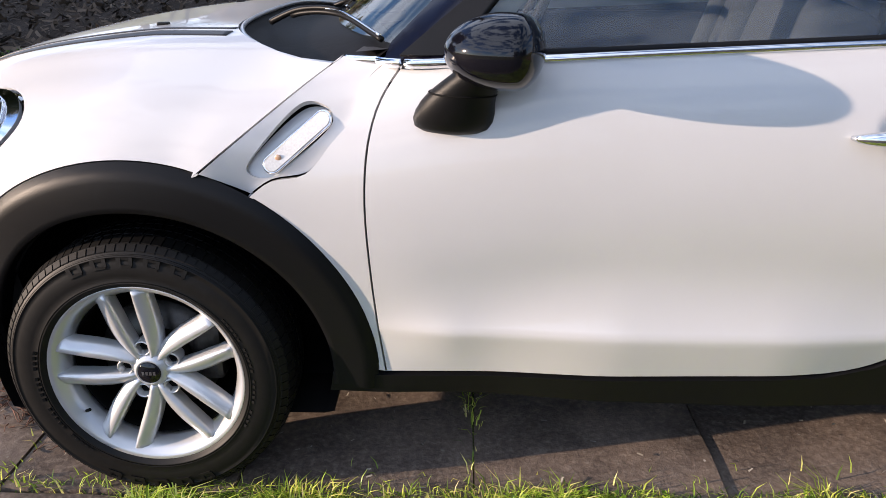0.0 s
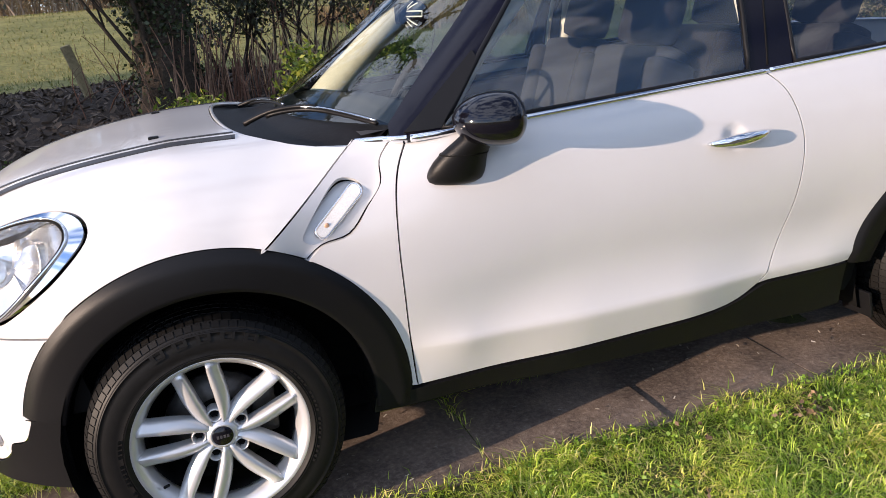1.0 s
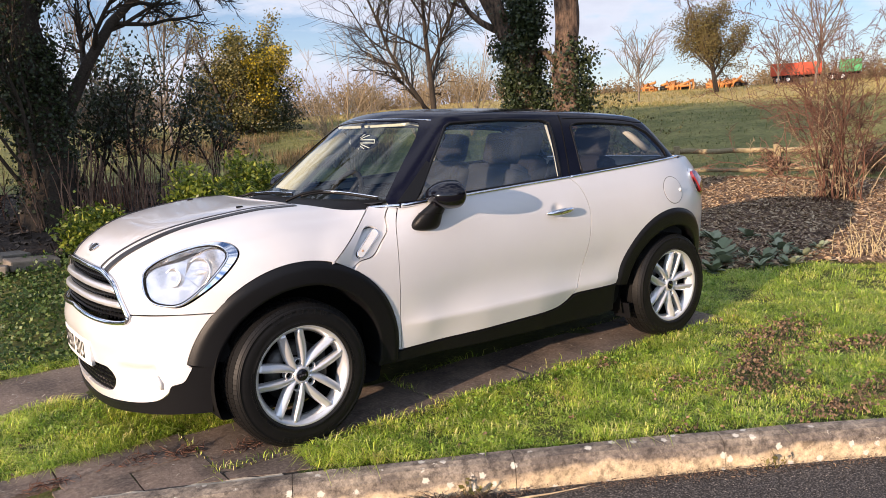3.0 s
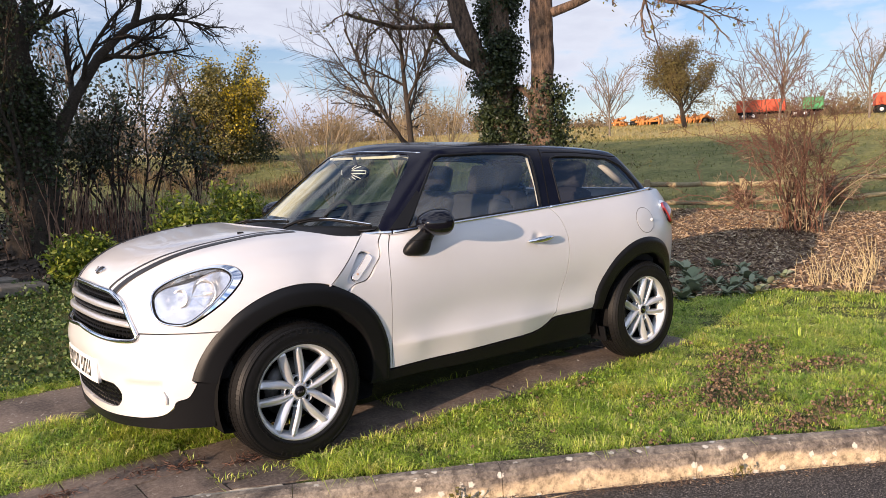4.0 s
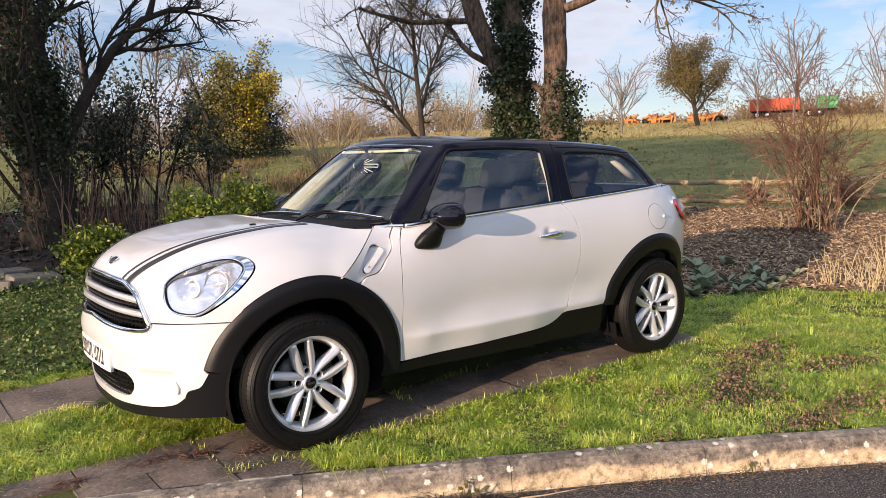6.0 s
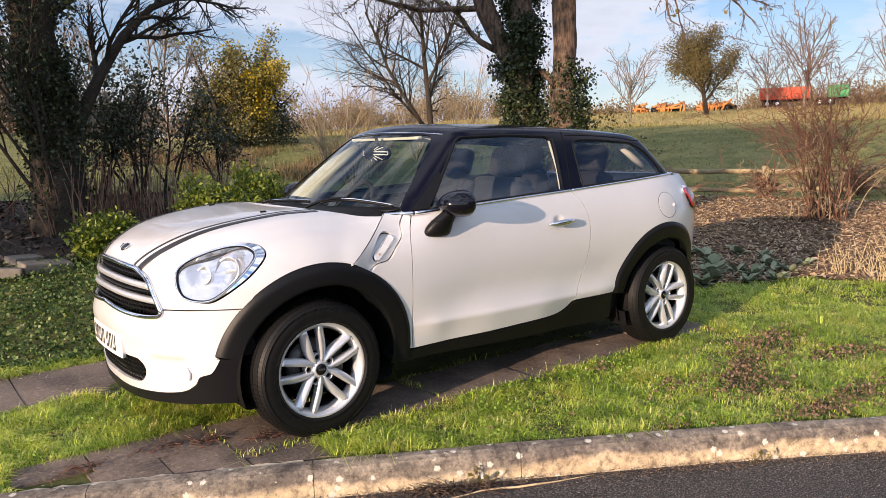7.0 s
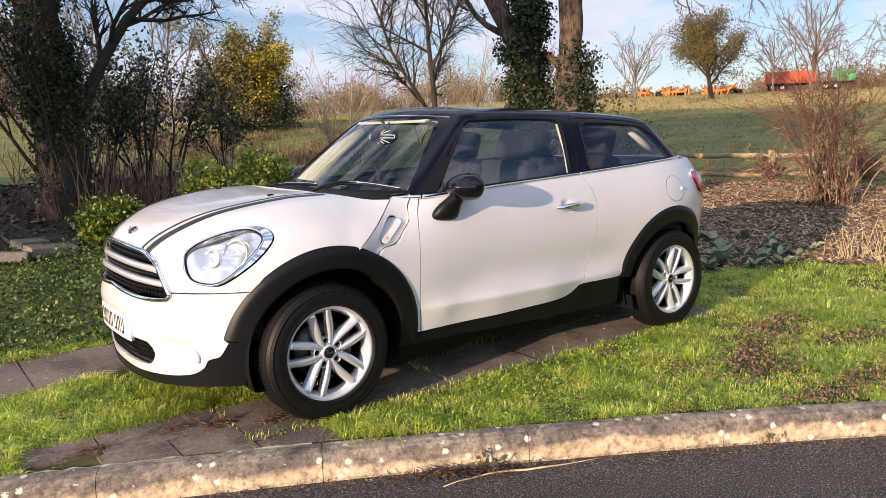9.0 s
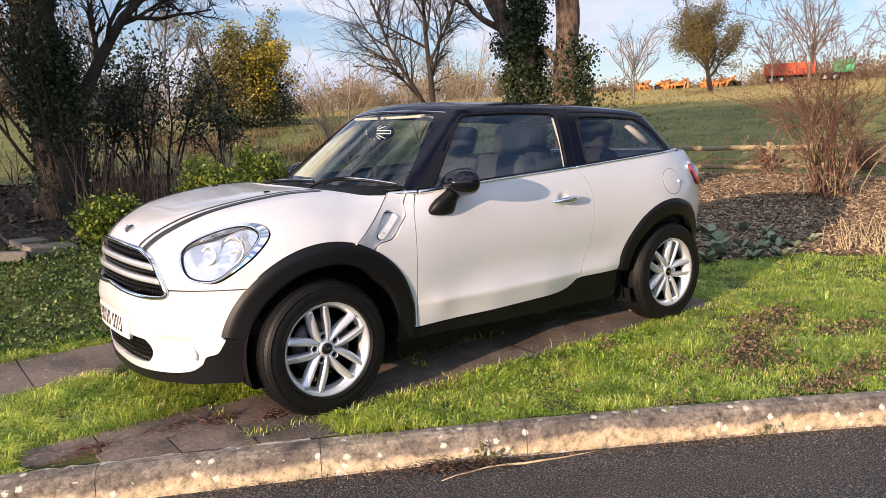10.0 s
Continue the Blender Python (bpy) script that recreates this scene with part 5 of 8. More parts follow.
at = pose(0.90, 0.02, 1.337, 0, 8, 0)
add("mirror_case", moved(ball_part((0, 0, 0), 0.026, 0.160, 0.050, 24), at), GLOSS, rv_m)
add("mirror_stalk", tube([(0.90, 0.0, 1.37), (0.885, 0.0, 1.43)], 0.010, 8), PLASTIC, rv_m)
part("mirror_clip", box_bm(0.05, 0.075, 0.075, (0.872, 0.055, 1.342), 0.012), PLASTIC, rv_m, "black holder clipped to the mirror")
for y0, z0, y1, z1, w in ((0.145, 0.012, 0.10, 0.014, 0.008), (0.145, -0.012, 0.10, -0.014, 0.008), (0.148, 0.010, 0.148, -0.010, 0.006), (0.0, 0.008, -0.140, 0.008, 0.009), (0.0, -0.010, -0.140, -0.010, 0.009),
                          (-0.142, 0.008, -0.142, -0.010, 0.006), (-0.01, 0.014, -0.085, 0.036, 0.008), (-0.01, -0.016, -0.085, -0.038, 0.008), (0.01, 0.012, -0.035, 0.042, 0.007), (0.02, -0.014, -0.03, -0.044, 0.007),
                          (0.045, -0.022, 0.035, -0.046, 0.007), (0.075, -0.020, 0.085, -0.038, 0.007)):
    seg = []
    for t in np.linspace(0, 1, 7):
        y, z = y0 + (y1 - y0) * t, z0 + (z1 - z0) * t
        seg.append((-0.026 * math.sqrt(max(0.03, 1 - (y / 0.160) ** 2 - (z / 0.050) ** 2)) - 0.001, y, z))
    add("mirror_stripe", moved(tube(seg, w * 0.32, 4), at), PLATE_WHITE, rv_m)

# ---- wheels: y points inward, the face looks along -y ----
R_T, R_R = 0.334, 0.229
tyre_prof = [(0.222, -0.085), (R_R + 0.004, -0.098), (0.2385, -0.1005), (0.2398, -0.1026), (0.2425, -0.1034), (0.2440, -0.1014), (0.262, -0.106), (0.292, -0.104), (0.3020, -0.0995),
             (0.3032, -0.1016), (0.3058, -0.1006), (0.3070, -0.0966), (0.312, -0.094), (0.326, -0.078), (R_T, -0.052), (R_T + 0.001, 0.0),
             (R_T, 0.052), (0.326, 0.078), (0.312, 0.094), (0.262, 0.106), (0.222, 0.09)]
barrel_prof = [(0.206, 0.09), (0.196, 0.04), (0.194, -0.025), (0.197, -0.030), (0.206, 0.02), (0.215, 0.09)]
rim_prof = [(0.222, -0.030), (0.196, -0.030), (0.197, -0.045), (0.205, -0.066), (0.213, -0.080), (0.220, -0.086), (R_R, -0.095), (R_R + 0.002, -0.092), (R_R, -0.086), (0.222, -0.080), (0.222, -0.030)]


def spoke(a, side):
    """One leaf-shaped spoke of a pair, with a ridge between two facets."""
    verts, faces = [], []
    n = 14
    for i in range(n):
        t = i / (n - 1)
        r = 0.036 + 0.178 * t
        bow = side * math.radians(float(np.interp(t, [0, 0.15, 0.35, 0.6, 0.85, 1.0], [26, 22, 17.5, 13.5, 10.5, 9.2])))
        slot = float(np.interp(t, [0, 0.12, 0.35, 0.65, 0.85, 1.0], [0.009, 0.011, 0.0135, 0.0125, 0.009, 0.005]))
        wing = float(np.interp(t, [0, 0.12, 0.35, 0.60, 0.80, 0.92, 1.0], [0.013, 0.018, 0.0245, 0.0270, 0.0270, 0.0285, 0.034]))
        face = -0.070 - 0.016 * t - 0.004 * math.sin(math.pi * t)
        ca, sa = math.sin(a + bow), math.cos(a + bow)
        # the crest runs beside the slot; a broad facet falls away on the far side and flares into the rim
        for off, y in ((-slot, face + 0.042), (-slot * 1.02, face + 0.014), (-slot * 0.90, face + 0.007), (-slot * 0.45, face + 0.0015), (0.0, face), (wing * 0.35, face + 0.0045), (wing * 0.75, face + 0.0115), (wing, face + 0.019), (wing * 1.02, face + 0.042)):
            verts.append((r * ca + sa * off * side, y, r * sa - ca * off * side))
    k = 9
    for i in range(n - 1):
        for q in range(k - 1):
            c = i * k + q
            faces.append((c, c + k, c + k + 1, c + 1))
    faces.append(tuple(range(k)))
    faces.append(tuple((n - 1) * k + q for q in range(k))[::-1])
    return verts, (faces if side > 0 else [q[::-1] for q in faces])


def hub():
    """The middle of the rim with five bolt wells."""
    prof = [(0.050, -0.030), (0.046, -0.058), (0.040, -0.068), (0.034, -0.073), (0.030, -0.0765), (0.0272, -0.074)]
    return lathe(prof, 40)


def ring_text(r0, r1, a0, a1, y, n):
    """A raised bar that follows the tyre wall."""
    v, f = [], []
    for i in range(n + 1):
        a = a0 + (a1 - a0) * i / n
        for r in (r0, r1):
            for d in (0.0, -0.0024):
                v.append((r * math.sin(a), y(r) + d, r * math.cos(a)))
    for i in range(n):
        b = 4 * i
        f += [(b + 1, b + 3, b + 7, b + 5), (b, b + 1, b + 5, b + 4), (b + 2, b + 6, b + 7, b + 3)]
    f += [(0, 2, 3, 1), (4 * n, 4 * n + 1, 4 * n + 3, 4 * n + 2)]
    return v, f


def wall_y(r):
    rs, ys = zip(*[(p[0], p[1]) for p in tyre_prof[:16]])
    return float(np.interp(r, rs, ys))


def tread_blocks():
    out = []
    for row, (y0, y1) in enumerate(((-0.093, -0.080), (-0.078, -0.048), (-0.042, -0.016), (-0.010, 0.016), (0.022, 0.046), (0.050, 0.078), (0.080, 0.093))):
        n = 90
        for i in range(n):
            a0, a1 = 2 * math.pi * (i + 0.06 + 0.3 * (row % 2)) / n, 2 * math.pi * (i + 0.90 + 0.3 * (row % 2)) / n
            v = []
            for a, sh in ((a0, 0.0), (a1, 0.0)):
                for y in (y0, y1):
                    rr = float(np.interp(abs(y), [0, 0.052, 0.078, 0.094], [R_T + 0.001, R_T, 0.326, 0.312]))
                    for r in (rr - 0.003, rr + 0.0032):
                        v.append((r * math.sin(a), y, r * math.cos(a)))
            out.append((v, [(1, 3, 7, 5), (0, 1, 5, 4), (2, 6, 7, 3), (0, 2, 3, 1), (4, 5, 7, 6)]))
    return joined(out)


def wheel(at, turn, roll, tread):
    w = new("wheel")
    w.matrix_basis = pose(*at, 0, 0, turn) @ pose(0, 0, 0, 0, roll, 0)
    w.parent = car
    v, f = lathe(tyre_prof, 96)
    t = add("tyre", (v, f), RUBBER, w, "black rubber tyre with raised lettering")
    tagged(add("tread", tread, RUBBER, t, "", False), kind="stuff")
    marks = []
    for i, a in enumerate(np.linspace(-0.40, 0.40, 5)):
        wd = 0.062
        marks.append(ring_text(0.281, 0.304, a - wd, a - wd * 0.45, wall_y, 3))
        marks.append(ring_text(0.298, 0.304, a - wd * 0.45, a + wd * 0.5, wall_y, 3))
        marks.append(ring_text(0.281, 0.287, a - wd * 0.45, a + wd * 0.8, wall_y, 3))
        marks.append(ring_text(0.285, 0.304, a + wd * 0.5, a + wd * 0.95, wall_y, 3))
    marks += [(([(x, y, -z) for x, y, z in v]), [q[::-1] for q in f]) for v, f in marks[:]]
    for i in range(22):
        a = 0.9 + i * 0.055
        if i % 6 != 5:
            marks.append(ring_text(0.250, 0.256, a, a + 0.032, wall_y, 1))
            marks.append(ring_text(0.250, 0.256, a + 2.9, a + 2.932, wall_y, 1))
    marks += [ring_text(0.2445, 0.2460, k * math.pi / 24, (k + 1) * math.pi / 24, wall_y, 2) for k in range(48)]
    marks += [ring_text(0.3075, 0.3090, k * math.pi / 24, (k + 1) * math.pi / 24, wall_y, 2) for k in range(48)]
    add("tyre_lettering", joined(marks), RUBBER, t, "raised tyre lettering", False)
    rim = add("rim", lathe(rim_prof, 72), ALLOY, w, "silver alloy rim")
    for i in range(5):
        a = math.radians(-11 + 72 * i)
        for s in (-1, 1):
            add("spoke", spoke(a, s), ALLOY, rim)
        bx, bz = 0.060 * math.sin(a), 0.060 * math.cos(a)
        v, f = lathe([(0.0195, -0.030), (0.0195, -0.066), (0.0175, -0.0685), (0.0155, -0.066), (0.0150, -0.035), (0.0, -0.034)], 20)
        add("bolt_well", ([(x + bx, y, z + bz) for x, y, z in v], f), ALLOY, rim)
        v, f = lathe([(0.0135, -0.035), (0.0115, -0.052), (0.0085, -0.053), (0.0075, -0.046), (0.0, -0.046)], 6)
        add("wheel_bolt", ([(x + bx, y, z + bz) for x, y, z in v], f), DARK, rim)
    add("hub", hub(), ALLOY, rim)
    v, f = lathe([(0.0275, -0.070), (0.0272, -0.0765), (0.0255, -0.0785), (0.0, -0.0790)], 40)
    cap = add("hub_cap", (v, f), GLOSS, rim, "black hub cap with silver mark")
    marks = []
    for k in range(4):
        marks.append(([(-0.0165 + 0.0088 * k, -0.0797, -0.0045), (-0.0105 + 0.0088 * k, -0.0797, -0.0045), (-0.0105 + 0.0088 * k, -0.0797, 0.0045), (-0.0165 + 0.0088 * k, -0.0797, 0.0045)], [(0, 1, 2, 3)]))
    add("cap_mark", joined(marks), CHROME, cap, "", False)
    # the barrel's near-black colour stands in for the shade behind the spokes
    add("barrel", lathe(barrel_prof, 48), DARK, rim, "inner barrel coloured near-black to look shaded")
    add("brake_disc", lathe([(0.05, 0.012), (0.145, 0.012), (0.145, 0.030), (0.05, 0.030)], 48), STEEL, w)
    add("brake_hub", lathe([(0.0, -0.02), (0.07, -0.02), (0.075, 0.04)], 32), DARK, w)
    bm = box_bm(0.07, 0.07, 0.15, (0.12, 0.02, 0.02), 0.015)
    part("brake_caliper", bm, STEEL, w)
    v, f = tube([(-0.20 * math.sin(1.0), -0.074, -0.20 * math.cos(1.0)), (-0.185 * math.sin(1.0), -0.082, -0.185 * math.cos(1.0))], 0.004, 8)
    add("valve", (v, f), DARK, w)
    return w


blocks = tread_blocks()
wheel((0.0, -0.765, 0.330), 0, 0, blocks)
wheel((2.596, -0.775, 0.330), 0, 28, blocks)
wheel((0.0, 0.765, 0.330), 180, 10, blocks)
wheel((2.596, 0.775, 0.330), 180, 45, blocks)

# ---- plants ----
def limbs_mesh(limbs, thin=3):
    """Verts and faces of many tapered limbs, each (points, radii)."""
    V, F, k = [], [], 0
    for pts, rad in limbs:
        p = np.asarray(pts, float)
        r = np.asarray(rad, float)
        n = len(p)
        sides = 18 if r[0] > 0.09 else 7 if r[0] > 0.04 else 5 if r[0] > 0.015 else thin
        d = np.gradient(p, axis=0)
        d /= np.maximum(np.linalg.norm(d, axis=1, keepdims=True), 1e-9)
        ref = np.array([0.9, 0.37, 0.21]) if abs(d[0, 2]) > 0.7 else np.array([0.11, 0.17, 0.98])
        u = np.cross(d, ref)
        u /= np.maximum(np.linalg.norm(u, axis=1, keepdims=True), 1e-9)
        v = np.cross(d, u)
        a = np.arange(sides) * 2 * np.pi / sides
        ring = p[:, None] + r[:, None, None] * (u[:, None] * np.cos(a)[None, :, None] + v[:, None] * np.sin(a)[None, :, None])
        if r[0] > 0.09:
            k1 = p[:, 2:3] * 2.3
            lump = 1 + 0.07 * np.sin(3 * a[None] + k1 * 1.7) + 0.05 * np.sin(5 * a[None] - k1 * 2.9 + 1.0) + 0.04 * np.sin(8 * a[None] + k1 * 5.1)
            ring = p[:, None] + (ring - p[:, None]) * lump[:, :, None]
        V.append(ring.reshape(-1, 3))
        i, j = np.meshgrid(np.arange(n - 1), np.arange(sides), indexing="ij")
        j2 = (j + 1) % sides
        F.append(np.stack([k + i * sides + j, k + i * sides + j2, k + (i + 1) * sides + j2, k + (i + 1) * sides + j], -1).reshape(-1, 4))
        k += n * sides
    return np.vstack(V), np.vstack(F)


def fast_mesh(name, verts, faces, mat, parent=None, label="", smooth=False):
    """Like mesh_object, for large arrays of equal faces."""
    me = bpy.data.meshes.new(name)
    verts, faces = np.asarray(verts, np.float32), np.asarray(faces, np.int32)
    m = faces.shape[1]
    me.vertices.add(len(verts))
    me.vertices.foreach_set("co", verts.ravel())
    me.loops.add(faces.size)
    me.loops.foreach_set("vertex_index", faces.ravel())
    me.polygons.add(len(faces))
    me.polygons.foreach_set("loop_start", np.arange(0, faces.size, m, dtype=np.int32))
    me.polygons.foreach_set("loop_total", np.full(len(faces), m, np.int32))
    if smooth:
        me.polygons.foreach_set("use_smooth", np.ones(len(faces), bool))
    me.update(calc_edges=True)
    me.materials.append(mat)
    ob = new(name, me)
    ob.parent = parent
    return tagged(ob, label)


def unit(v):
    return v / max(np.linalg.norm(v), 1e-9)


def limb(rng, start, way, length, r0, r1, bend, rise, n=7):
    """One crooked limb."""
    p, d, out, rad = np.array(start, float), unit(np.array(way, float)), [], []
    for i in range(n):
        t = i / (n - 1)
        out.append(p.copy())
        rad.append(r0 + (r1 - r0) * t)
        d = unit(d + rng.normal(0, bend, 3) + np.array([0, 0, rise]))
        p = p + d * length / (n - 1)
    return np.array(out), np.array(rad)


def grow(rng, first, depth, kids, spread, shrink, bend, rise, start=0.3, out=None, tips=None, least=0.003):
    """Limbs and twig ends from a first limb."""
    if out is None:
        out, tips = [], []
    out.append(first)
    pts, rad = first
    if depth == 0:
        tips.append((pts[-1], unit(pts[-1] - pts[-2])))
        tips.append((pts[len(pts) // 2], unit(pts[-1] - pts[-2])))
        return out, tips
    length = np.linalg.norm(np.diff(pts, axis=0), axis=1).sum()
    n = max(2, int(round(kids * rng.uniform(0.75, 1.25))))
    for k in range(n):
        t = start + (1 - start) * (k + rng.uniform(0.1, 0.9)) / n
        i = min(len(pts) - 2, int(t * (len(pts) - 1)))
        f = t * (len(pts) - 1) - i
        at = pts[i] * (1 - f) + pts[i + 1] * f
        d = unit(pts[i + 1] - pts[i])
        side = unit(np.cross(d, rng.normal(0, 1, 3)))
        way = d * math.cos(spread) + side * math.sin(spread) * rng.uniform(0.7, 1.3)
        r = max(least, rad[i] * rng.uniform(0.45, 0.7))
        ln = length * shrink * rng.uniform(0.65, 1.2) * (1.15 - 0.5 * t)
        grow(rng, limb(rng, at, way, ln, r, max(least * 0.7, r * 0.35), bend, rise, 6 if depth > 1 else 4), depth - 1, kids, spread, shrink, bend, rise, 0.2, out, tips, least)
    return out, tips


def leaves_at(rng, points, count, spread, size, droop=0.0, long=1.6):
    """Small folded leaves round given points."""
    P = np.asarray(points, float)
    c = P[rng.integers(0, len(P), count)] + rng.normal(0, 1, (count, 3)) * spread
    a = rng.normal(0, 1, (count, 3))
    a[:, 2] -= droop
    a /= np.linalg.norm(a, axis=1, keepdims=True)
    b = np.cross(a, rng.normal(0, 1, (count, 3)))
    b /= np.maximum(np.linalg.norm(b, axis=1, keepdims=True), 1e-9)
    n = np.cross(a, b)
    s = (size * rng.uniform(0.6, 1.3, count))[:, None]
    v = np.stack([c - a * s * long / 2, c + b * s / 2 + n * s * 0.12, c + a * s * long / 2, c - b * s / 2 + n * s * 0.12], 1).reshape(-1, 3)
    f = np.arange(count * 4).reshape(-1, 4)
    return v, f


def tree(name, label, category, base, limbs, tips, bark, leaf=None, group="", thin=3):
    root = empty(name, label, category, group, pose(*base))
    cut = max(0.3 * max(l[1][0] for l in limbs), 0.004)
    for part_name, group_of in (("trunk", [l for l in limbs if l[1][0] >= cut]), ("branchwork", [l for l in limbs if l[1][0] < cut])):
        if group_of:
            v, f = limbs_mesh(group_of, thin)
            ob = fast_mesh(part_name, v - np.array(base), f, bark, root, "", True)
            if part_name == "branchwork" or len(group_of) > 12:
                tagged(ob, kind="stuff")
    if leaf is not None:
        v, f, mat = leaf
        ob = fast_mesh("crown", v - np.array(base), f, mat, root)
    return root


BARK_DARK = mottled("dark_bark", 3.0, 40.0, [(0.3, (0.020, 0.016, 0.013)), (0.7, (0.055, 0.043, 0.033))], [(0.3, (0.016, 0.013, 0.010)), (0.7, (0.085, 0.064, 0.047))], 0.95, 0.5, 0.02)
BARK_RED = furrowed("red_bark", (0.030, 0.019, 0.014), (0.235, 0.145, 0.098), 26.0, 0.05)
BARK_GREY = mottled("grey_bark", 4.0, 40.0, [(0.3, (0.10, 0.085, 0.07)), (0.7, (0.22, 0.18, 0.14))], [(0.3, (0.08, 0.07, 0.06)), (0.7, (0.25, 0.20, 0.16))], 0.95, 0.5, 0.01)
TWIG_RED = mottled("red_twigs", 1.5, 30.0, [(0.3, (0.080, 0.036, 0.027)), (0.7, (0.19, 0.093, 0.061))], [(0.3, (0.066, 0.033, 0.024)), (0.7, (0.215, 0.108, 0.072))], 0.8, 0.5, 0.002)
TWIG_TAN = mottled("tan_twigs", 1.5, 30.0, [(0.3, (0.20, 0.15, 0.09)), (0.7, (0.36, 0.28, 0.17))], [(0.3, (0.18, 0.13, 0.08)), (0.7, (0.40, 0.31, 0.20))], 0.85, 0.5, 0.002)
SHOOT = furrowed("shoot_bark", (0.110, 0.056, 0.038), (0.37, 0.215, 0.145), 9.0, 0.004)
IVY = leafy("ivy_leaf", [(0.010, 0.019, 0.007), (0.024, 0.040, 0.012), (0.046, 0.062, 0.020)], 0.5, 0.12)
LAUREL = leafy("laurel_leaf", [(0.030, 0.065, 0.010), (0.085, 0.140, 0.016), (0.17, 0.225, 0.026), (0.30, 0.32, 0.055)], 0.45, 0.35)
DARK_LEAF = leafy("dark_leaf", [(0.013, 0.022, 0.010), (0.030, 0.045, 0.018), (0.058, 0.066, 0.028)], 0.4, 0.2)
YELLOW_LEAF = leafy("yellow_leaf", [(0.25, 0.195, 0.016), (0.48, 0.35, 0.022), (0.62, 0.46, 0.03)], 0.6, 0.35)
OLIVE_LEAF = leafy("olive_leaf", [(0.055, 0.055, 0.016), (0.14, 0.125, 0.034), (0.27, 0.22, 0.065)], 0.6, 0.3)
BROWN_LEAF = leafy("brown_leaf", [(0.07, 0.048, 0.018), (0.14, 0.098, 0.032), (0.16, 0.140, 0.040)], 0.7, 0.25)


def gz1(x, y):
    return float(ground_z(x, y))


# the ivy-clad tree beside the flower bed
rng = np.random.default_rng(11)
b = (0.02, 5.05, gz1(0.02, 5.05) - 0.05)
trunk = (np.array([(0.02, 5.05, b[2]), (0.03, 5.05, 1.3), (-0.02, 5.1, 2.0), (-0.10, 5.1, 2.9), (-0.30, 5.0, 4.2), (-0.45, 5.0, 5.6)]), np.array([0.32, 0.25, 0.22, 0.20, 0.15, 0.10]))
bough = (np.array([(0.05, 5.1, 1.25), (0.36, 5.19, 1.85), (0.60, 5.28, 2.27), (0.90, 5.37, 2.70), (1.25, 5.4, 3.05), (1.60, 5.42, 3.20), (1.97, 5.45, 3.27)]), np.array([0.10, 0.074, 0.060, 0.050, 0.040, 0.030, 0.016]))
limbs, tips = grow(rng, trunk, 3, 7, 0.9, 0.42, 0.20, 0.04, 0.45)
l2, t2 = grow(rng, bough, 3, 11, 0.75, 0.42, 0.18, 0.07, 0.25, None, None, 0.0028)
limbs, tips = limbs + l2, tips + t2
suckers = []
for k in range(75):
    a, r = rng.uniform(-2.6, 0.5), abs(rng.normal(0.24, 0.12))
    s = (b[0] + 0.08 + r * math.cos(a), b[1] - 0.05 + r * math.sin(a), gz1(b[0], b[1]) - 0.05)
    suckers.append(limb(rng, s, (0.12 * math.cos(a) + rng.normal(-0.04, 0.09), 0.10 * math.sin(a), 1), rng.uniform(0.3, 0.95), 0.009, 0.004, 0.055, 0.0, 9))
for k in range(46):
    s = (rng.uniform(0.40, 1.35), 5.15 + rng.normal(0, 0.14), gz1(0.7, 5.15) - 0.05)
    suckers.append(limb(rng, s, (rng.normal(0.02, 0.09), rng.normal(0, 0.08), 1), rng.uniform(0.28, 0.62), 0.008, 0.005, 0.05, 0.0, 7))
# stems that fan out from the foot
fan = []
for k in range(12):
    lean = rng.uniform(-0.75, 0.02)
    s = (b[0] + 0.12 * lean + rng.normal(0, 0.06), b[1] + rng.normal(-0.05, 0.10), b[2] + rng.uniform(0.05, 0.9))
    grow(rng, limb(rng, s, (lean, rng.normal(-0.05, 0.18), 1), rng.uniform(1.7, 3.0), rng.uniform(0.014, 0.032), 0.006, 0.07, 0.03, 12), 2, 6, 0.55, 0.34, 0.12, 0.02, 0.35, fan, tips, 0.0035)
limbs = limbs + fan
trunkline = np.vstack([trunk[0][k] * (1 - t) + trunk[0][k + 1] * t for k in range(5) for t in np.linspace(0, 1, 8)])
low_line = np.repeat(trunkline[trunkline[:, 2] < 2.4], 26, 0)
turn = rng.uniform(0, 6.28, len(low_line))
low_line = low_line + np.stack([0.22 * np.cos(turn), 0.22 * np.sin(turn), rng.normal(0, 0.06, len(turn))], -1)
low_line = low_line[rng.uniform(0, 1, len(low_line)) < 0.20 + 0.4 * (low_line[:, 2] > 1.6)]
crown = np.repeat(trunkline[trunkline[:, 2] > 2.0], 4, 0)
ivy_pts = np.vstack([low_line, crown + rng.normal(0, 0.22, crown.shape)])
fan_pts = np.vstack([p[len(p) // 2:] for p, r in fan if r[0] > 0.012])
v1, f1 = leaves_at(rng, ivy_pts, 17000, 0.075, 0.032, 0.4, 1.2)
v2, f2 = leaves_at(rng, fan_pts, 4200, 0.09, 0.026, 0.3, 1.4)
v, f = np.vstack([v1, v2]), np.vstack([f1, f2 + len(v1)])
root = tree("tree", "dark ivy-clad tree with a long bare bough", "tree", b, limbs, tips, BARK_DARK, (v, f, IVY))
v, f = limbs_mesh(suckers)
tagged(fast_mesh("shoot_growth", v - np.array(b), f, SHOOT, root, "thin reddish shoots round the foot", True), kind="stuff")

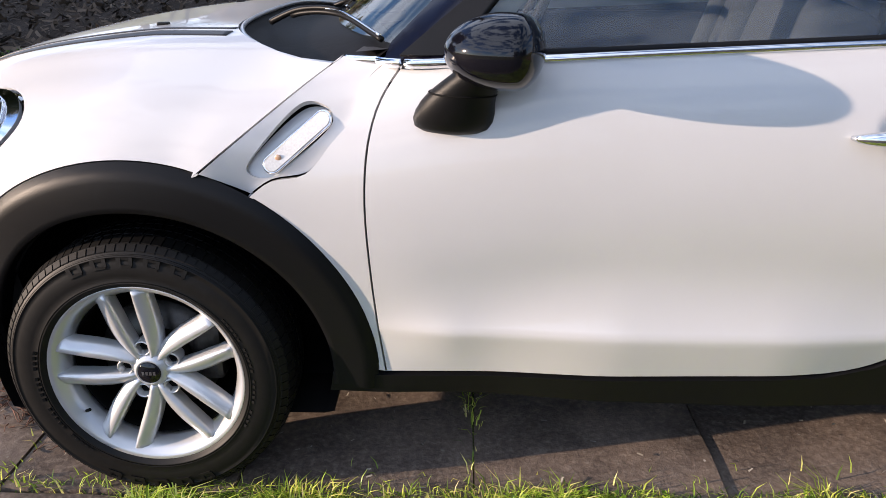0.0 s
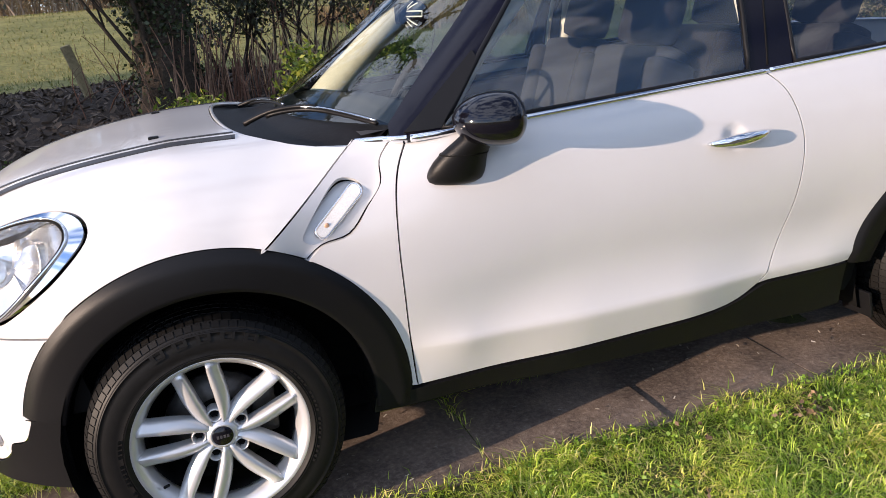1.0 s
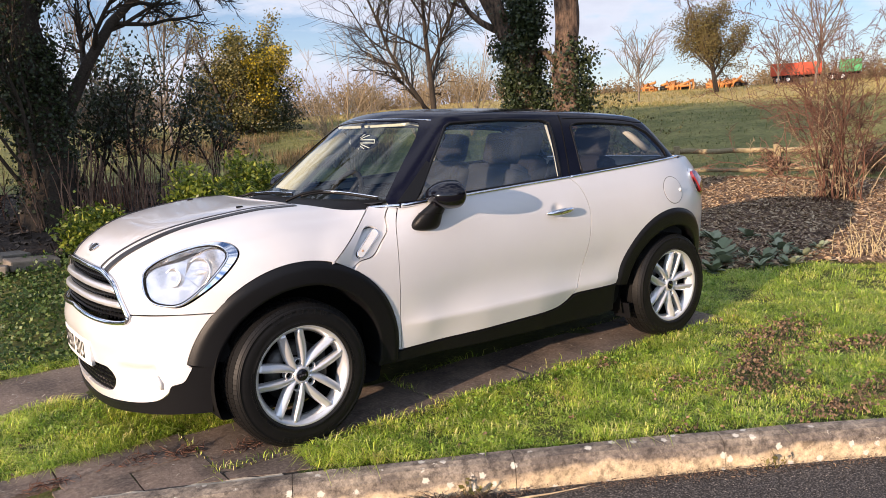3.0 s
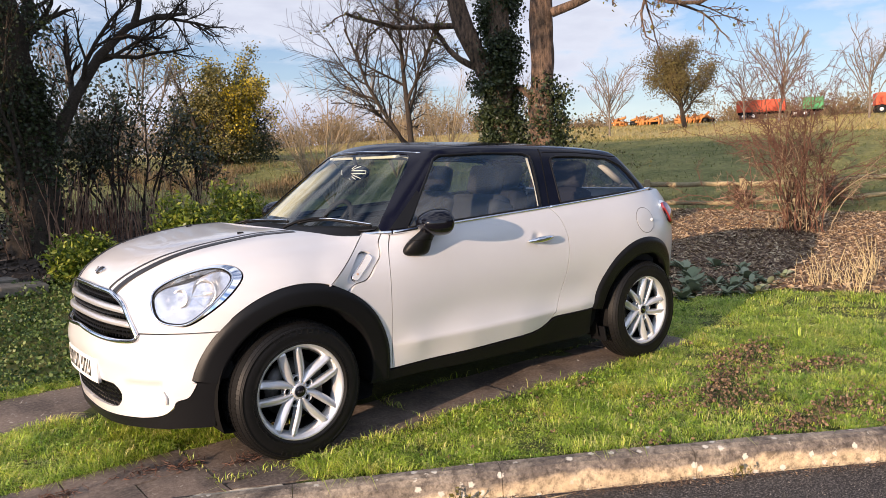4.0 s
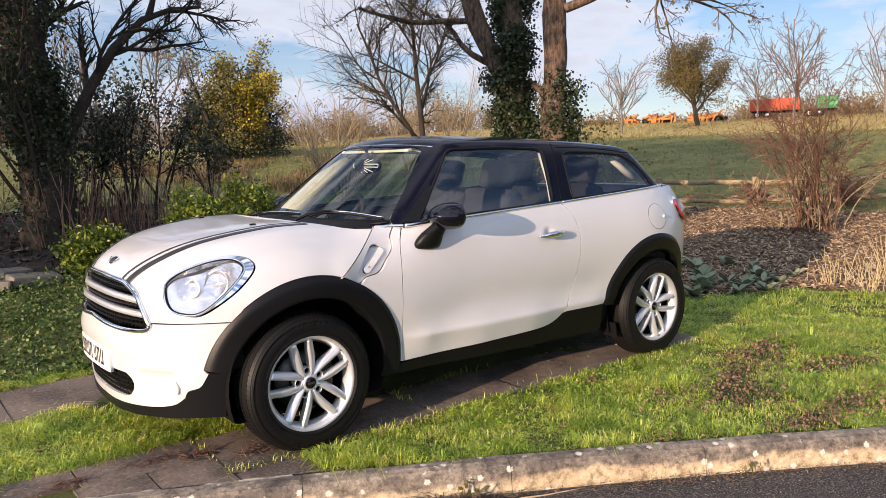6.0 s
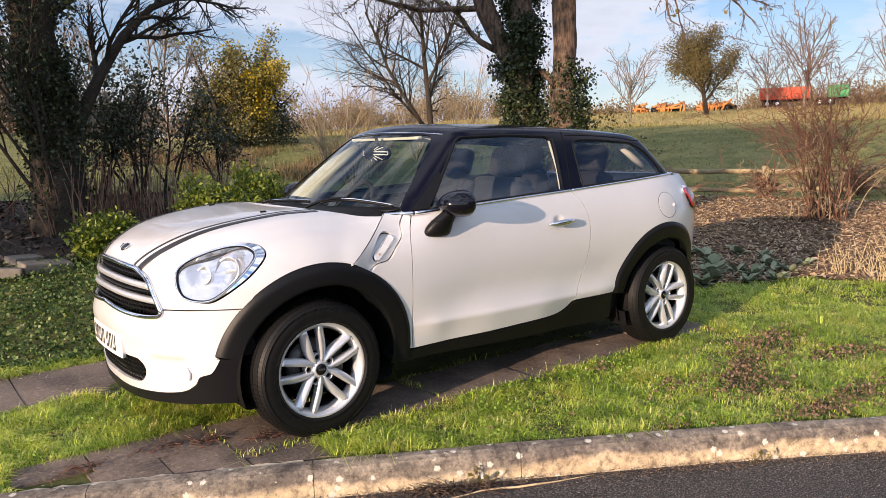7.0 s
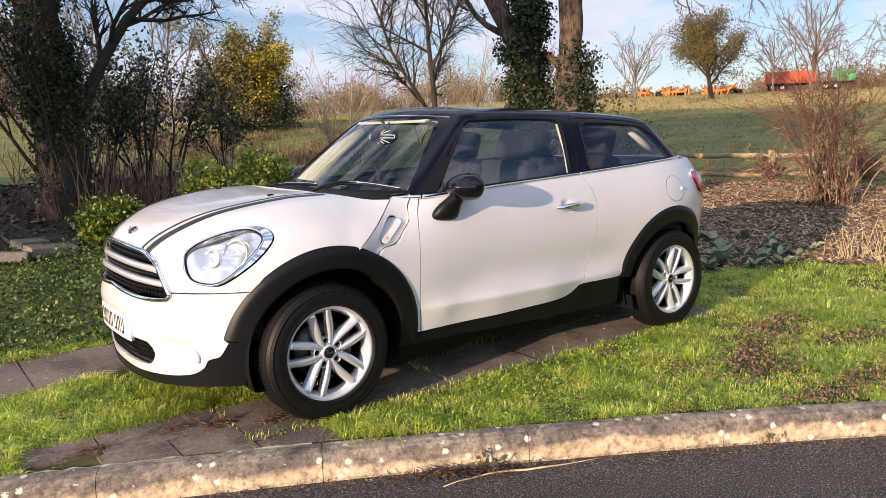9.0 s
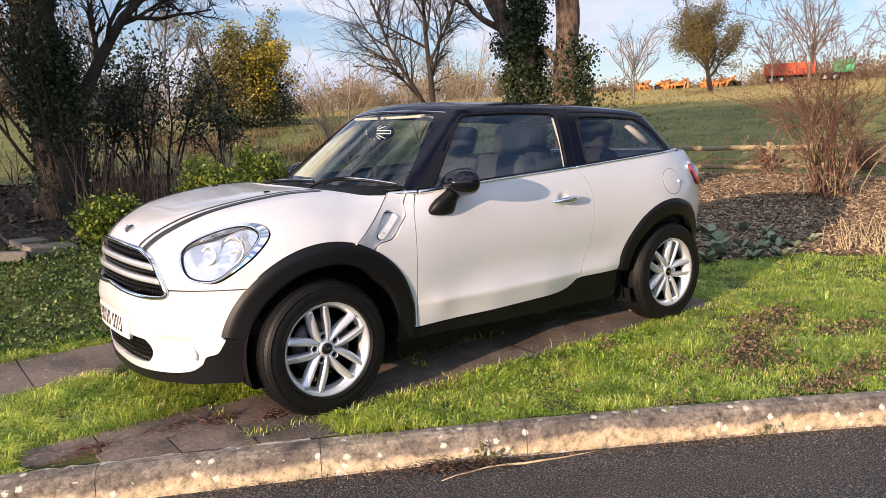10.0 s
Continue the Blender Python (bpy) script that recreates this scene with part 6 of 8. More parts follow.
# dark-leaved shrubs behind the bed
for k, (x, y, h) in enumerate(((1.25, 6.75, 1.95), (1.85, 7.0, 1.65), (2.6, 7.3, 1.15), (0.55, 6.6, 1.35), (-2.3, 6.3, 2.0), (0.95, 7.0, 1.75), (1.60, 7.5, 1.85))):
    rng = np.random.default_rng(30 + k)
    b = (x, y, gz1(x, y))
    limbs, tips = [], []
    for q in range(4):
        grow(rng, limb(rng, (x + rng.normal(0, 0.08), y + rng.normal(0, 0.08), b[2]), (rng.normal(0, 0.25), rng.normal(0, 0.25), 1), h * rng.uniform(0.7, 1.0), 0.022, 0.006, 0.10, 0.03, 8), 2, 6, 0.8, 0.36, 0.15, 0.05, 0.3, limbs, tips)
    ends = np.array([p for p, _ in tips])
    v, f = leaves_at(rng, ends, 1050, 0.075, 0.034, 0.3, 1.8)
    tree("shrub", "thin shrub with dark glossy leaves", "shrub", b, limbs, tips, BARK_DARK, (v, f, DARK_LEAF), "dark shrubs")

# bright laurels
for k, (x, y, w, h, n) in enumerate(((0.06, 3.75, 0.32, 0.31, 1300), (1.22, 3.72, 0.42, 0.52, 2300), (1.92, 4.1, 0.40, 0.56, 1500))):
    rng = np.random.default_rng(50 + k)
    b = (x, y, gz1(x, y))
    limbs, tips = [], []
    for q in range(12):
        a, lean = rng.uniform(0, 6.28), rng.uniform(0.1, 0.9)
        grow(rng, limb(rng, b, (lean * math.cos(a) * w / h, lean * math.sin(a) * w / h, 1), h * rng.uniform(0.8, 1.2), 0.010, 0.004, 0.08, 0.02, 6), 1, 5, 0.7, 0.45, 0.12, 0.05, 0.3, limbs, tips)
    ends = np.array([p for p, _ in tips])
    v, f = leaves_at(rng, ends, int(2.6 * n), 0.07, 0.027, 0.1, 2.1)
    tree("laurel", "low laurel bush with bright green glossy leaves", "bush", b, limbs, tips, BARK_GREY, (v, f, LAUREL), "laurels")

# standing dead stems
rng = np.random.default_rng(70)
for k in range(7):
    x, y = 0.35 + 0.36 * k + rng.normal(0, 0.05), 5.25 + 0.12 * k + rng.normal(0, 0.12)
    b = (x, y, gz1(x, y))
    limbs = []
    for q in range(18):
        s = (x + rng.normal(0, 0.17), y + rng.normal(0, 0.15), b[2] - 0.02)
        limbs.append(limb(rng, s, (rng.normal(0, 0.07), rng.normal(0, 0.07), 1), rng.uniform(0.25, 0.65), 0.008, 0.005, 0.03, 0.0, 5))
    stems = tree("dead_stems", "clump of dry brown upright stems", "plant", b, limbs, [], TWIG_RED if k < 2 else TWIG_TAN, None, "dead stems", 4)
    for c in stems.children:
        tagged(c, kind="stuff")

# tangled reddish stems between the tree and the shrubs
rng = np.random.default_rng(76)
for k, (x, y) in enumerate(((0.55, 5.6), (1.15, 5.9), (1.75, 6.1), (-0.55, 5.5), (2.4, 6.5))):
    b = (x, y, gz1(x, y))
    limbs = []
    for q in range(8):
        grow(rng, limb(rng, (x + rng.normal(0, 0.22), y + rng.normal(0, 0.2), b[2] - 0.02), (rng.normal(0, 0.28), rng.normal(0, 0.28), 1), rng.uniform(0.4, 1.1), 0.007, 0.003, 0.12, -0.01, 8), 1, 4, 0.7, 0.35, 0.15, -0.02, 0.3, limbs, [], 0.0025)
    for c in tree("bramble", "thin tangle of bare reddish brown stems", "bush", b, limbs, [], TWIG_RED, None, "brambles").children:
        tagged(c, kind="stuff")

# yellowing tree in the meadow
rng = np.random.default_rng(80)
b = (9.15, 21.4, gz1(9.15, 21.4))
limbs, tips = [], []
for q in range(9):
    a = q * 0.72
    grow(rng, limb(rng, (b[0] - 0.5 * (q % 2), b[1], b[2]), (0.70 * math.cos(a), 0.55 * math.sin(a), 1), rng.uniform(1.9, 3.7), 0.10, 0.02, 0.14, 0.05, 8), 2, 9, 0.9, 0.44, 0.18, 0.0, 0.04, limbs, tips, 0.006)
ends = np.array([p for p, _ in tips])
clump = ends[rng.integers(0, len(ends), 120)]
near = np.linalg.norm(ends[:, None] - clump[None], axis=2).min(1) < 0.42
rel = ends - np.array(b)
gold = near & (((rel[:, 2] < 2.7) & (rel[:, 2] > 1.0) & (rel[:, 0] > -0.6) & (rel[:, 1] < 0.4)) | ((rel[:, 2] > 3.2) & (abs(rel[:, 0] - 0.2) < 0.7)))
root = tree("tree", "bushy meadow tree with olive and yellow leaves", "tree", b, limbs, tips, BARK_DARK, (*leaves_at(rng, ends[near], 30000, 0.15, 0.060, 0.0, 1.3), OLIVE_LEAF))
v, f = leaves_at(rng, ends[gold], 9500, 0.15, 0.062, 0.0, 1.3)
fast_mesh("yellow_foliage", v - np.array(b), f, YELLOW_LEAF, root, "yellow leaves")
foot = np.stack([rng.normal(0.45, 0.75, 160), rng.normal(0, 0.6, 160), rng.uniform(0.1, 1.3, 160)], -1)
v, f = leaves_at(rng, foot, 9000, 0.16, 0.055, 0.0, 1.4)
fast_mesh("under_growth", v, f, DARK_LEAF, root, "dark undergrowth round the foot")

# bare tree behind the car
rng = np.random.default_rng(91)
b = (8.9, 10.4, gz1(8.9, 10.4))
limbs, tips = grow(rng, limb(rng, b, (0.02, 0.0, 1), 5.2, 0.085, 0.02, 0.04, 0.08, 12), 3, 15, 0.85, 0.50, 0.12, 0.05, 0.16, None, None, 0.0035)
tree("tree", "bare winter tree with many fine twigs", "tree", b, limbs, tips, BARK_DARK)
for k, (x, y, h) in enumerate(((6.3, 9.6, 2.6), (10.6, 13.5, 3.0), (12.8, 14.0, 2.8), (7.4, 12.5, 2.6))):
    rng = np.random.default_rng(95 + k)
    b = (x, y, gz1(x, y))
    limbs, tips = [], []
    for q in range(10):
        a = rng.uniform(0, 6.28)
        grow(rng, limb(rng, b, (0.45 * math.cos(a), 0.45 * math.sin(a), 1), h * rng.uniform(0.6, 1.0), 0.022, 0.006, 0.08, 0.02, 8), 2, 5, 0.6, 0.45, 0.12, 0.03, 0.25, limbs, tips, 0.004)
    tree("thicket", "bare tan thicket of thin upright branches", "bush", b, limbs, tips, TWIG_TAN, None, "thickets")

# twin trunks: one under ivy, one bare and reddish
rng = np.random.default_rng(101)
b = (5.42, 3.25, gz1(5.42, 3.25))
bare = (np.array([(5.50, 2.80, b[2] - 0.1), (5.44, 2.82, b[2] + 0.5), (5.43, 2.84, 1.6), (5.43, 2.83, 2.5), (5.44, 2.82, 3.4), (5.50, 2.8, 4.6)]), np.array([0.26, 0.19, 0.150, 0.142, 0.138, 0.12]))
ivied = (np.array([(5.30, 3.45, b[2] - 0.1), (5.34, 3.44, 1.3), (5.36, 3.46, 1.7), (5.24, 3.58, 2.39), (5.09, 3.70, 2.76), (4.90, 3.87, 3.5), (4.6, 4.1, 4.6)]), np.array([0.24, 0.17, 0.15, 0.135, 0.125, 0.115, 0.10]))
mid = (np.array([(5.28, 3.42, 1.4), (5.27, 3.42, 1.9), (5.28, 3.40, 2.6), (5.27, 3.41, 3.45), (5.3, 3.4, 4.6)]), np.array([0.15, 0.14, 0.14, 0.13, 0.10]))
limbs, tips = [], []
for line, radii in (bare, ivied, mid):
    t = np.linspace(0, len(line) - 1, 34)
    fine = np.stack([np.interp(t, np.arange(len(line)), line[:, i]) for i in range(3)], -1)
    fine[:, :2] += 0.012 * np.stack([np.sin(t * 4.1), np.cos(t * 5.3 + 1)], -1)
    limbs.append((fine, np.interp(t, np.arange(len(line)), radii) * (1 + 0.05 * np.sin(t * 6.0))))
for s, w, ln, r in (((5.42, 2.62, 3.10), (0.62, -0.75, 0.16), 1.5, 0.060), ((5.44, 2.7, 3.6), (0.35, -0.92, 0.12), 3.0, 0.06), ((5.15, 3.66, 2.55), (-0.75, 0.45, 0.20), 1.0, 0.05), ((5.40, 2.95, 2.1), (-0.2, 0.75, 0.65), 0.7, 0.05), ((5.0, 3.78, 3.15), (-0.85, 0.35, 0.05), 1.6, 0.045), ((5.6, 2.3, 3.7), (0.1, -0.9, -0.15), 2.2, 0.035)):
    grow(rng, limb(rng, s, w, ln, r, 0.02, 0.19, 0.01, 11), 3, 6, 0.85, 0.40, 0.20, -0.06, 0.25, limbs, tips, 0.0035)
iv = np.vstack([mid[0][k] * (1 - t) + mid[0][k + 1] * t for k in range(4) for t in np.linspace(0, 1, 20)] + [ivied[0][k] * (1 - t) + ivied[0][k + 1] * t for k in range(3) for t in np.linspace(0, 1, 12)])
ring = rng.uniform(0, 6.28, len(iv))
iv = iv + np.stack([0.17 * np.cos(ring), 0.17 * np.sin(ring), 0 * ring], -1)
low = np.array([(5.50 + 0.16 * math.cos(q * 2.4), 2.80 + 0.16 * math.sin(q * 2.4), z) for q, z in enumerate(np.linspace(b[2], 2.25, 34))])
iv = np.vstack([iv, low])
root = tree("tree", "twin-trunked tree, one trunk under ivy and one bare", "tree", b, limbs, tips, BARK_RED, (*leaves_at(rng, iv, 44000, 0.075, 0.036, 0.5, 1.1), IVY))
v, f = leaves_at(rng, np.array([p for p, _ in tips]), 420, 0.05, 0.03, 0.3, 1.6)
fast_mesh("bud_leaves", v - np.array(b), f, OLIVE_LEAF, root)

# reddish twiggy shrub by the fence
rng = np.random.default_rng(120)
b = (8.95, 1.35, gz1(8.95, 1.35))
limbs, tips, old, old_tips = [], [], [], []
for q in range(66):
    a, lean = rng.uniform(0, 6.28), abs(rng.normal(0, 0.40))
    dead = q % 3 == 0
    first = limb(rng, (b[0] + rng.normal(0, 0.19), b[1] + rng.normal(0, 0.19), b[2] - 0.02), (lean * math.cos(a), lean * math.sin(a), 1), rng.uniform(0.5, 1.9) if dead else rng.uniform(1.3, 3.25), 0.011, 0.003, 0.16, -0.03 if lean > 0.5 else 0.02, 10)
    grow(rng, first, 2, 6 if dead else 8, 0.75, 0.28, 0.24, -0.01, 0.35, old if dead else limbs, old_tips if dead else tips, 0.0034)
shrub = tree("shrub", "bare reddish shrub with arching twigs", "shrub", b, limbs, tips, TWIG_RED)
v, f = limbs_mesh(old)
tagged(fast_mesh("old_growth", v - np.array(b), f, TWIG_TAN, shrub, "pale dead stems", True), kind="stuff")


# low yellowish shrub beyond the twin trunks
for k, (x, y) in enumerate(((7.5, 4.9), (8.1, 4.5))):
    rng = np.random.default_rng(140 + k)
    b = (x, y, gz1(x, y))
    limbs, tips = [], []
    for q in range(14):
        a, lean = rng.uniform(0, 6.28), rng.uniform(0.1, 0.9)
        grow(rng, limb(rng, b, (lean * math.cos(a), lean * math.sin(a), 1), rng.uniform(0.8, 1.7), 0.011, 0.004, 0.1, 0.01, 7), 1, 6, 0.8, 0.4, 0.15, 0.0, 0.3, limbs, tips, 0.003)
    tree("shrub", "low yellowish shrub with small leaves", "shrub", b, limbs, tips, TWIG_TAN, (*leaves_at(rng, np.array([p for p, _ in tips]), 900, 0.06, 0.035, 0, 1.5), OLIVE_LEAF), "yellowish shrubs")


# far trees
def far_tree(seed, x, y, h, label, bark, leaf=None, n=0, spread=0.8, depth=3, kids=7, stem=0.03, size=0.3):
    rng = np.random.default_rng(seed)
    b = (x, y, gz1(x, y) - 0.1)
    limbs, tips = [], []
    lean = rng.normal(0, 0.06, 2)
    bole = limb(rng, b, (lean[0], lean[1], 1), h * 0.5, h * stem, h * stem * 0.5, 0.05, 0.03, 7)
    limbs.append(bole)
    for q in range(kids):
        at = bole[0][min(6, 2 + q * 5 // kids)]
        turn = q * 2.4 + rng.uniform(0, 0.6)
        out = spread * rng.uniform(0.35, 1.0)
        way = (out * math.cos(turn), out * math.sin(turn), 1.0)
        grow(rng, limb(rng, at, way, h * rng.uniform(0.42, 0.66), h * stem * 0.42, h * 0.005, 0.12, 0.02, 8), depth - 1, 6, 0.62, 0.42, 0.16, 0.02, 0.25, limbs, tips, h * 0.0022)
    ends = np.array([p for p, _ in tips])
    return tree("tree", label, "tree", b, limbs, tips, bark, (*leaves_at(rng, ends, n, h * 0.05, size, 0, 1.3), leaf) if leaf else None, "far trees")


far_tree(200, 33.0, 24.6, 4.2, "leafless pale meadow tree", BARK_GREY, None, 0, 0.9, 3, 16, 0.016)
far_tree(231, 43.7, 27.0, 5.6, "meadow tree with brown clinging leaves", BARK_DARK, BROWN_LEAF, 24000, 1.35, 3, 14, 0.030, 0.075)
far_tree(202, 46.0, 21.7, 6.6, "tall bare birch with a ball of mistletoe", BARK_GREY, None, 0, 0.6, 3, 12, 0.014)
far_tree(203, 48.6, 25.6, 4.6, "leafless pale meadow tree", BARK_GREY, None, 0, 0.7, 3, 10, 0.015)
far_tree(204, 49.0, 17.5, 5.4, "bare tree with tan twigs", BARK_GREY, None, 0, 0.8, 3, 11, 0.016)
far_tree(205, 7.0, 34.0, 5.5, "leafless pale meadow tree", BARK_GREY, None, 0, 0.7, 3, 10, 0.015)
far_tree(206, 1.0, 24.0, 5.0, "leafless pale meadow tree", BARK_GREY, None, 0, 0.7, 3, 8, 0.02)
far_tree(207, -7.0, 33.0, 6.5, "dark spreading hedgerow tree", BARK_DARK, OLIVE_LEAF, 2500, 0.9, 3, 7, 0.03, 0.3)
far_tree(208, -13.0, 30.0, 6.5, "dark spreading hedgerow tree", BARK_DARK, OLIVE_LEAF, 2500, 0.9, 3, 7, 0.03, 0.3)
far_tree(209, 31.0, 29.0, 3.8, "leafless pale meadow tree", BARK_GREY, None, 0, 0.8, 3, 6, 0.02)
far_tree(210, 5.2, 17.5, 4.0, "slender leafless young tree", BARK_GREY, None, 0, 0.6, 3, 9, 0.012)

# bare trees across the road, which the windows mirror
far_tree(221, 10.5, -11.0, 7.5, "bare spreading tree across the road", BARK_DARK, None, 0, 0.9, 3, 9, 0.026)
far_tree(222, 15.0, -9.0, 8.0, "bare spreading tree across the road", BARK_DARK, None, 0, 0.9, 3, 9, 0.026)
far_tree(223, 5.0, -14.0, 7.0, "bare spreading tree across the road", BARK_DARK, None, 0, 0.9, 3, 9, 0.026)

# unseen evergreen belt across the road, added to darken what the windows mirror
rng = np.random.default_rng(330)
limbs, tips = [], []
for k in range(22):
    x, y = 3.0 + 0.75 * k + rng.normal(0, 0.3), -16.5 + 0.42 * k + rng.normal(0, 0.4)
    grow(rng, limb(rng, (x, y, gz1(x, y) - 0.1), (rng.normal(0, 0.1), rng.normal(0, 0.1), 1), rng.uniform(3.2, 5.4), 0.07, 0.02, 0.08, 0.03, 8), 2, 8, 0.8, 0.42, 0.12, 0.0, 0.05, limbs, tips, 0.008)
b = (11.0, -12.0, gz1(11.0, -12.0))
tree("hedge", "unseen dark hedge across the road, added for the windows to mirror", "hedge", b, limbs, tips, BARK_DARK, (*leaves_at(rng, np.array([p for p, _ in tips]), 30000, 0.28, 0.15, 0, 1.3), IVY))

# belt of bare trees and bushes at the end of the meadow
rng = np.random.default_rng(340)
limbs, tips = [], []
for k in range(120):
    a = math.radians(rng.uniform(74, 108))
    d = rng.uniform(41, 49)
    x, y = d * math.cos(a), d * math.sin(a)
    h = rng.uniform(2.6, 4.6) * (0.65 + 0.85 * float(smoothstep(1.40, 1.485, a)))
    for q in range(3):
        first = limb(rng, (x + rng.normal(0, 0.6), y + rng.normal(0, 0.6), gz1(x, y) - 0.1), (rng.normal(0, 0.2), rng.normal(0, 0.2), 1), h * rng.uniform(0.5, 1.0), 0.05, 0.015, 0.09, 0.01, 7)
        grow(rng, first, 2, 6, 0.6, 0.42, 0.12, 0.02, 0.15, limbs, tips, 0.010)
v, f = limbs_mesh(limbs)
belt = empty("tree_belt", "belt of bare brown bushes and trees beyond the meadow", "hedge")
belt["kind"] = "stuff"
# belt bark and leaf colours are lightened to stand in for distance haze
fast_mesh("belt_branches", v, f, mottled("belt_bark", 0.3, 3.0, [(0.35, (0.20, 0.155, 0.12)), (0.65, (0.34, 0.27, 0.21))], [(0.35, (0.18, 0.145, 0.115)), (0.65, (0.36, 0.285, 0.22))], 0.95, 0.5, 0.01), belt)
ends = np.array([p for p, _ in tips])
v, f = leaves_at(rng, ends - np.array([0, 0, 0.35]), 70000, 0.34, 0.11, 0, 1.3)
fast_mesh("belt_foliage", v, f, leafy("belt_leaf", [(0.16, 0.125, 0.09), (0.30, 0.225, 0.16), (0.23, 0.195, 0.12)], 0.8, 0.3), belt)

# hedgerow along the skyline: tangled twigs and dull leaves
rng = np.random.default_rng(300)
limbs, pts = [], []
for k in range(520):
    a = math.radians(rng.uniform(-12, 112))
    d = rng.uniform(86, 120)
    x, y = d * math.cos(a), d * math.sin(a)
    z = gz1(x, y)
    h = rng.uniform(0.7, 1.8) * (1 + 1.0 * float(smoothstep(0.75, 1.0, a))) * (1 + 0.5 * float(smoothstep(0.52, 0.35, a))) * (1 + 0.5 * math.sin(a * 23) * math.sin(a * 9))
    for q in range(4):
        first = limb(rng, (x + rng.normal(0, 1.4), y + rng.normal(0, 1.4), z - 0.2), (rng.normal(0, 0.25), rng.normal(0, 0.25), 1), h * rng.uniform(0.8, 1.5), 0.05, 0.02, 0.1, 0, 5)
        grow(rng, first, 1, 5, 0.6, 0.5, 0.1, 0.02, 0.25, limbs, pts, 0.016)
v, f = limbs_mesh(limbs)
hedge = empty("hedgerow", "far brown hedgerow along the skyline", "hedge")
hedge["kind"] = "stuff"
fast_mesh("hedge_branches", v, f, mottled("hedge_bark", 0.2, 3.0, [(0.35, (0.10, 0.068, 0.042)), (0.65, (0.20, 0.145, 0.085))], [(0.35, (0.09, 0.065, 0.042)), (0.65, (0.22, 0.16, 0.095))], 0.95, 0.5, 0.01), hedge)
v, f = leaves_at(rng, np.array([p for p, _ in pts]) - np.array([0, 0, 0.45]), 120000, 0.45, 0.19, 0, 1.2)
fast_mesh("hedge_foliage", v, f, leafy("hedge_leaf", [(0.11, 0.075, 0.040), (0.22, 0.15, 0.080), (0.16, 0.125, 0.060)], 0.8, 0.2), hedge)

# tall unseen hedge added beside the verge to shade the bed
rng = np.random.default_rng(310)
limbs, tips = [], []
for k in range(16):
    y = 1.3 + 0.45 * k
    grow(rng, limb(rng, (-12 + rng.normal(0, 0.3), y, gz1(-12, y)), (rng.normal(0, 0.1), rng.normal(0, 0.1), 1), rng.uniform(3.4, 4.4), 0.05, 0.02, 0.08, 0.03, 8), 2, 8, 0.8, 0.4, 0.12, 0.0, 0.05, limbs, tips, 0.006)
b = (-12.0, 5.0, gz1(-12, 5))
tree("hedge", "unseen tall evergreen hedge added to shade the bed", "hedge", b, limbs, tips, BARK_DARK, (*leaves_at(rng, np.array([p for p, _ in tips]), 34000, 0.2, 0.10, 0, 1.3), IVY))

# unseen tree added on the sunny side, its ivy crown shading part of the meadow
rng = np.random.default_rng(320)
b = (-6.0, 3.0, gz1(-6.0, 3.0))
limbs, tips = grow(rng, limb(rng, b, (0, 0.02, 1), 6.3, 0.22, 0.08, 0.04, 0.06, 10), 2, 9, 0.9, 0.42, 0.15, 0.03, 0.66)
mass = np.stack([rng.normal(-6.0, 0.7, 420), rng.uniform(0.4, 5.6, 420), rng.uniform(4.5, 6.6, 420)], -1)
tree("tree", "unseen tall tree with a dense crown added to shade the meadow", "tree", b, limbs, tips, BARK_DARK, (*leaves_at(rng, mass, 42000, 0.24, 0.090, 0.2, 1.2), IVY))

# ---- beds, grass, litter ----
def blades(rng, xy, lo, hi, width, lean=0.55):
    """Bent grass blades at given places."""
    n = len(xy)
    z = ground_z(xy[:, 0], xy[:, 1]) - 0.012
    h = rng.uniform(lo, hi, n)
    a = rng.uniform(0, 2 * np.pi, n)
    d = np.stack([np.cos(a), np.sin(a)], -1)
    s = np.stack([-d[:, 1], d[:, 0]], -1) * (width * rng.uniform(0.6, 1.2, n))[:, None]
    k = (lean * rng.uniform(0.2, 1.4, n))[:, None]
    p0, p1, p2 = xy, xy + d * (h[:, None] * k * 0.35), xy + d * (h[:, None] * k)
    z1, z2 = z + h * 0.62, z + h * (1.0 - 0.25 * k[:, 0])
    V = np.stack([np.c_[p0 - s, z], np.c_[p0 + s, z], np.c_[p1 + s * 0.8, z1], np.c_[p1 - s * 0.8, z1], np.c_[p2, z2]], 1)
    base = np.arange(n)[:, None] * 5
    F = np.vstack([base + np.array([0, 1, 2]), base + np.array([0, 2, 3]), base + np.array([3, 2, 4])])
    return V.reshape(-1, 3), F


def scatter(rng, n, x0, x1, y0, y1, keep):
    p = np.stack([rng.uniform(x0, x1, n), rng.uniform(y0, y1, n)], -1)
    return p[keep(p[:, 0], p[:, 1])]


def patchy(x, y, s=1.0):
    """A smooth uneven field about zero."""
    return np.sin(x * 2.1 * s + 1.3) * np.cos(y * 2.7 * s - 0.6) + 0.6 * np.sin(x * 5.3 * s - y * 3.9 * s) + 0.4 * np.cos(x * 9.7 * s + y * 8.1 * s)


def on_slab(x, y):
    near = (y > -0.85) & (y < -0.35) & (x > -0.42) & (x < 3.17)
    near |= (y > -0.95) & (y < -0.31) & (x > -1.3) & (x <= -0.42)
    near |= (y > -1.2) & (y < -0.8) & (x > -0.42) & (x < -0.10)
    return near | ((y > 0.59) & (y < 1.26) & (x > -2.9) & (x < 3.1))


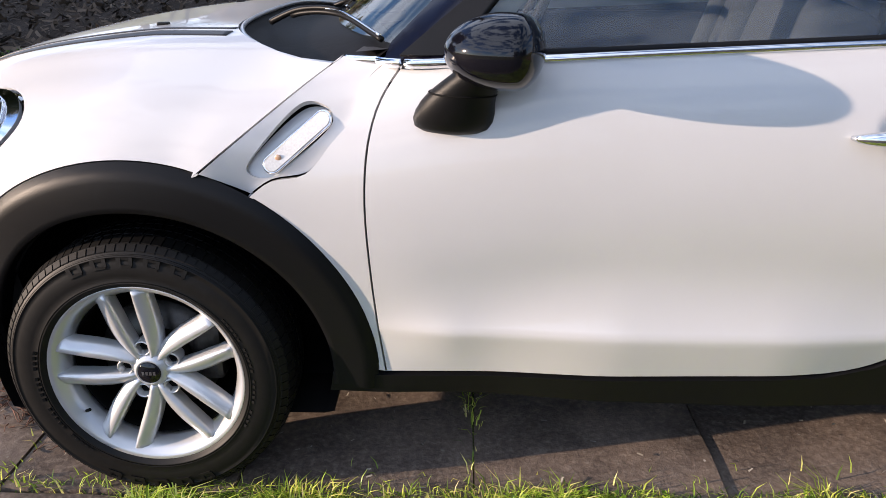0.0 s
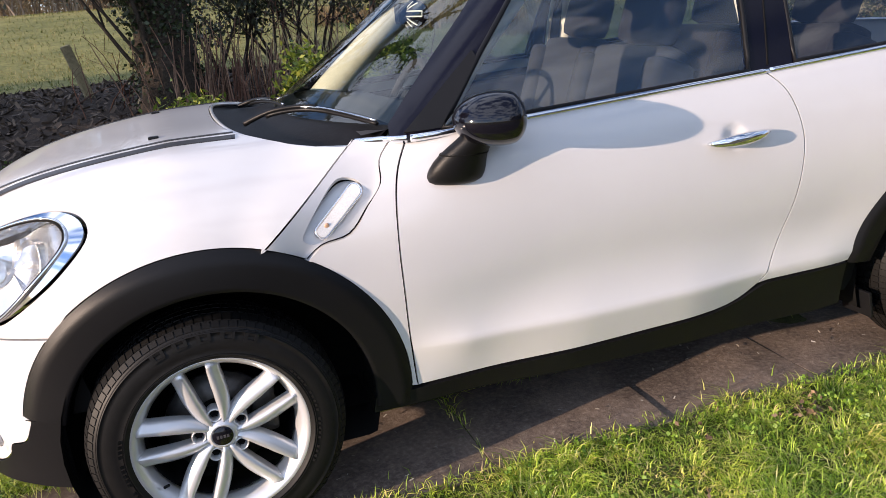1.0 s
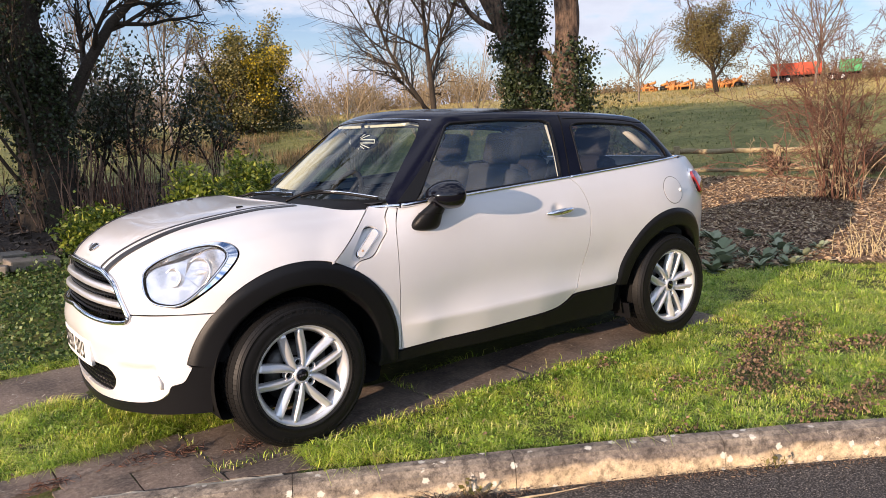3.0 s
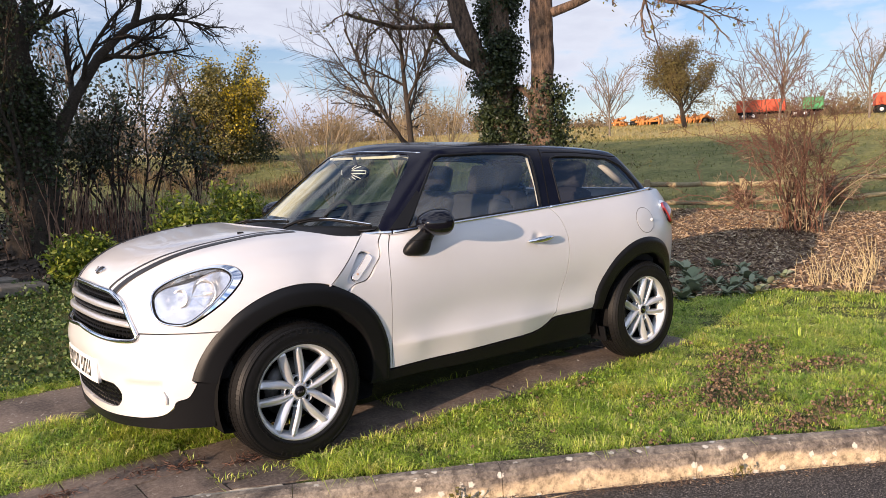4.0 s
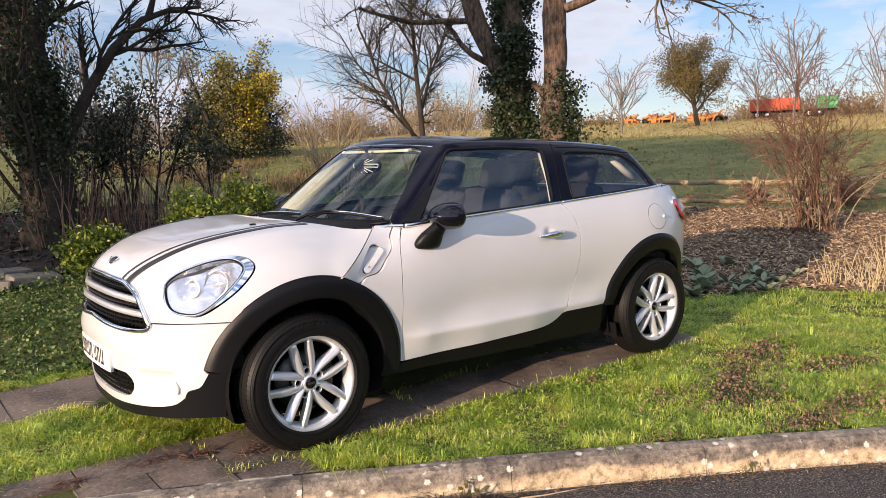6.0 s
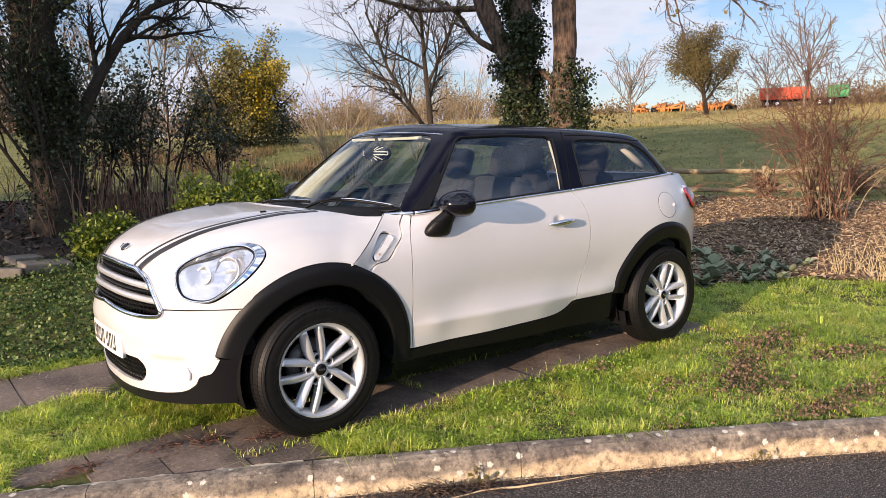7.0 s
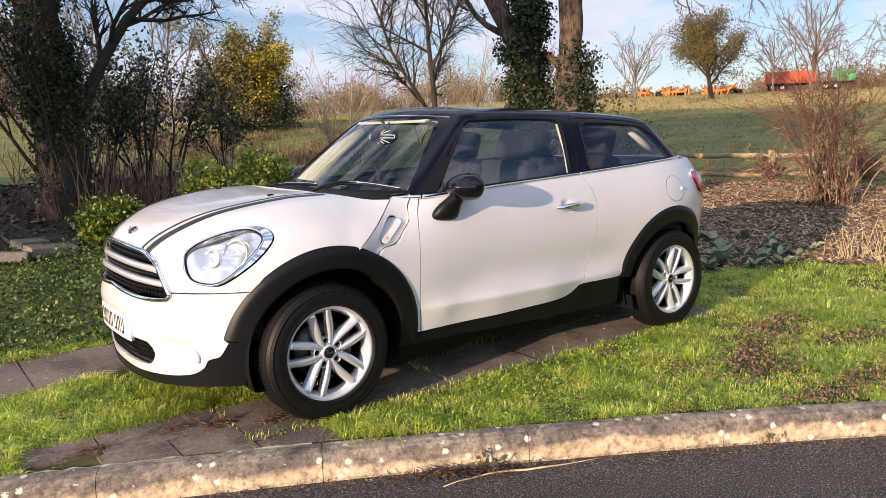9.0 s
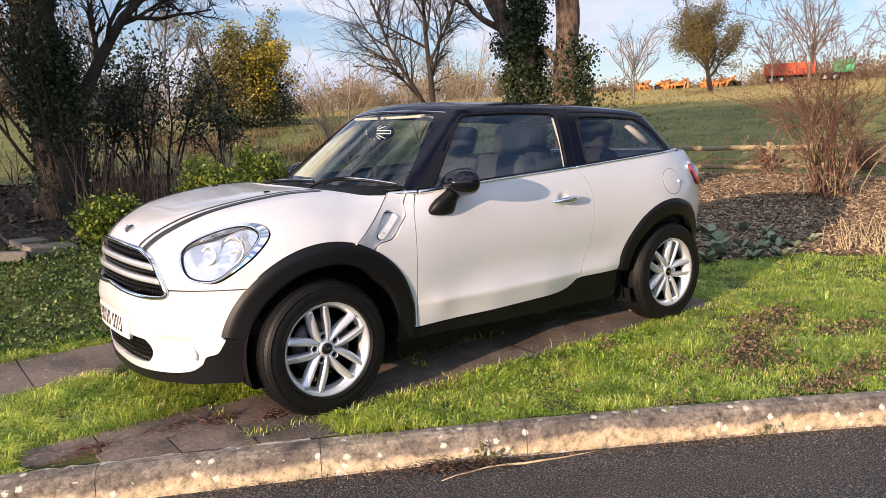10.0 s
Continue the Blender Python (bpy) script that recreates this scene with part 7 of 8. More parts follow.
def mulch_edge(x):
    """The line in y beyond which the wood chips begin, to the right of the car."""
    return np.interp(x, [3.4, 3.9, 4.5, 5.0, 5.3, 5.8, 7.2, 9.0, 13.0], [0.95, 0.35, 0.02, -0.30, -0.85, -1.65, -2.9, -3.8, -5.0])


def in_mulch(x, y):
    return (x > 3.6) & (y > mulch_edge(x) + 0.12 * np.sin(5 * x)) & (x + 0.45 * y < 12.2) & (y < 6.0)


def in_soil(x, y):
    return (y > 3.75 + 0.15 * np.sin(3 * x)) & (y < 8.2) & (x < 4.2) & (x > -9)


def in_cover(x, y):
    return (y > 1.35) & (y < 3.9 + 0.15 * np.sin(3 * x)) & (x > -6) & (x < 2.2)


GRASS = leafy("grass_blade", [(0.07, 0.135, 0.016), (0.26, 0.425, 0.044), (0.54, 0.72, 0.090), (0.75, 0.82, 0.165), (0.86, 0.76, 0.36)], 0.42, 0.40, 0.45, 3.0)
CHIP = leafy("wood_chip", [(0.085, 0.048, 0.029), (0.20, 0.122, 0.070), (0.36, 0.245, 0.142), (0.52, 0.405, 0.26)], 0.9, 0.0)
rng = np.random.default_rng(400)


def lawn(x, y):
    ok = (road_side(x, y) < -0.005) & ~on_slab(x, y) & ~in_mulch(x, y) & ~in_soil(x, y)
    return ok & ~((y > 1.5) & (x < 2.2)) & ~((x > 0.1) & (x < 3.0) & (y > -0.33) & (y < 0.57))


def wear(x, y):
    """Where the turf is thin and leaf litter lies."""
    return sum(np.exp(-((x - a) / c) ** 2 - ((y - b) / d) ** 2) for a, b, c, d in ((3.08, -1.34, 0.36, 0.13), (2.18, -1.75, 0.30, 0.13), (1.84, -1.50, 0.16, 0.06), (2.2, -2.2, 0.6, 0.10), (2.9, -2.5, 0.6, 0.14), (3.1, -1.75, 0.25, 0.08), (2.30, -1.58, 0.28, 0.08), (2.62, -1.50, 0.25, 0.10), (3.2, -1.9, 0.2, 0.08), (1.8, -1.02, 0.09, 0.05), (1.3, -1.88, 0.12, 0.05), (-0.55, -0.42, 0.25, 0.06), (0.05, -0.33, 0.18, 0.05)))


def tufted(rng, n, each, x0, x1, y0, y1, lo, hi, width, spread):
    """Grass in small tufts that lean out from their middles."""
    c = scatter(rng, n, x0, x1, y0, y1, lawn)
    c = c[rng.uniform(0, 1, len(c)) > 0.93 * wear(c[:, 0], c[:, 1])]
    k = rng.integers(each // 2, each * 3 // 2, len(c))
    i = np.repeat(np.arange(len(c)), k)
    off = rng.normal(0, spread, (len(i), 2))
    xy = c[i] + off
    ok = lawn(xy[:, 0], xy[:, 1])
    xy, off, i = xy[ok], off[ok], i[ok]
    big = np.clip(0.80 + 0.36 * patchy(c[:, 0], c[:, 1], 1.6), 0.40, 1.6) * rng.uniform(0.7, 1.3, len(c))
    h = rng.uniform(lo, hi, len(i)) * big[i]
    sway = rng.normal(0, 1, (len(c), 2))[i]
    d = off / spread * 0.8 + sway * 0.7 + rng.normal(0, 0.6, (len(i), 2))
    d /= np.maximum(np.linalg.norm(d, axis=1, keepdims=True), 1e-9)
    lean = rng.uniform(0.7, 2.5, len(i))
    z = ground_z(xy[:, 0], xy[:, 1]) - 0.012
    s2 = np.stack([-d[:, 1], d[:, 0]], -1) * (width * rng.uniform(0.6, 1.3, len(i)))[:, None]
    p1, p2 = xy + d * (h * lean * 0.30)[:, None], xy + d * (h * lean)[:, None]
    z1, z2 = z + h * 0.72, z + h * np.clip(1.15 - 0.38 * lean, 0.10, 1.0)
    V = np.stack([np.c_[xy - s2, z], np.c_[xy + s2, z], np.c_[p1 + s2 * 0.8, z1], np.c_[p1 - s2 * 0.8, z1], np.c_[p2, z2]], 1)
    o = np.arange(len(i))[:, None] * 5
    return V.reshape(-1, 3), np.vstack([o + np.array([0, 1, 2]), o + np.array([0, 2, 3]), o + np.array([3, 2, 4])])


V1, F1 = tufted(rng, 27000, 17, -3.0, 4.5, -3.2, 1.5, 0.022, 0.052, 0.0019, 0.022)
V0, F0 = tufted(rng, 4200, 34, -3.0, 4.5, -3.2, 1.5, 0.032, 0.070, 0.0018, 0.030)
F1, V1 = np.vstack([F1, F0 + len(V1)]), np.vstack([V1, V0])
V2, F2 = tufted(rng, 260, 26, -3.0, 4.5, -3.2, 1.5, 0.035, 0.070, 0.0021, 0.018)
V3, F3 = tufted(rng, 6500, 13, 4.5, 7.5, -5.0, 2.0, 0.03, 0.065, 0.0022, 0.022)
V5, F5 = tufted(rng, 2600, 26, -3.0, 0.1, -3.2, 1.5, 0.045, 0.085, 0.0021, 0.030)
F2, V2 = np.vstack([F2, F5 + len(V2)]), np.vstack([V2, V5])
edge = []
for x in np.arange(-0.4, 3.2, 0.004):
    edge.append((x + rng.normal(0, 0.004), -0.865 + abs(rng.normal(0, 0.02)) * (1 if rng.uniform() < 0.75 else 2.2)))
for x in (0.76, 0.17, -0.42):
    for y in np.arange(-0.86, -0.36, 0.004):
        if rng.uniform() < (0.9 if x == 0.76 and y > -0.6 else 0.25):
            edge.append((x + rng.normal(0, 0.012), y))
V4, F4 = blades(rng, np.array(edge), 0.02, 0.06, 0.0022, 0.9)
V = np.vstack([V1, V2, V3, V4])
F = np.vstack([F1, F2 + len(V1), F3 + len(V1) + len(V2), F4 + len(V1) + len(V2) + len(V3)])
tagged(fast_mesh("grass", V, F, GRASS), "short bright green grass of the verge", "grass", kind="stuff")

# meadow tufts, coarser with distance
p = []
for d0, d1, n in ((7, 16, 40000), (16, 32, 64000)):
    a, r = rng.uniform(-0.35, 1.95, n), np.sqrt(rng.uniform(d0 ** 2, d1 ** 2, n))
    q = np.stack([r * np.cos(a), r * np.sin(a)], -1)
    q = q[~in_mulch(q[:, 0], q[:, 1]) & ~in_soil(q[:, 0], q[:, 1]) & (road_side(q[:, 0], q[:, 1]) < -0.2)]
    q = q[rng.uniform(0, 1, len(q)) < 0.6 + 0.3 * patchy(q[:, 0], q[:, 1], 0.2)]
    p.append(blades(rng, q, 0.025 + d0 * 0.0006, 0.06 + d0 * 0.0014, 0.003 + d0 * 0.0004, 1.6))
k = np.cumsum([0] + [len(v) for v, _ in p])
MEADOW = leafy("meadow_blade", [(0.085, 0.115, 0.028), (0.155, 0.175, 0.048), (0.23, 0.215, 0.075), (0.33, 0.265, 0.12)], 0.7, 0.3, 0.4, 0.5)
tagged(fast_mesh("meadow_grass", np.vstack([v for v, _ in p]), np.vstack([f + o for (_, f), o in zip(p, k)]), MEADOW), "rough winter meadow grass, green and straw", "grass", kind="stuff")


# pale straw-coloured grass of the upper field
a, r = rng.uniform(-0.35, 1.25, 52000), np.sqrt(rng.uniform(29.0 ** 2, 62.0 ** 2, 52000))
q = np.stack([r * np.cos(a), r * np.sin(a)], -1)
q = q[rng.uniform(0, 1, len(q)) < 0.5 + 0.4 * patchy(q[:, 0], q[:, 1], 0.12) + 0.02 * (np.hypot(q[:, 0], q[:, 1]) - 34)]
PALE = leafy("pale_blade", [(0.20, 0.165, 0.06), (0.33, 0.26, 0.10), (0.44, 0.345, 0.15), (0.24, 0.235, 0.075)], 0.8, 0.3, 0.3, 0.3)
tagged(fast_mesh("field_grass", *blades(rng, q, 0.07, 0.22, 0.016, 1.2), PALE), "pale straw-coloured grass of the upper field", "grass", kind="stuff")


def bed(name, keep, x0, x1, y0, y1, step, mat, lift, label):
    xs, ys = np.arange(x0, x1, step), np.arange(y0, y1, step)
    X, Y = np.meshgrid(xs, ys, indexing="ij")
    Z = ground_z(X, Y) + lift + 0.008 * patchy(X, Y, 2.0)
    ok = keep(X, Y)
    n, m = X.shape
    i, j = np.meshgrid(np.arange(n - 1), np.arange(m - 1), indexing="ij")
    full = (ok[:-1, :-1] & ok[1:, :-1] & ok[1:, 1:] & ok[:-1, 1:]).ravel()
    a = (i * m + j).ravel()[full]
    F = np.stack([a, a + m, a + m + 1, a + 1], -1)
    return tagged(fast_mesh(name, np.stack([X, Y, Z], -1).reshape(-1, 3), F, mat, None, "", True), label, "flower bed", kind="structure")


MULCH = mottled("mulch", 1.5, 28.0, [(0.3, (0.085, 0.053, 0.038)), (0.7, (0.19, 0.122, 0.084))], [(0.3, (0.06, 0.04, 0.03)), (0.7, (0.32, 0.21, 0.145))], 0.95, 0.55, 0.03)
SOIL = mottled("bed_soil", 1.5, 22.0, [(0.3, (0.022, 0.016, 0.012)), (0.7, (0.055, 0.038, 0.028))], [(0.3, (0.015, 0.012, 0.01)), (0.7, (0.085, 0.062, 0.046))], 0.95, 0.5, 0.04)
# VERGE is darker than the meadow soil, painting in shade between the blades
VERGE = mottled("verge_soil", 2.0, 40.0, [(0.3, (0.042, 0.058, 0.014)), (0.7, (0.10, 0.115, 0.032))], [(0.3, (0.030, 0.034, 0.013)), (0.7, (0.13, 0.135, 0.045))], 0.95, 0.5, 0.02)
bed("verge", lambda x, y: (road_side(x, y) < 0.0) & ~in_soil(x, y) & ~((y > 1.5) & (x < 2.2)), -4.0, 7.4, -5.0, 2.2, 0.06, VERGE, -0.0105, "soil under the verge grass, darkened for shade between blades")
bed("mulch_bed", in_mulch, 3.5, 14.0, -4.5, 6.2, 0.14, MULCH, 0.004, "bed of reddish brown wood chips")
bed("soil_bed", in_soil, -9.0, 4.4, 3.4, 8.4, 0.14, SOIL, 0.006, "bare dark soil bed under the trees")


def chips(rng, xy, size, tilt=0.5):
    n = len(xy)
    a = rng.uniform(0, 6.28, n)
    L, W = size * rng.uniform(0.5, 1.6, n), size * rng.uniform(0.15, 0.45, n)
    d = np.stack([np.cos(a), np.sin(a), rng.normal(0, tilt, n) * 0.6], -1) * L[:, None] / 2
    s = np.stack([-np.sin(a), np.cos(a), rng.normal(0, tilt, n)], -1) * W[:, None] / 2
    c = np.c_[xy, ground_z(xy[:, 0], xy[:, 1]) + 0.010 + rng.uniform(0, 0.02, n)]
    V = np.stack([c - d - s, c + d - s * 0.7, c + d + s, c - d + s * 0.8], 1).reshape(-1, 3)
    return V, np.arange(n * 4).reshape(-1, 4)


m1 = scatter(rng, 95000, 3.6, 12.0, -5.0, 5.0, in_mulch)
tagged(fast_mesh("wood_chips", *chips(rng, m1, 0.046), CHIP), "loose reddish wood chips", "wood chips", kind="stuff")
m2 = scatter(rng, 9000, -6.0, 4.0, 3.6, 8.0, in_soil)
tagged(fast_mesh("leaf_litter", *chips(rng, m2, 0.07, 0.8), leafy("litter", [(0.03, 0.022, 0.016), (0.075, 0.052, 0.036), (0.15, 0.11, 0.08)], 0.9, 0.0)), "dead leaves and twigs on the soil", "leaf litter", kind="stuff")

# low green cover behind the far wheel track
c1 = scatter(rng, 22000, -6.0, 2.2, 1.3, 4.0, in_cover)
zc = ground_z(c1[:, 0], c1[:, 1]) + rng.uniform(0.0, 0.06, len(c1)) * (1 + 0.6 * patchy(c1[:, 0], c1[:, 1], 1.5))
v, f = leaves_at(rng, np.c_[c1, zc], 58000, 0.014, 0.023, 0.0, 1.2)
COVER = leafy("cover_leaf", [(0.022, 0.056, 0.010), (0.048, 0.100, 0.018), (0.090, 0.150, 0.030), (0.16, 0.21, 0.06)], 0.55, 0.2)
tagged(fast_mesh("ground_cover", v, f, COVER), "low green leafy ground cover", "ground cover", kind="stuff")

w = scatter(rng, 44000, -1.2, 4.2, -2.6, 0.5, lawn)
w = w[rng.uniform(0, 1, len(w)) < np.clip(0.8 * wear(w[:, 0], w[:, 1]), 0.006, 0.8)]
V, F = leaves_at(rng, np.c_[w, ground_z(w[:, 0], w[:, 1]) + 0.022], 2 * len(w), 0.008, 0.014, 0.0, 1.5)
tagged(fast_mesh("turf_litter", V, F, leafy("turf_litter", [(0.060, 0.036, 0.022), (0.15, 0.092, 0.055), (0.27, 0.18, 0.11)], 0.9, 0.1)), "dead brown leaves trodden into the turf", "leaf litter", kind="stuff")
CLOVER = leafy("clover_leaf", [(0.10, 0.20, 0.02), (0.17, 0.30, 0.035), (0.24, 0.36, 0.06)], 0.5, 0.3)
c2 = scatter(rng, 2600, -2.5, 4.0, -3.0, 0.5, lawn)
c2 = c2[patchy(c2[:, 0], c2[:, 1], 0.9) > 0.2]
v, f = leaves_at(rng, np.c_[c2, ground_z(c2[:, 0], c2[:, 1]) + 0.022], 5200, 0.008, 0.013, 0.0, 1.0)
tagged(fast_mesh("clover", v, f, CLOVER), "small clover leaves among the grass", "clover", kind="stuff")

# tall withered grass in the meadow beyond the bed
rng = np.random.default_rng(455)
a, r = rng.uniform(0.95, 1.36, 13000), rng.uniform(14.5, 21.5, 13000)
q = np.stack([r * np.cos(a), r * np.sin(a)], -1)
q = q[patchy(q[:, 0], q[:, 1], 0.35) > -0.25]
tagged(fast_mesh("withered_grass", *blades(rng, q, 0.10, 0.34, 0.008, 0.9), leafy("withered_blade", [(0.11, 0.078, 0.038), (0.20, 0.142, 0.070), (0.28, 0.21, 0.105)], 0.8, 0.25, 0.4, 0.4)), "tall brown withered meadow grass", "grass", kind="stuff")

# ---- fence, farm machines, stones, litter ----
WOOD = mottled("fence_wood", 3.0, 30.0, [(0.3, (0.19, 0.155, 0.085)), (0.7, (0.38, 0.31, 0.18))], [(0.3, (0.11, 0.09, 0.05)), (0.7, (0.37, 0.30, 0.18))], 0.9, 0.45, 0.006)
fence = empty("fence", "low weathered wooden rail fence across the meadow", "fence")
FENCE = [(8.30, 7.05), (9.08, 5.85), (9.94, 4.65), (10.83, 3.31), (11.94, 2.26), (13.2, 1.5), (14.6, 0.9)]
for x, y in FENCE:
    rng = np.random.default_rng(int(x * 100))
    z = gz1(x, y)
    part("fence_post", box_bm(0.10, 0.10, 0.66, (x, y, z + 0.22), 0.012, Matrix.Rotation(rng.normal(0, 0.05), 4, "Y") @ Matrix.Rotation(0.8, 4, "Z")), WOOD, fence)
for h, r in ((0.45, 0.050), (0.13, 0.046)):
    for (x0, y0), (x1, y1) in zip(FENCE, FENCE[1:]):
        rng = np.random.default_rng(int(x0 * 70 + h * 50))
        p = np.linspace((x0, y0, gz1(x0, y0) + h), (x1, y1, gz1(x1, y1) + h), 8) + rng.normal(0, 0.010, (8, 3))
        add("fence_rail", tube(p, r * np.linspace(1.0, 0.85, 8), 8), WOOD, fence)
# old climber on two posts
for k in (3, 4):
    rng = np.random.default_rng(500 + k)
    x, y = FENCE[k]
    z = gz1(x, y)
    limbs = []
    for q in range(110):
        a = rng.uniform(0, 6.28)
        limbs.append(limb(rng, (x + 0.10 * math.cos(a), y + 0.10 * math.sin(a), z + rng.uniform(0, 0.3)), (rng.normal(0, 0.7), rng.normal(0, 0.7), 1), rng.uniform(0.20, 0.70), 0.012, 0.004, 0.40, -0.08, 8))
    tree("climber", "dry tangled climber on a fence post", "plant", (x, y, z), limbs, [], SHOOT, None, "climbers")

RED = plain("red_trailer_paint", (0.50, 0.070, 0.028), 0.7, 0.0, 0.0, 0.3, 2.0)
ORANGE = plain("orange_paint", (0.42, 0.16, 0.038), 0.6, 0.0, 0.1, 0.25, 2.0)
GREEN = plain("green_paint", (0.02, 0.25, 0.085), 0.5, 0.0, 0.1, 0.2, 2.0)


def trailer(x, y, turn, length, paint, name, label):
    z = gz1(x, y)
    t = empty(name, label, "farm trailer", "", pose(x, y, z, 0, 0, turn))
    part("tub", box_bm(length, 2.2, 0.95, (0, 0, 1.15), 0.06), paint, t)
    for i in range(7):
        part("rib", box_bm(0.10, 2.3, 0.9, (-length / 2 + length * (i + 0.5) / 7, 0, 1.15)), paint, t)
    part("chassis", box_bm(length * 0.95, 1.2, 0.2, (0, 0, 0.62), 0.02), DARK, t)
    for i in (-0.9, -0.15):
        for s in (-1, 1):
            wv = lathe([(0.0, -0.12), (0.20, -0.12), (0.22, -0.14), (0.36, -0.13), (0.36, 0.13)], 20)
            add("tyre", ([(a + i - 0.4, b + s * 1.0, c + 0.36) for a, b, c in wv[0]], wv[1]), RUBBER, t)
            rv2 = lathe([(0.0, -0.15), (0.13, -0.15), (0.15, -0.10)], 16)
            add("wheel_disc", ([(a + i - 0.4, b + s * 1.0, c + 0.36) for a, b, c in rv2[0]], rv2[1]), PLATE_WHITE, t)
    return t


trailer(59.2, 30.4, -61, 3.7, RED, "farm_trailer", "red farm trailer with white wheel discs")
trailer(61.0, 27.0, -61, 1.5, GREEN, "farm_trailer", "green farm trailer in the far field")
trailer(63.5, 21.5, -61, 3.4, RED, "farm_trailer", "red farm trailer behind winter twigs")
for k in range(9):
    rng = np.random.default_rng(600 + k)
    t = (k + 0.5) / 9
    x, y = 52.5 + 5.0 * t + rng.normal(0, 0.9), 40.0 - 6.6 * t + rng.normal(0, 0.5)
    z = gz1(x, y)
    imp = empty("farm_implement", "orange folded farm implement parked in the field", "farm machine", "orange implements", pose(x, y, z, 0, 0, -55 + rng.normal(0, 45)))
    add("frame_bar", tube([(-0.6, 0, rng.uniform(0.3, 0.6)), (0.7, 0, rng.uniform(0.5, 0.9))], 0.10, 6), ORANGE, imp)
    add("frame_bar", tube([(-0.45, -0.5, 0.35), (0.45, -0.5, 0.40)], 0.09, 6), ORANGE, imp)
    for q in range(int(rng.integers(3, 7))):
        sx = rng.uniform(-0.6, 0.6)
        add("tine", tube([(sx, 0.3, 0.35), (sx + 0.05, -0.2, 0.55 + rng.uniform(0, 0.3)), (sx + 0.08, -0.6, 0.40), (sx + 0.05, -0.7, 0.05)], 0.06, 5), ORANGE, imp)
    add("roller", tube([(-0.5, 0.4, 0.25), (0.5, 0.4, 0.25)], 0.22, 10), RUBBER if k % 3 else ORANGE, imp)

STONE = mottled("old_stone", 3.0, 30.0, [(0.3, (0.12, 0.10, 0.08)), (0.7, (0.24, 0.21, 0.17))], [(0.3, (0.09, 0.08, 0.065)), (0.7, (0.27, 0.24, 0.20))], 0.9, 0.5, 0.006)
for k, (x, y, sx, sy, turn, tip) in enumerate(((-0.42, 3.62, 0.42, 0.20, 12, 6), (-0.78, 3.55, 0.34, 0.22, -15, -5), (-0.55, 3.86, 0.30, 0.16, 30, 8), (-1.25, 3.6, 0.40, 0.22, 4, 3))):
    st = part("stone", box_bm(sx, sy, 0.09, (0, 0, 0), 0.016), STONE, None)
    st.matrix_basis = pose(x, y, gz1(x, y) + 0.035, tip, 4, turn)
    tagged(st, "flat pale stone edging the flower bed", "stone", "edging stones")
post = part("stump", box_bm(0.09, 0.09, 0.62, (0, 0, 0.26), 0.015), WOOD, None)
post.matrix_basis = pose(-0.80, 6.25, gz1(-0.80, 6.25), 0, -14, 20)
tagged(post, "short leaning weathered wooden stake", "stake")

# grey felted plants in the car's shadow
FELT = leafy("felt_leaf", [(0.14, 0.18, 0.10), (0.21, 0.25, 0.15), (0.28, 0.31, 0.21)], 0.9, 0.1)
for k, (x, y, s) in enumerate(((4.35, 0.62, 1.2), (4.75, 0.25, 1.4), (5.15, 0.50, 1.2), (5.0, -0.05, 1.1), (4.60, 0.95, 1.2), (5.5, 0.10, 1.0), (5.5, 0.80, 1.1), (5.35, -0.22, 0.9), (4.9, 0.75, 1.3), (4.2, 1.0, 1.0), (5.85, 0.35, 0.9), (5.75, -0.15, 0.8), (5.15, 1.1, 1.0), (5.66, 1.0, 1.1), (5.91, 0.69, 1.0), (5.3, -0.07, 1.0), (4.9, -0.34, 1.0), (4.65, 0.13, 1.2), (4.72, -0.17, 1.0), (4.35, 0.05, 1.0), (5.05, 0.15, 1.1), (4.45, 0.35, 1.1))):
    rng = np.random.default_rng(700 + k)
    V, F = [], []
    for q in range(26):
        a, up, L = rng.uniform(0, 6.28), rng.uniform(0.1, 1.0), s * rng.uniform(0.09, 0.18)
        d, w = np.array([math.cos(a), math.sin(a), 0]), np.array([-math.sin(a), math.cos(a), 0]) * L * 0.22
        o = len(V)
        for t, g in ((0, 0.3), (0.35, 0.9), (0.7, 1.0), (1.0, 0.1)):
            c = d * L * t * (1 - 0.3 * up) + np.array([0, 0, L * (up * t * 1.1 - 0.35 * t * t) + 0.01])
            V += [c - w * g, c + np.array([0, 0, -0.006]), c + w * g]
        for i in range(3):
            F += [(o + 3 * i, o + 3 * i + 1, o + 3 * i + 4, o + 3 * i + 3), (o + 3 * i + 1, o + 3 * i + 2, o + 3 * i + 5, o + 3 * i + 4)]
    ob = mesh_object("leafy_plant", V, F, FELT, None, "", True)
    ob.matrix_basis = pose(x, y, gz1(x, y) - 0.005)
    tagged(ob, "low rosette of grey-green felted leaves", "plant", "felted plants")

# dry pale grass at the edge of the chips
for k, (x, y) in enumerate(((5.53, -0.58), (5.72, -0.72), (5.95, -0.86), (6.58, -0.62), (5.42, -1.02), (6.9, -1.5))):
    rng = np.random.default_rng(720 + k)
    z = gz1(x, y)
    limbs = [limb(rng, (x + rng.normal(0, 0.06), y + rng.normal(0, 0.06), z - 0.01), (rng.normal(0, 0.28), rng.normal(0, 0.28), 1), rng.uniform(0.12, 0.42), 0.0038, 0.002, 0.10, -0.02, 6) for q in range(17)]
    tuft = tree("dry_grass", "tuft of dry straw-coloured grass", "grass tuft", (x, y, z), limbs, [], plain("straw_stem", (0.50, 0.40, 0.22), 0.8), None, "dry tufts")
    for c in tuft.children:
        tagged(c, kind="stuff")

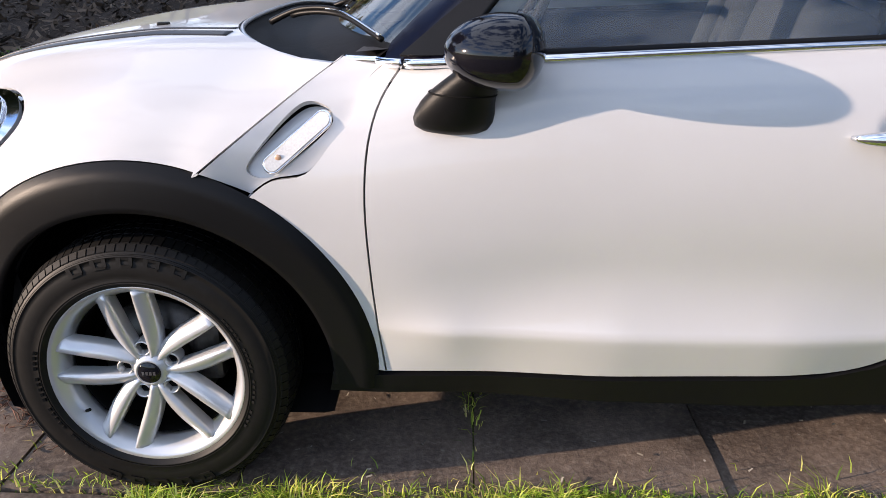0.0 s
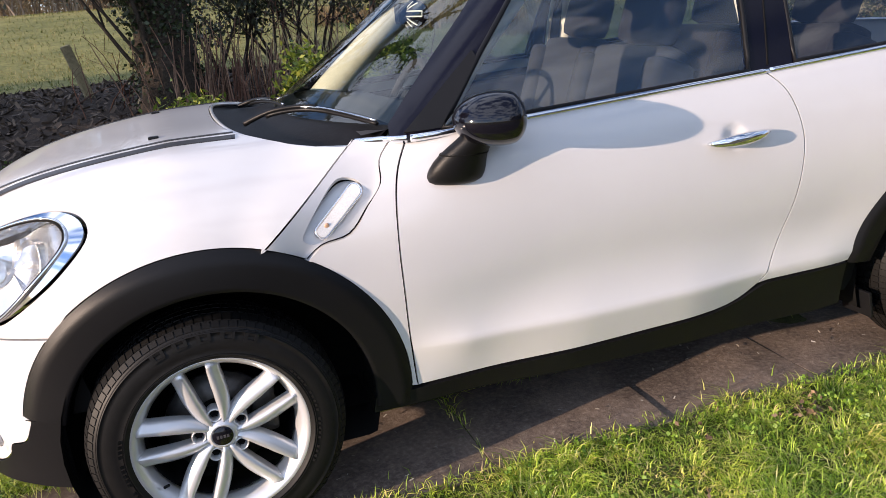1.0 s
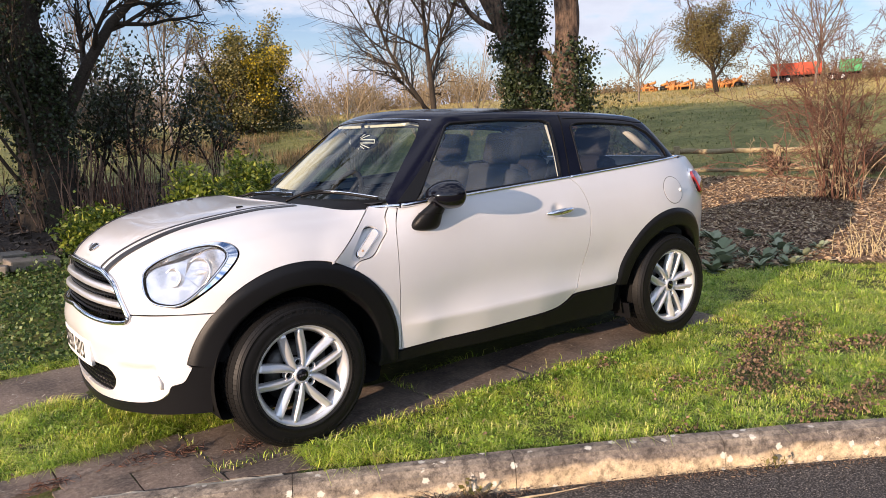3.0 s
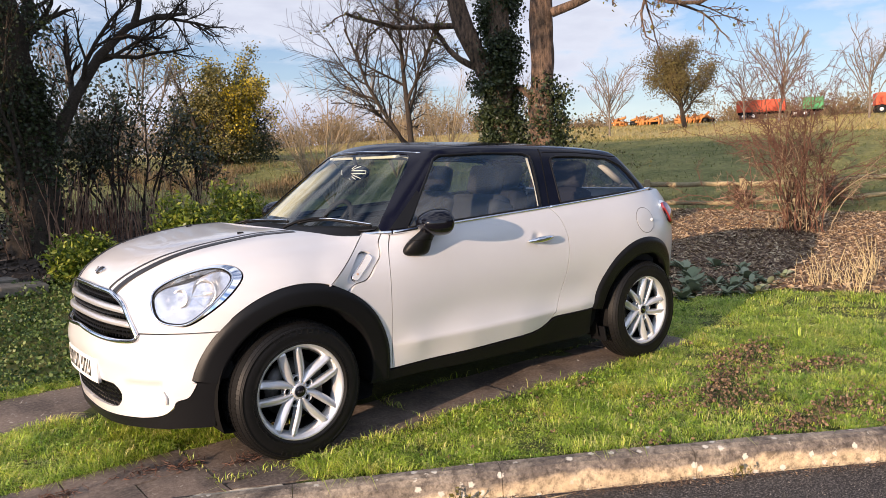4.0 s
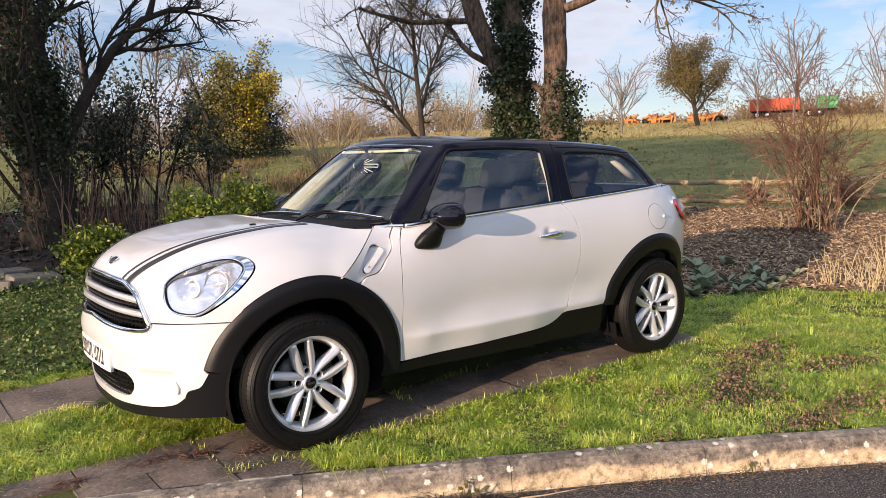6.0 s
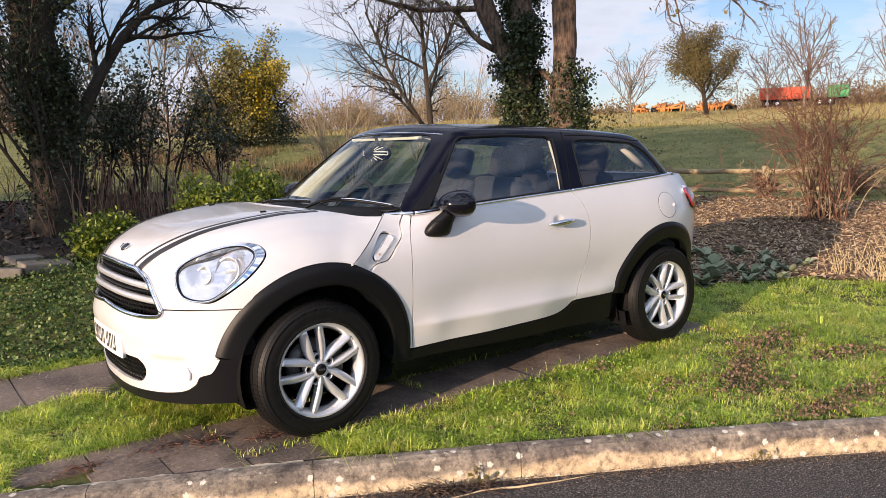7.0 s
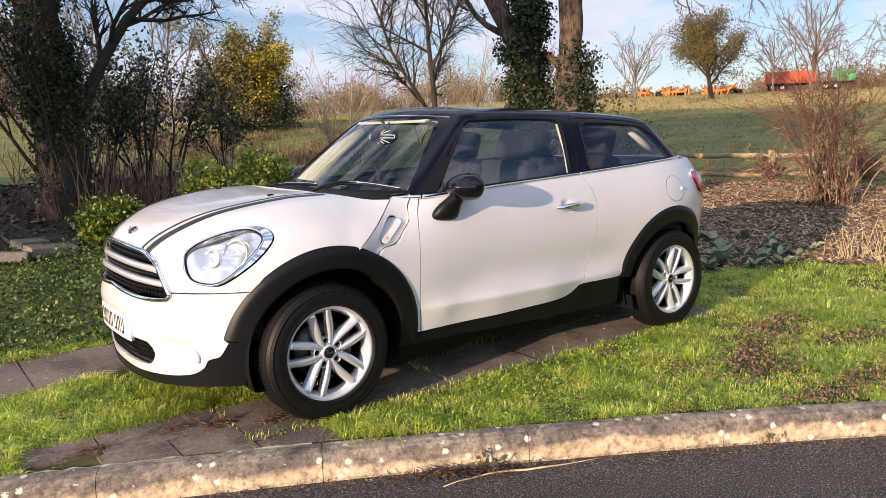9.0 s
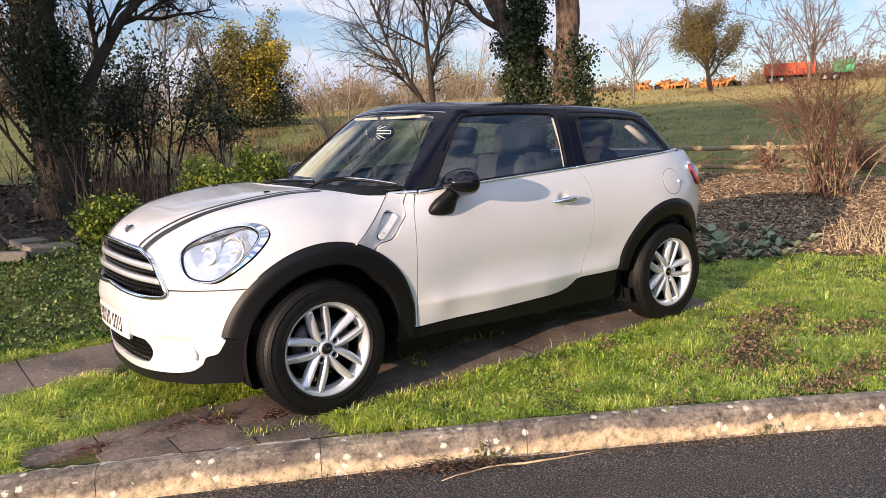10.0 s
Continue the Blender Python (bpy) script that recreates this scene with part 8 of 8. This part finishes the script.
# litter in the gutter: bark shreds, a long straw, small weeds
rng = np.random.default_rng(740)


def road_z(p):
    return float(ground_z(p.x, p.y)) * 0.6 - 0.116


q = []
for k in range(260):
    p = kerb_point(0.62 + rng.normal(0, 0.13), 0.15 + abs(rng.normal(0, 0.035)))
    q.append(limb(rng, (p.x, p.y, road_z(p) + rng.uniform(0.004, 0.022)), (rng.normal(0, 1), rng.normal(0, 1), rng.normal(0, 0.15)), rng.uniform(0.02, 0.08), 0.003, 0.0015, 0.3, 0, 4))
p = kerb_point(0.62, 0.16)
heap = tree("bark_litter", "heap of brown bark shreds against the kerb", "litter", (p.x, p.y, road_z(p)), q, [], BARK_RED)
for c in heap.children:
    tagged(c, kind="stuff")
pts = [kerb_point(s, o) for s, o in ((0.50, 0.30), (0.57, 0.262), (0.64, 0.243), (0.72, 0.215), (0.80, 0.208), (0.88, 0.214), (0.97, 0.203), (1.06, 0.195), (1.15, 0.178), (1.24, 0.160))]
straw = mesh_object("straw", *tube([(p.x, p.y, road_z(p) + 0.010) for p in pts], [0.002, 0.003, 0.0032, 0.0034, 0.0045, 0.0052, 0.005, 0.003, 0.0026, 0.0015], 6), plain("pale_straw", (0.52, 0.38, 0.23), 0.75, 0.0, 0.0, 0.45, 14.0), None, "", True)
tagged(straw, "long pale dry stalk lying in the gutter", "straw")
for k, s in enumerate((0.70, 0.74, 0.78, 2.02, 2.06)):
    p = kerb_point(s, 0.150)
    limbs = [limb(rng, (p.x, p.y, road_z(p)), (rng.normal(0, 0.3), rng.normal(0, 0.3), 1), rng.uniform(0.04, 0.09), 0.0018, 0.0012, 0.15, 0, 5) for j in range(3)]
    w = tree("weed", "small green weed in the gutter", "weed", (p.x, p.y, road_z(p)), limbs, [], OLIVE_LEAF, (*leaves_at(rng, np.array([l[0][-1] for l in limbs]), 7, 0.006, 0.016, 0, 1.8), OLIVE_LEAF), "weeds")
edge_chips = []
for k in range(2600):
    p = kerb_point(rng.choice((rng.uniform(-2.5, 4.5), rng.normal(1.75, 0.30), rng.normal(2.95, 0.25), rng.normal(0.3, 0.4))), 0.135 + abs(rng.normal(0, 0.035)))
    edge_chips.append((p.x, p.y))
V, F = chips(rng, np.array(edge_chips), 0.011, 0.5)
V[:, 2] = V[:, 2] - ground_z(V[:, 0], V[:, 1]) * 0.4 - 0.126
tagged(fast_mesh("gutter_litter", V, F, leafy("gutter_crumb", [(0.055, 0.032, 0.022), (0.13, 0.075, 0.048), (0.30, 0.21, 0.13)], 0.9, 0.0)), "brown leaf crumbs along the kerb", "litter", kind="stuff")
grit = np.array([tuple(kerb_point(rng.uniform(-1.6, 3.4), 0.13 + 1.3 * rng.uniform() ** 1.3)) for k in range(26000)])
deep = ground_z(grit[:, 0], grit[:, 1]) * 0.6 - 0.119 + 0.012 * np.clip(road_side(grit[:, 0], grit[:, 1]), 0, 2)
V, F = leaves_at(rng, np.c_[grit, deep], 30000, 0.0006, 0.0056, 0.0, 1.15)
tagged(fast_mesh("road_grit", V, F, leafy("grit", [(0.025, 0.023, 0.022), (0.09, 0.082, 0.075), (0.20, 0.18, 0.16), (0.42, 0.38, 0.33)], 0.85, 0.0)), "small pale and dark stones in the asphalt", "grit", kind="stuff")
s1 = scatter(rng, 900, -1.6, 3.2, -0.86, 1.27, on_slab)
V, F = chips(rng, s1, 0.014, 0.3)
V[:, 2] -= 0.002
tagged(fast_mesh("path_litter", V, F, leafy("pale_crumbs", [(0.10, 0.075, 0.05), (0.30, 0.27, 0.22), (0.42, 0.40, 0.36)], 0.9, 0.0)), "small pale crumbs and petals on the slabs", "litter", kind="stuff")

# dry shreds swept against the slabs and the tyre
for k, (x, y, wide) in enumerate(((-0.66, -0.49, 0.08), (-0.48, -0.56, 0.05), (-0.20, -0.69, 0.09), (-1.02, -0.50, 0.05))):
    rng = np.random.default_rng(780 + k)
    q = []
    for j in range(60):
        p = (x + rng.normal(0, wide), y + rng.normal(0, 0.025))
        q.append(limb(rng, (*p, gz1(*p) + rng.uniform(0.008, 0.022)), (rng.normal(0, 1), rng.normal(0, 1), rng.normal(0, 0.15)), rng.uniform(0.015, 0.06), 0.0022, 0.001, 0.3, 0, 4))
    h = tree("bark_litter", "scatter of dry brown shreds on the paving", "litter", (x, y, gz1(x, y)), q, [], TWIG_RED, None, "shreds on the paving")
    for c in h.children:
        tagged(c, kind="stuff")
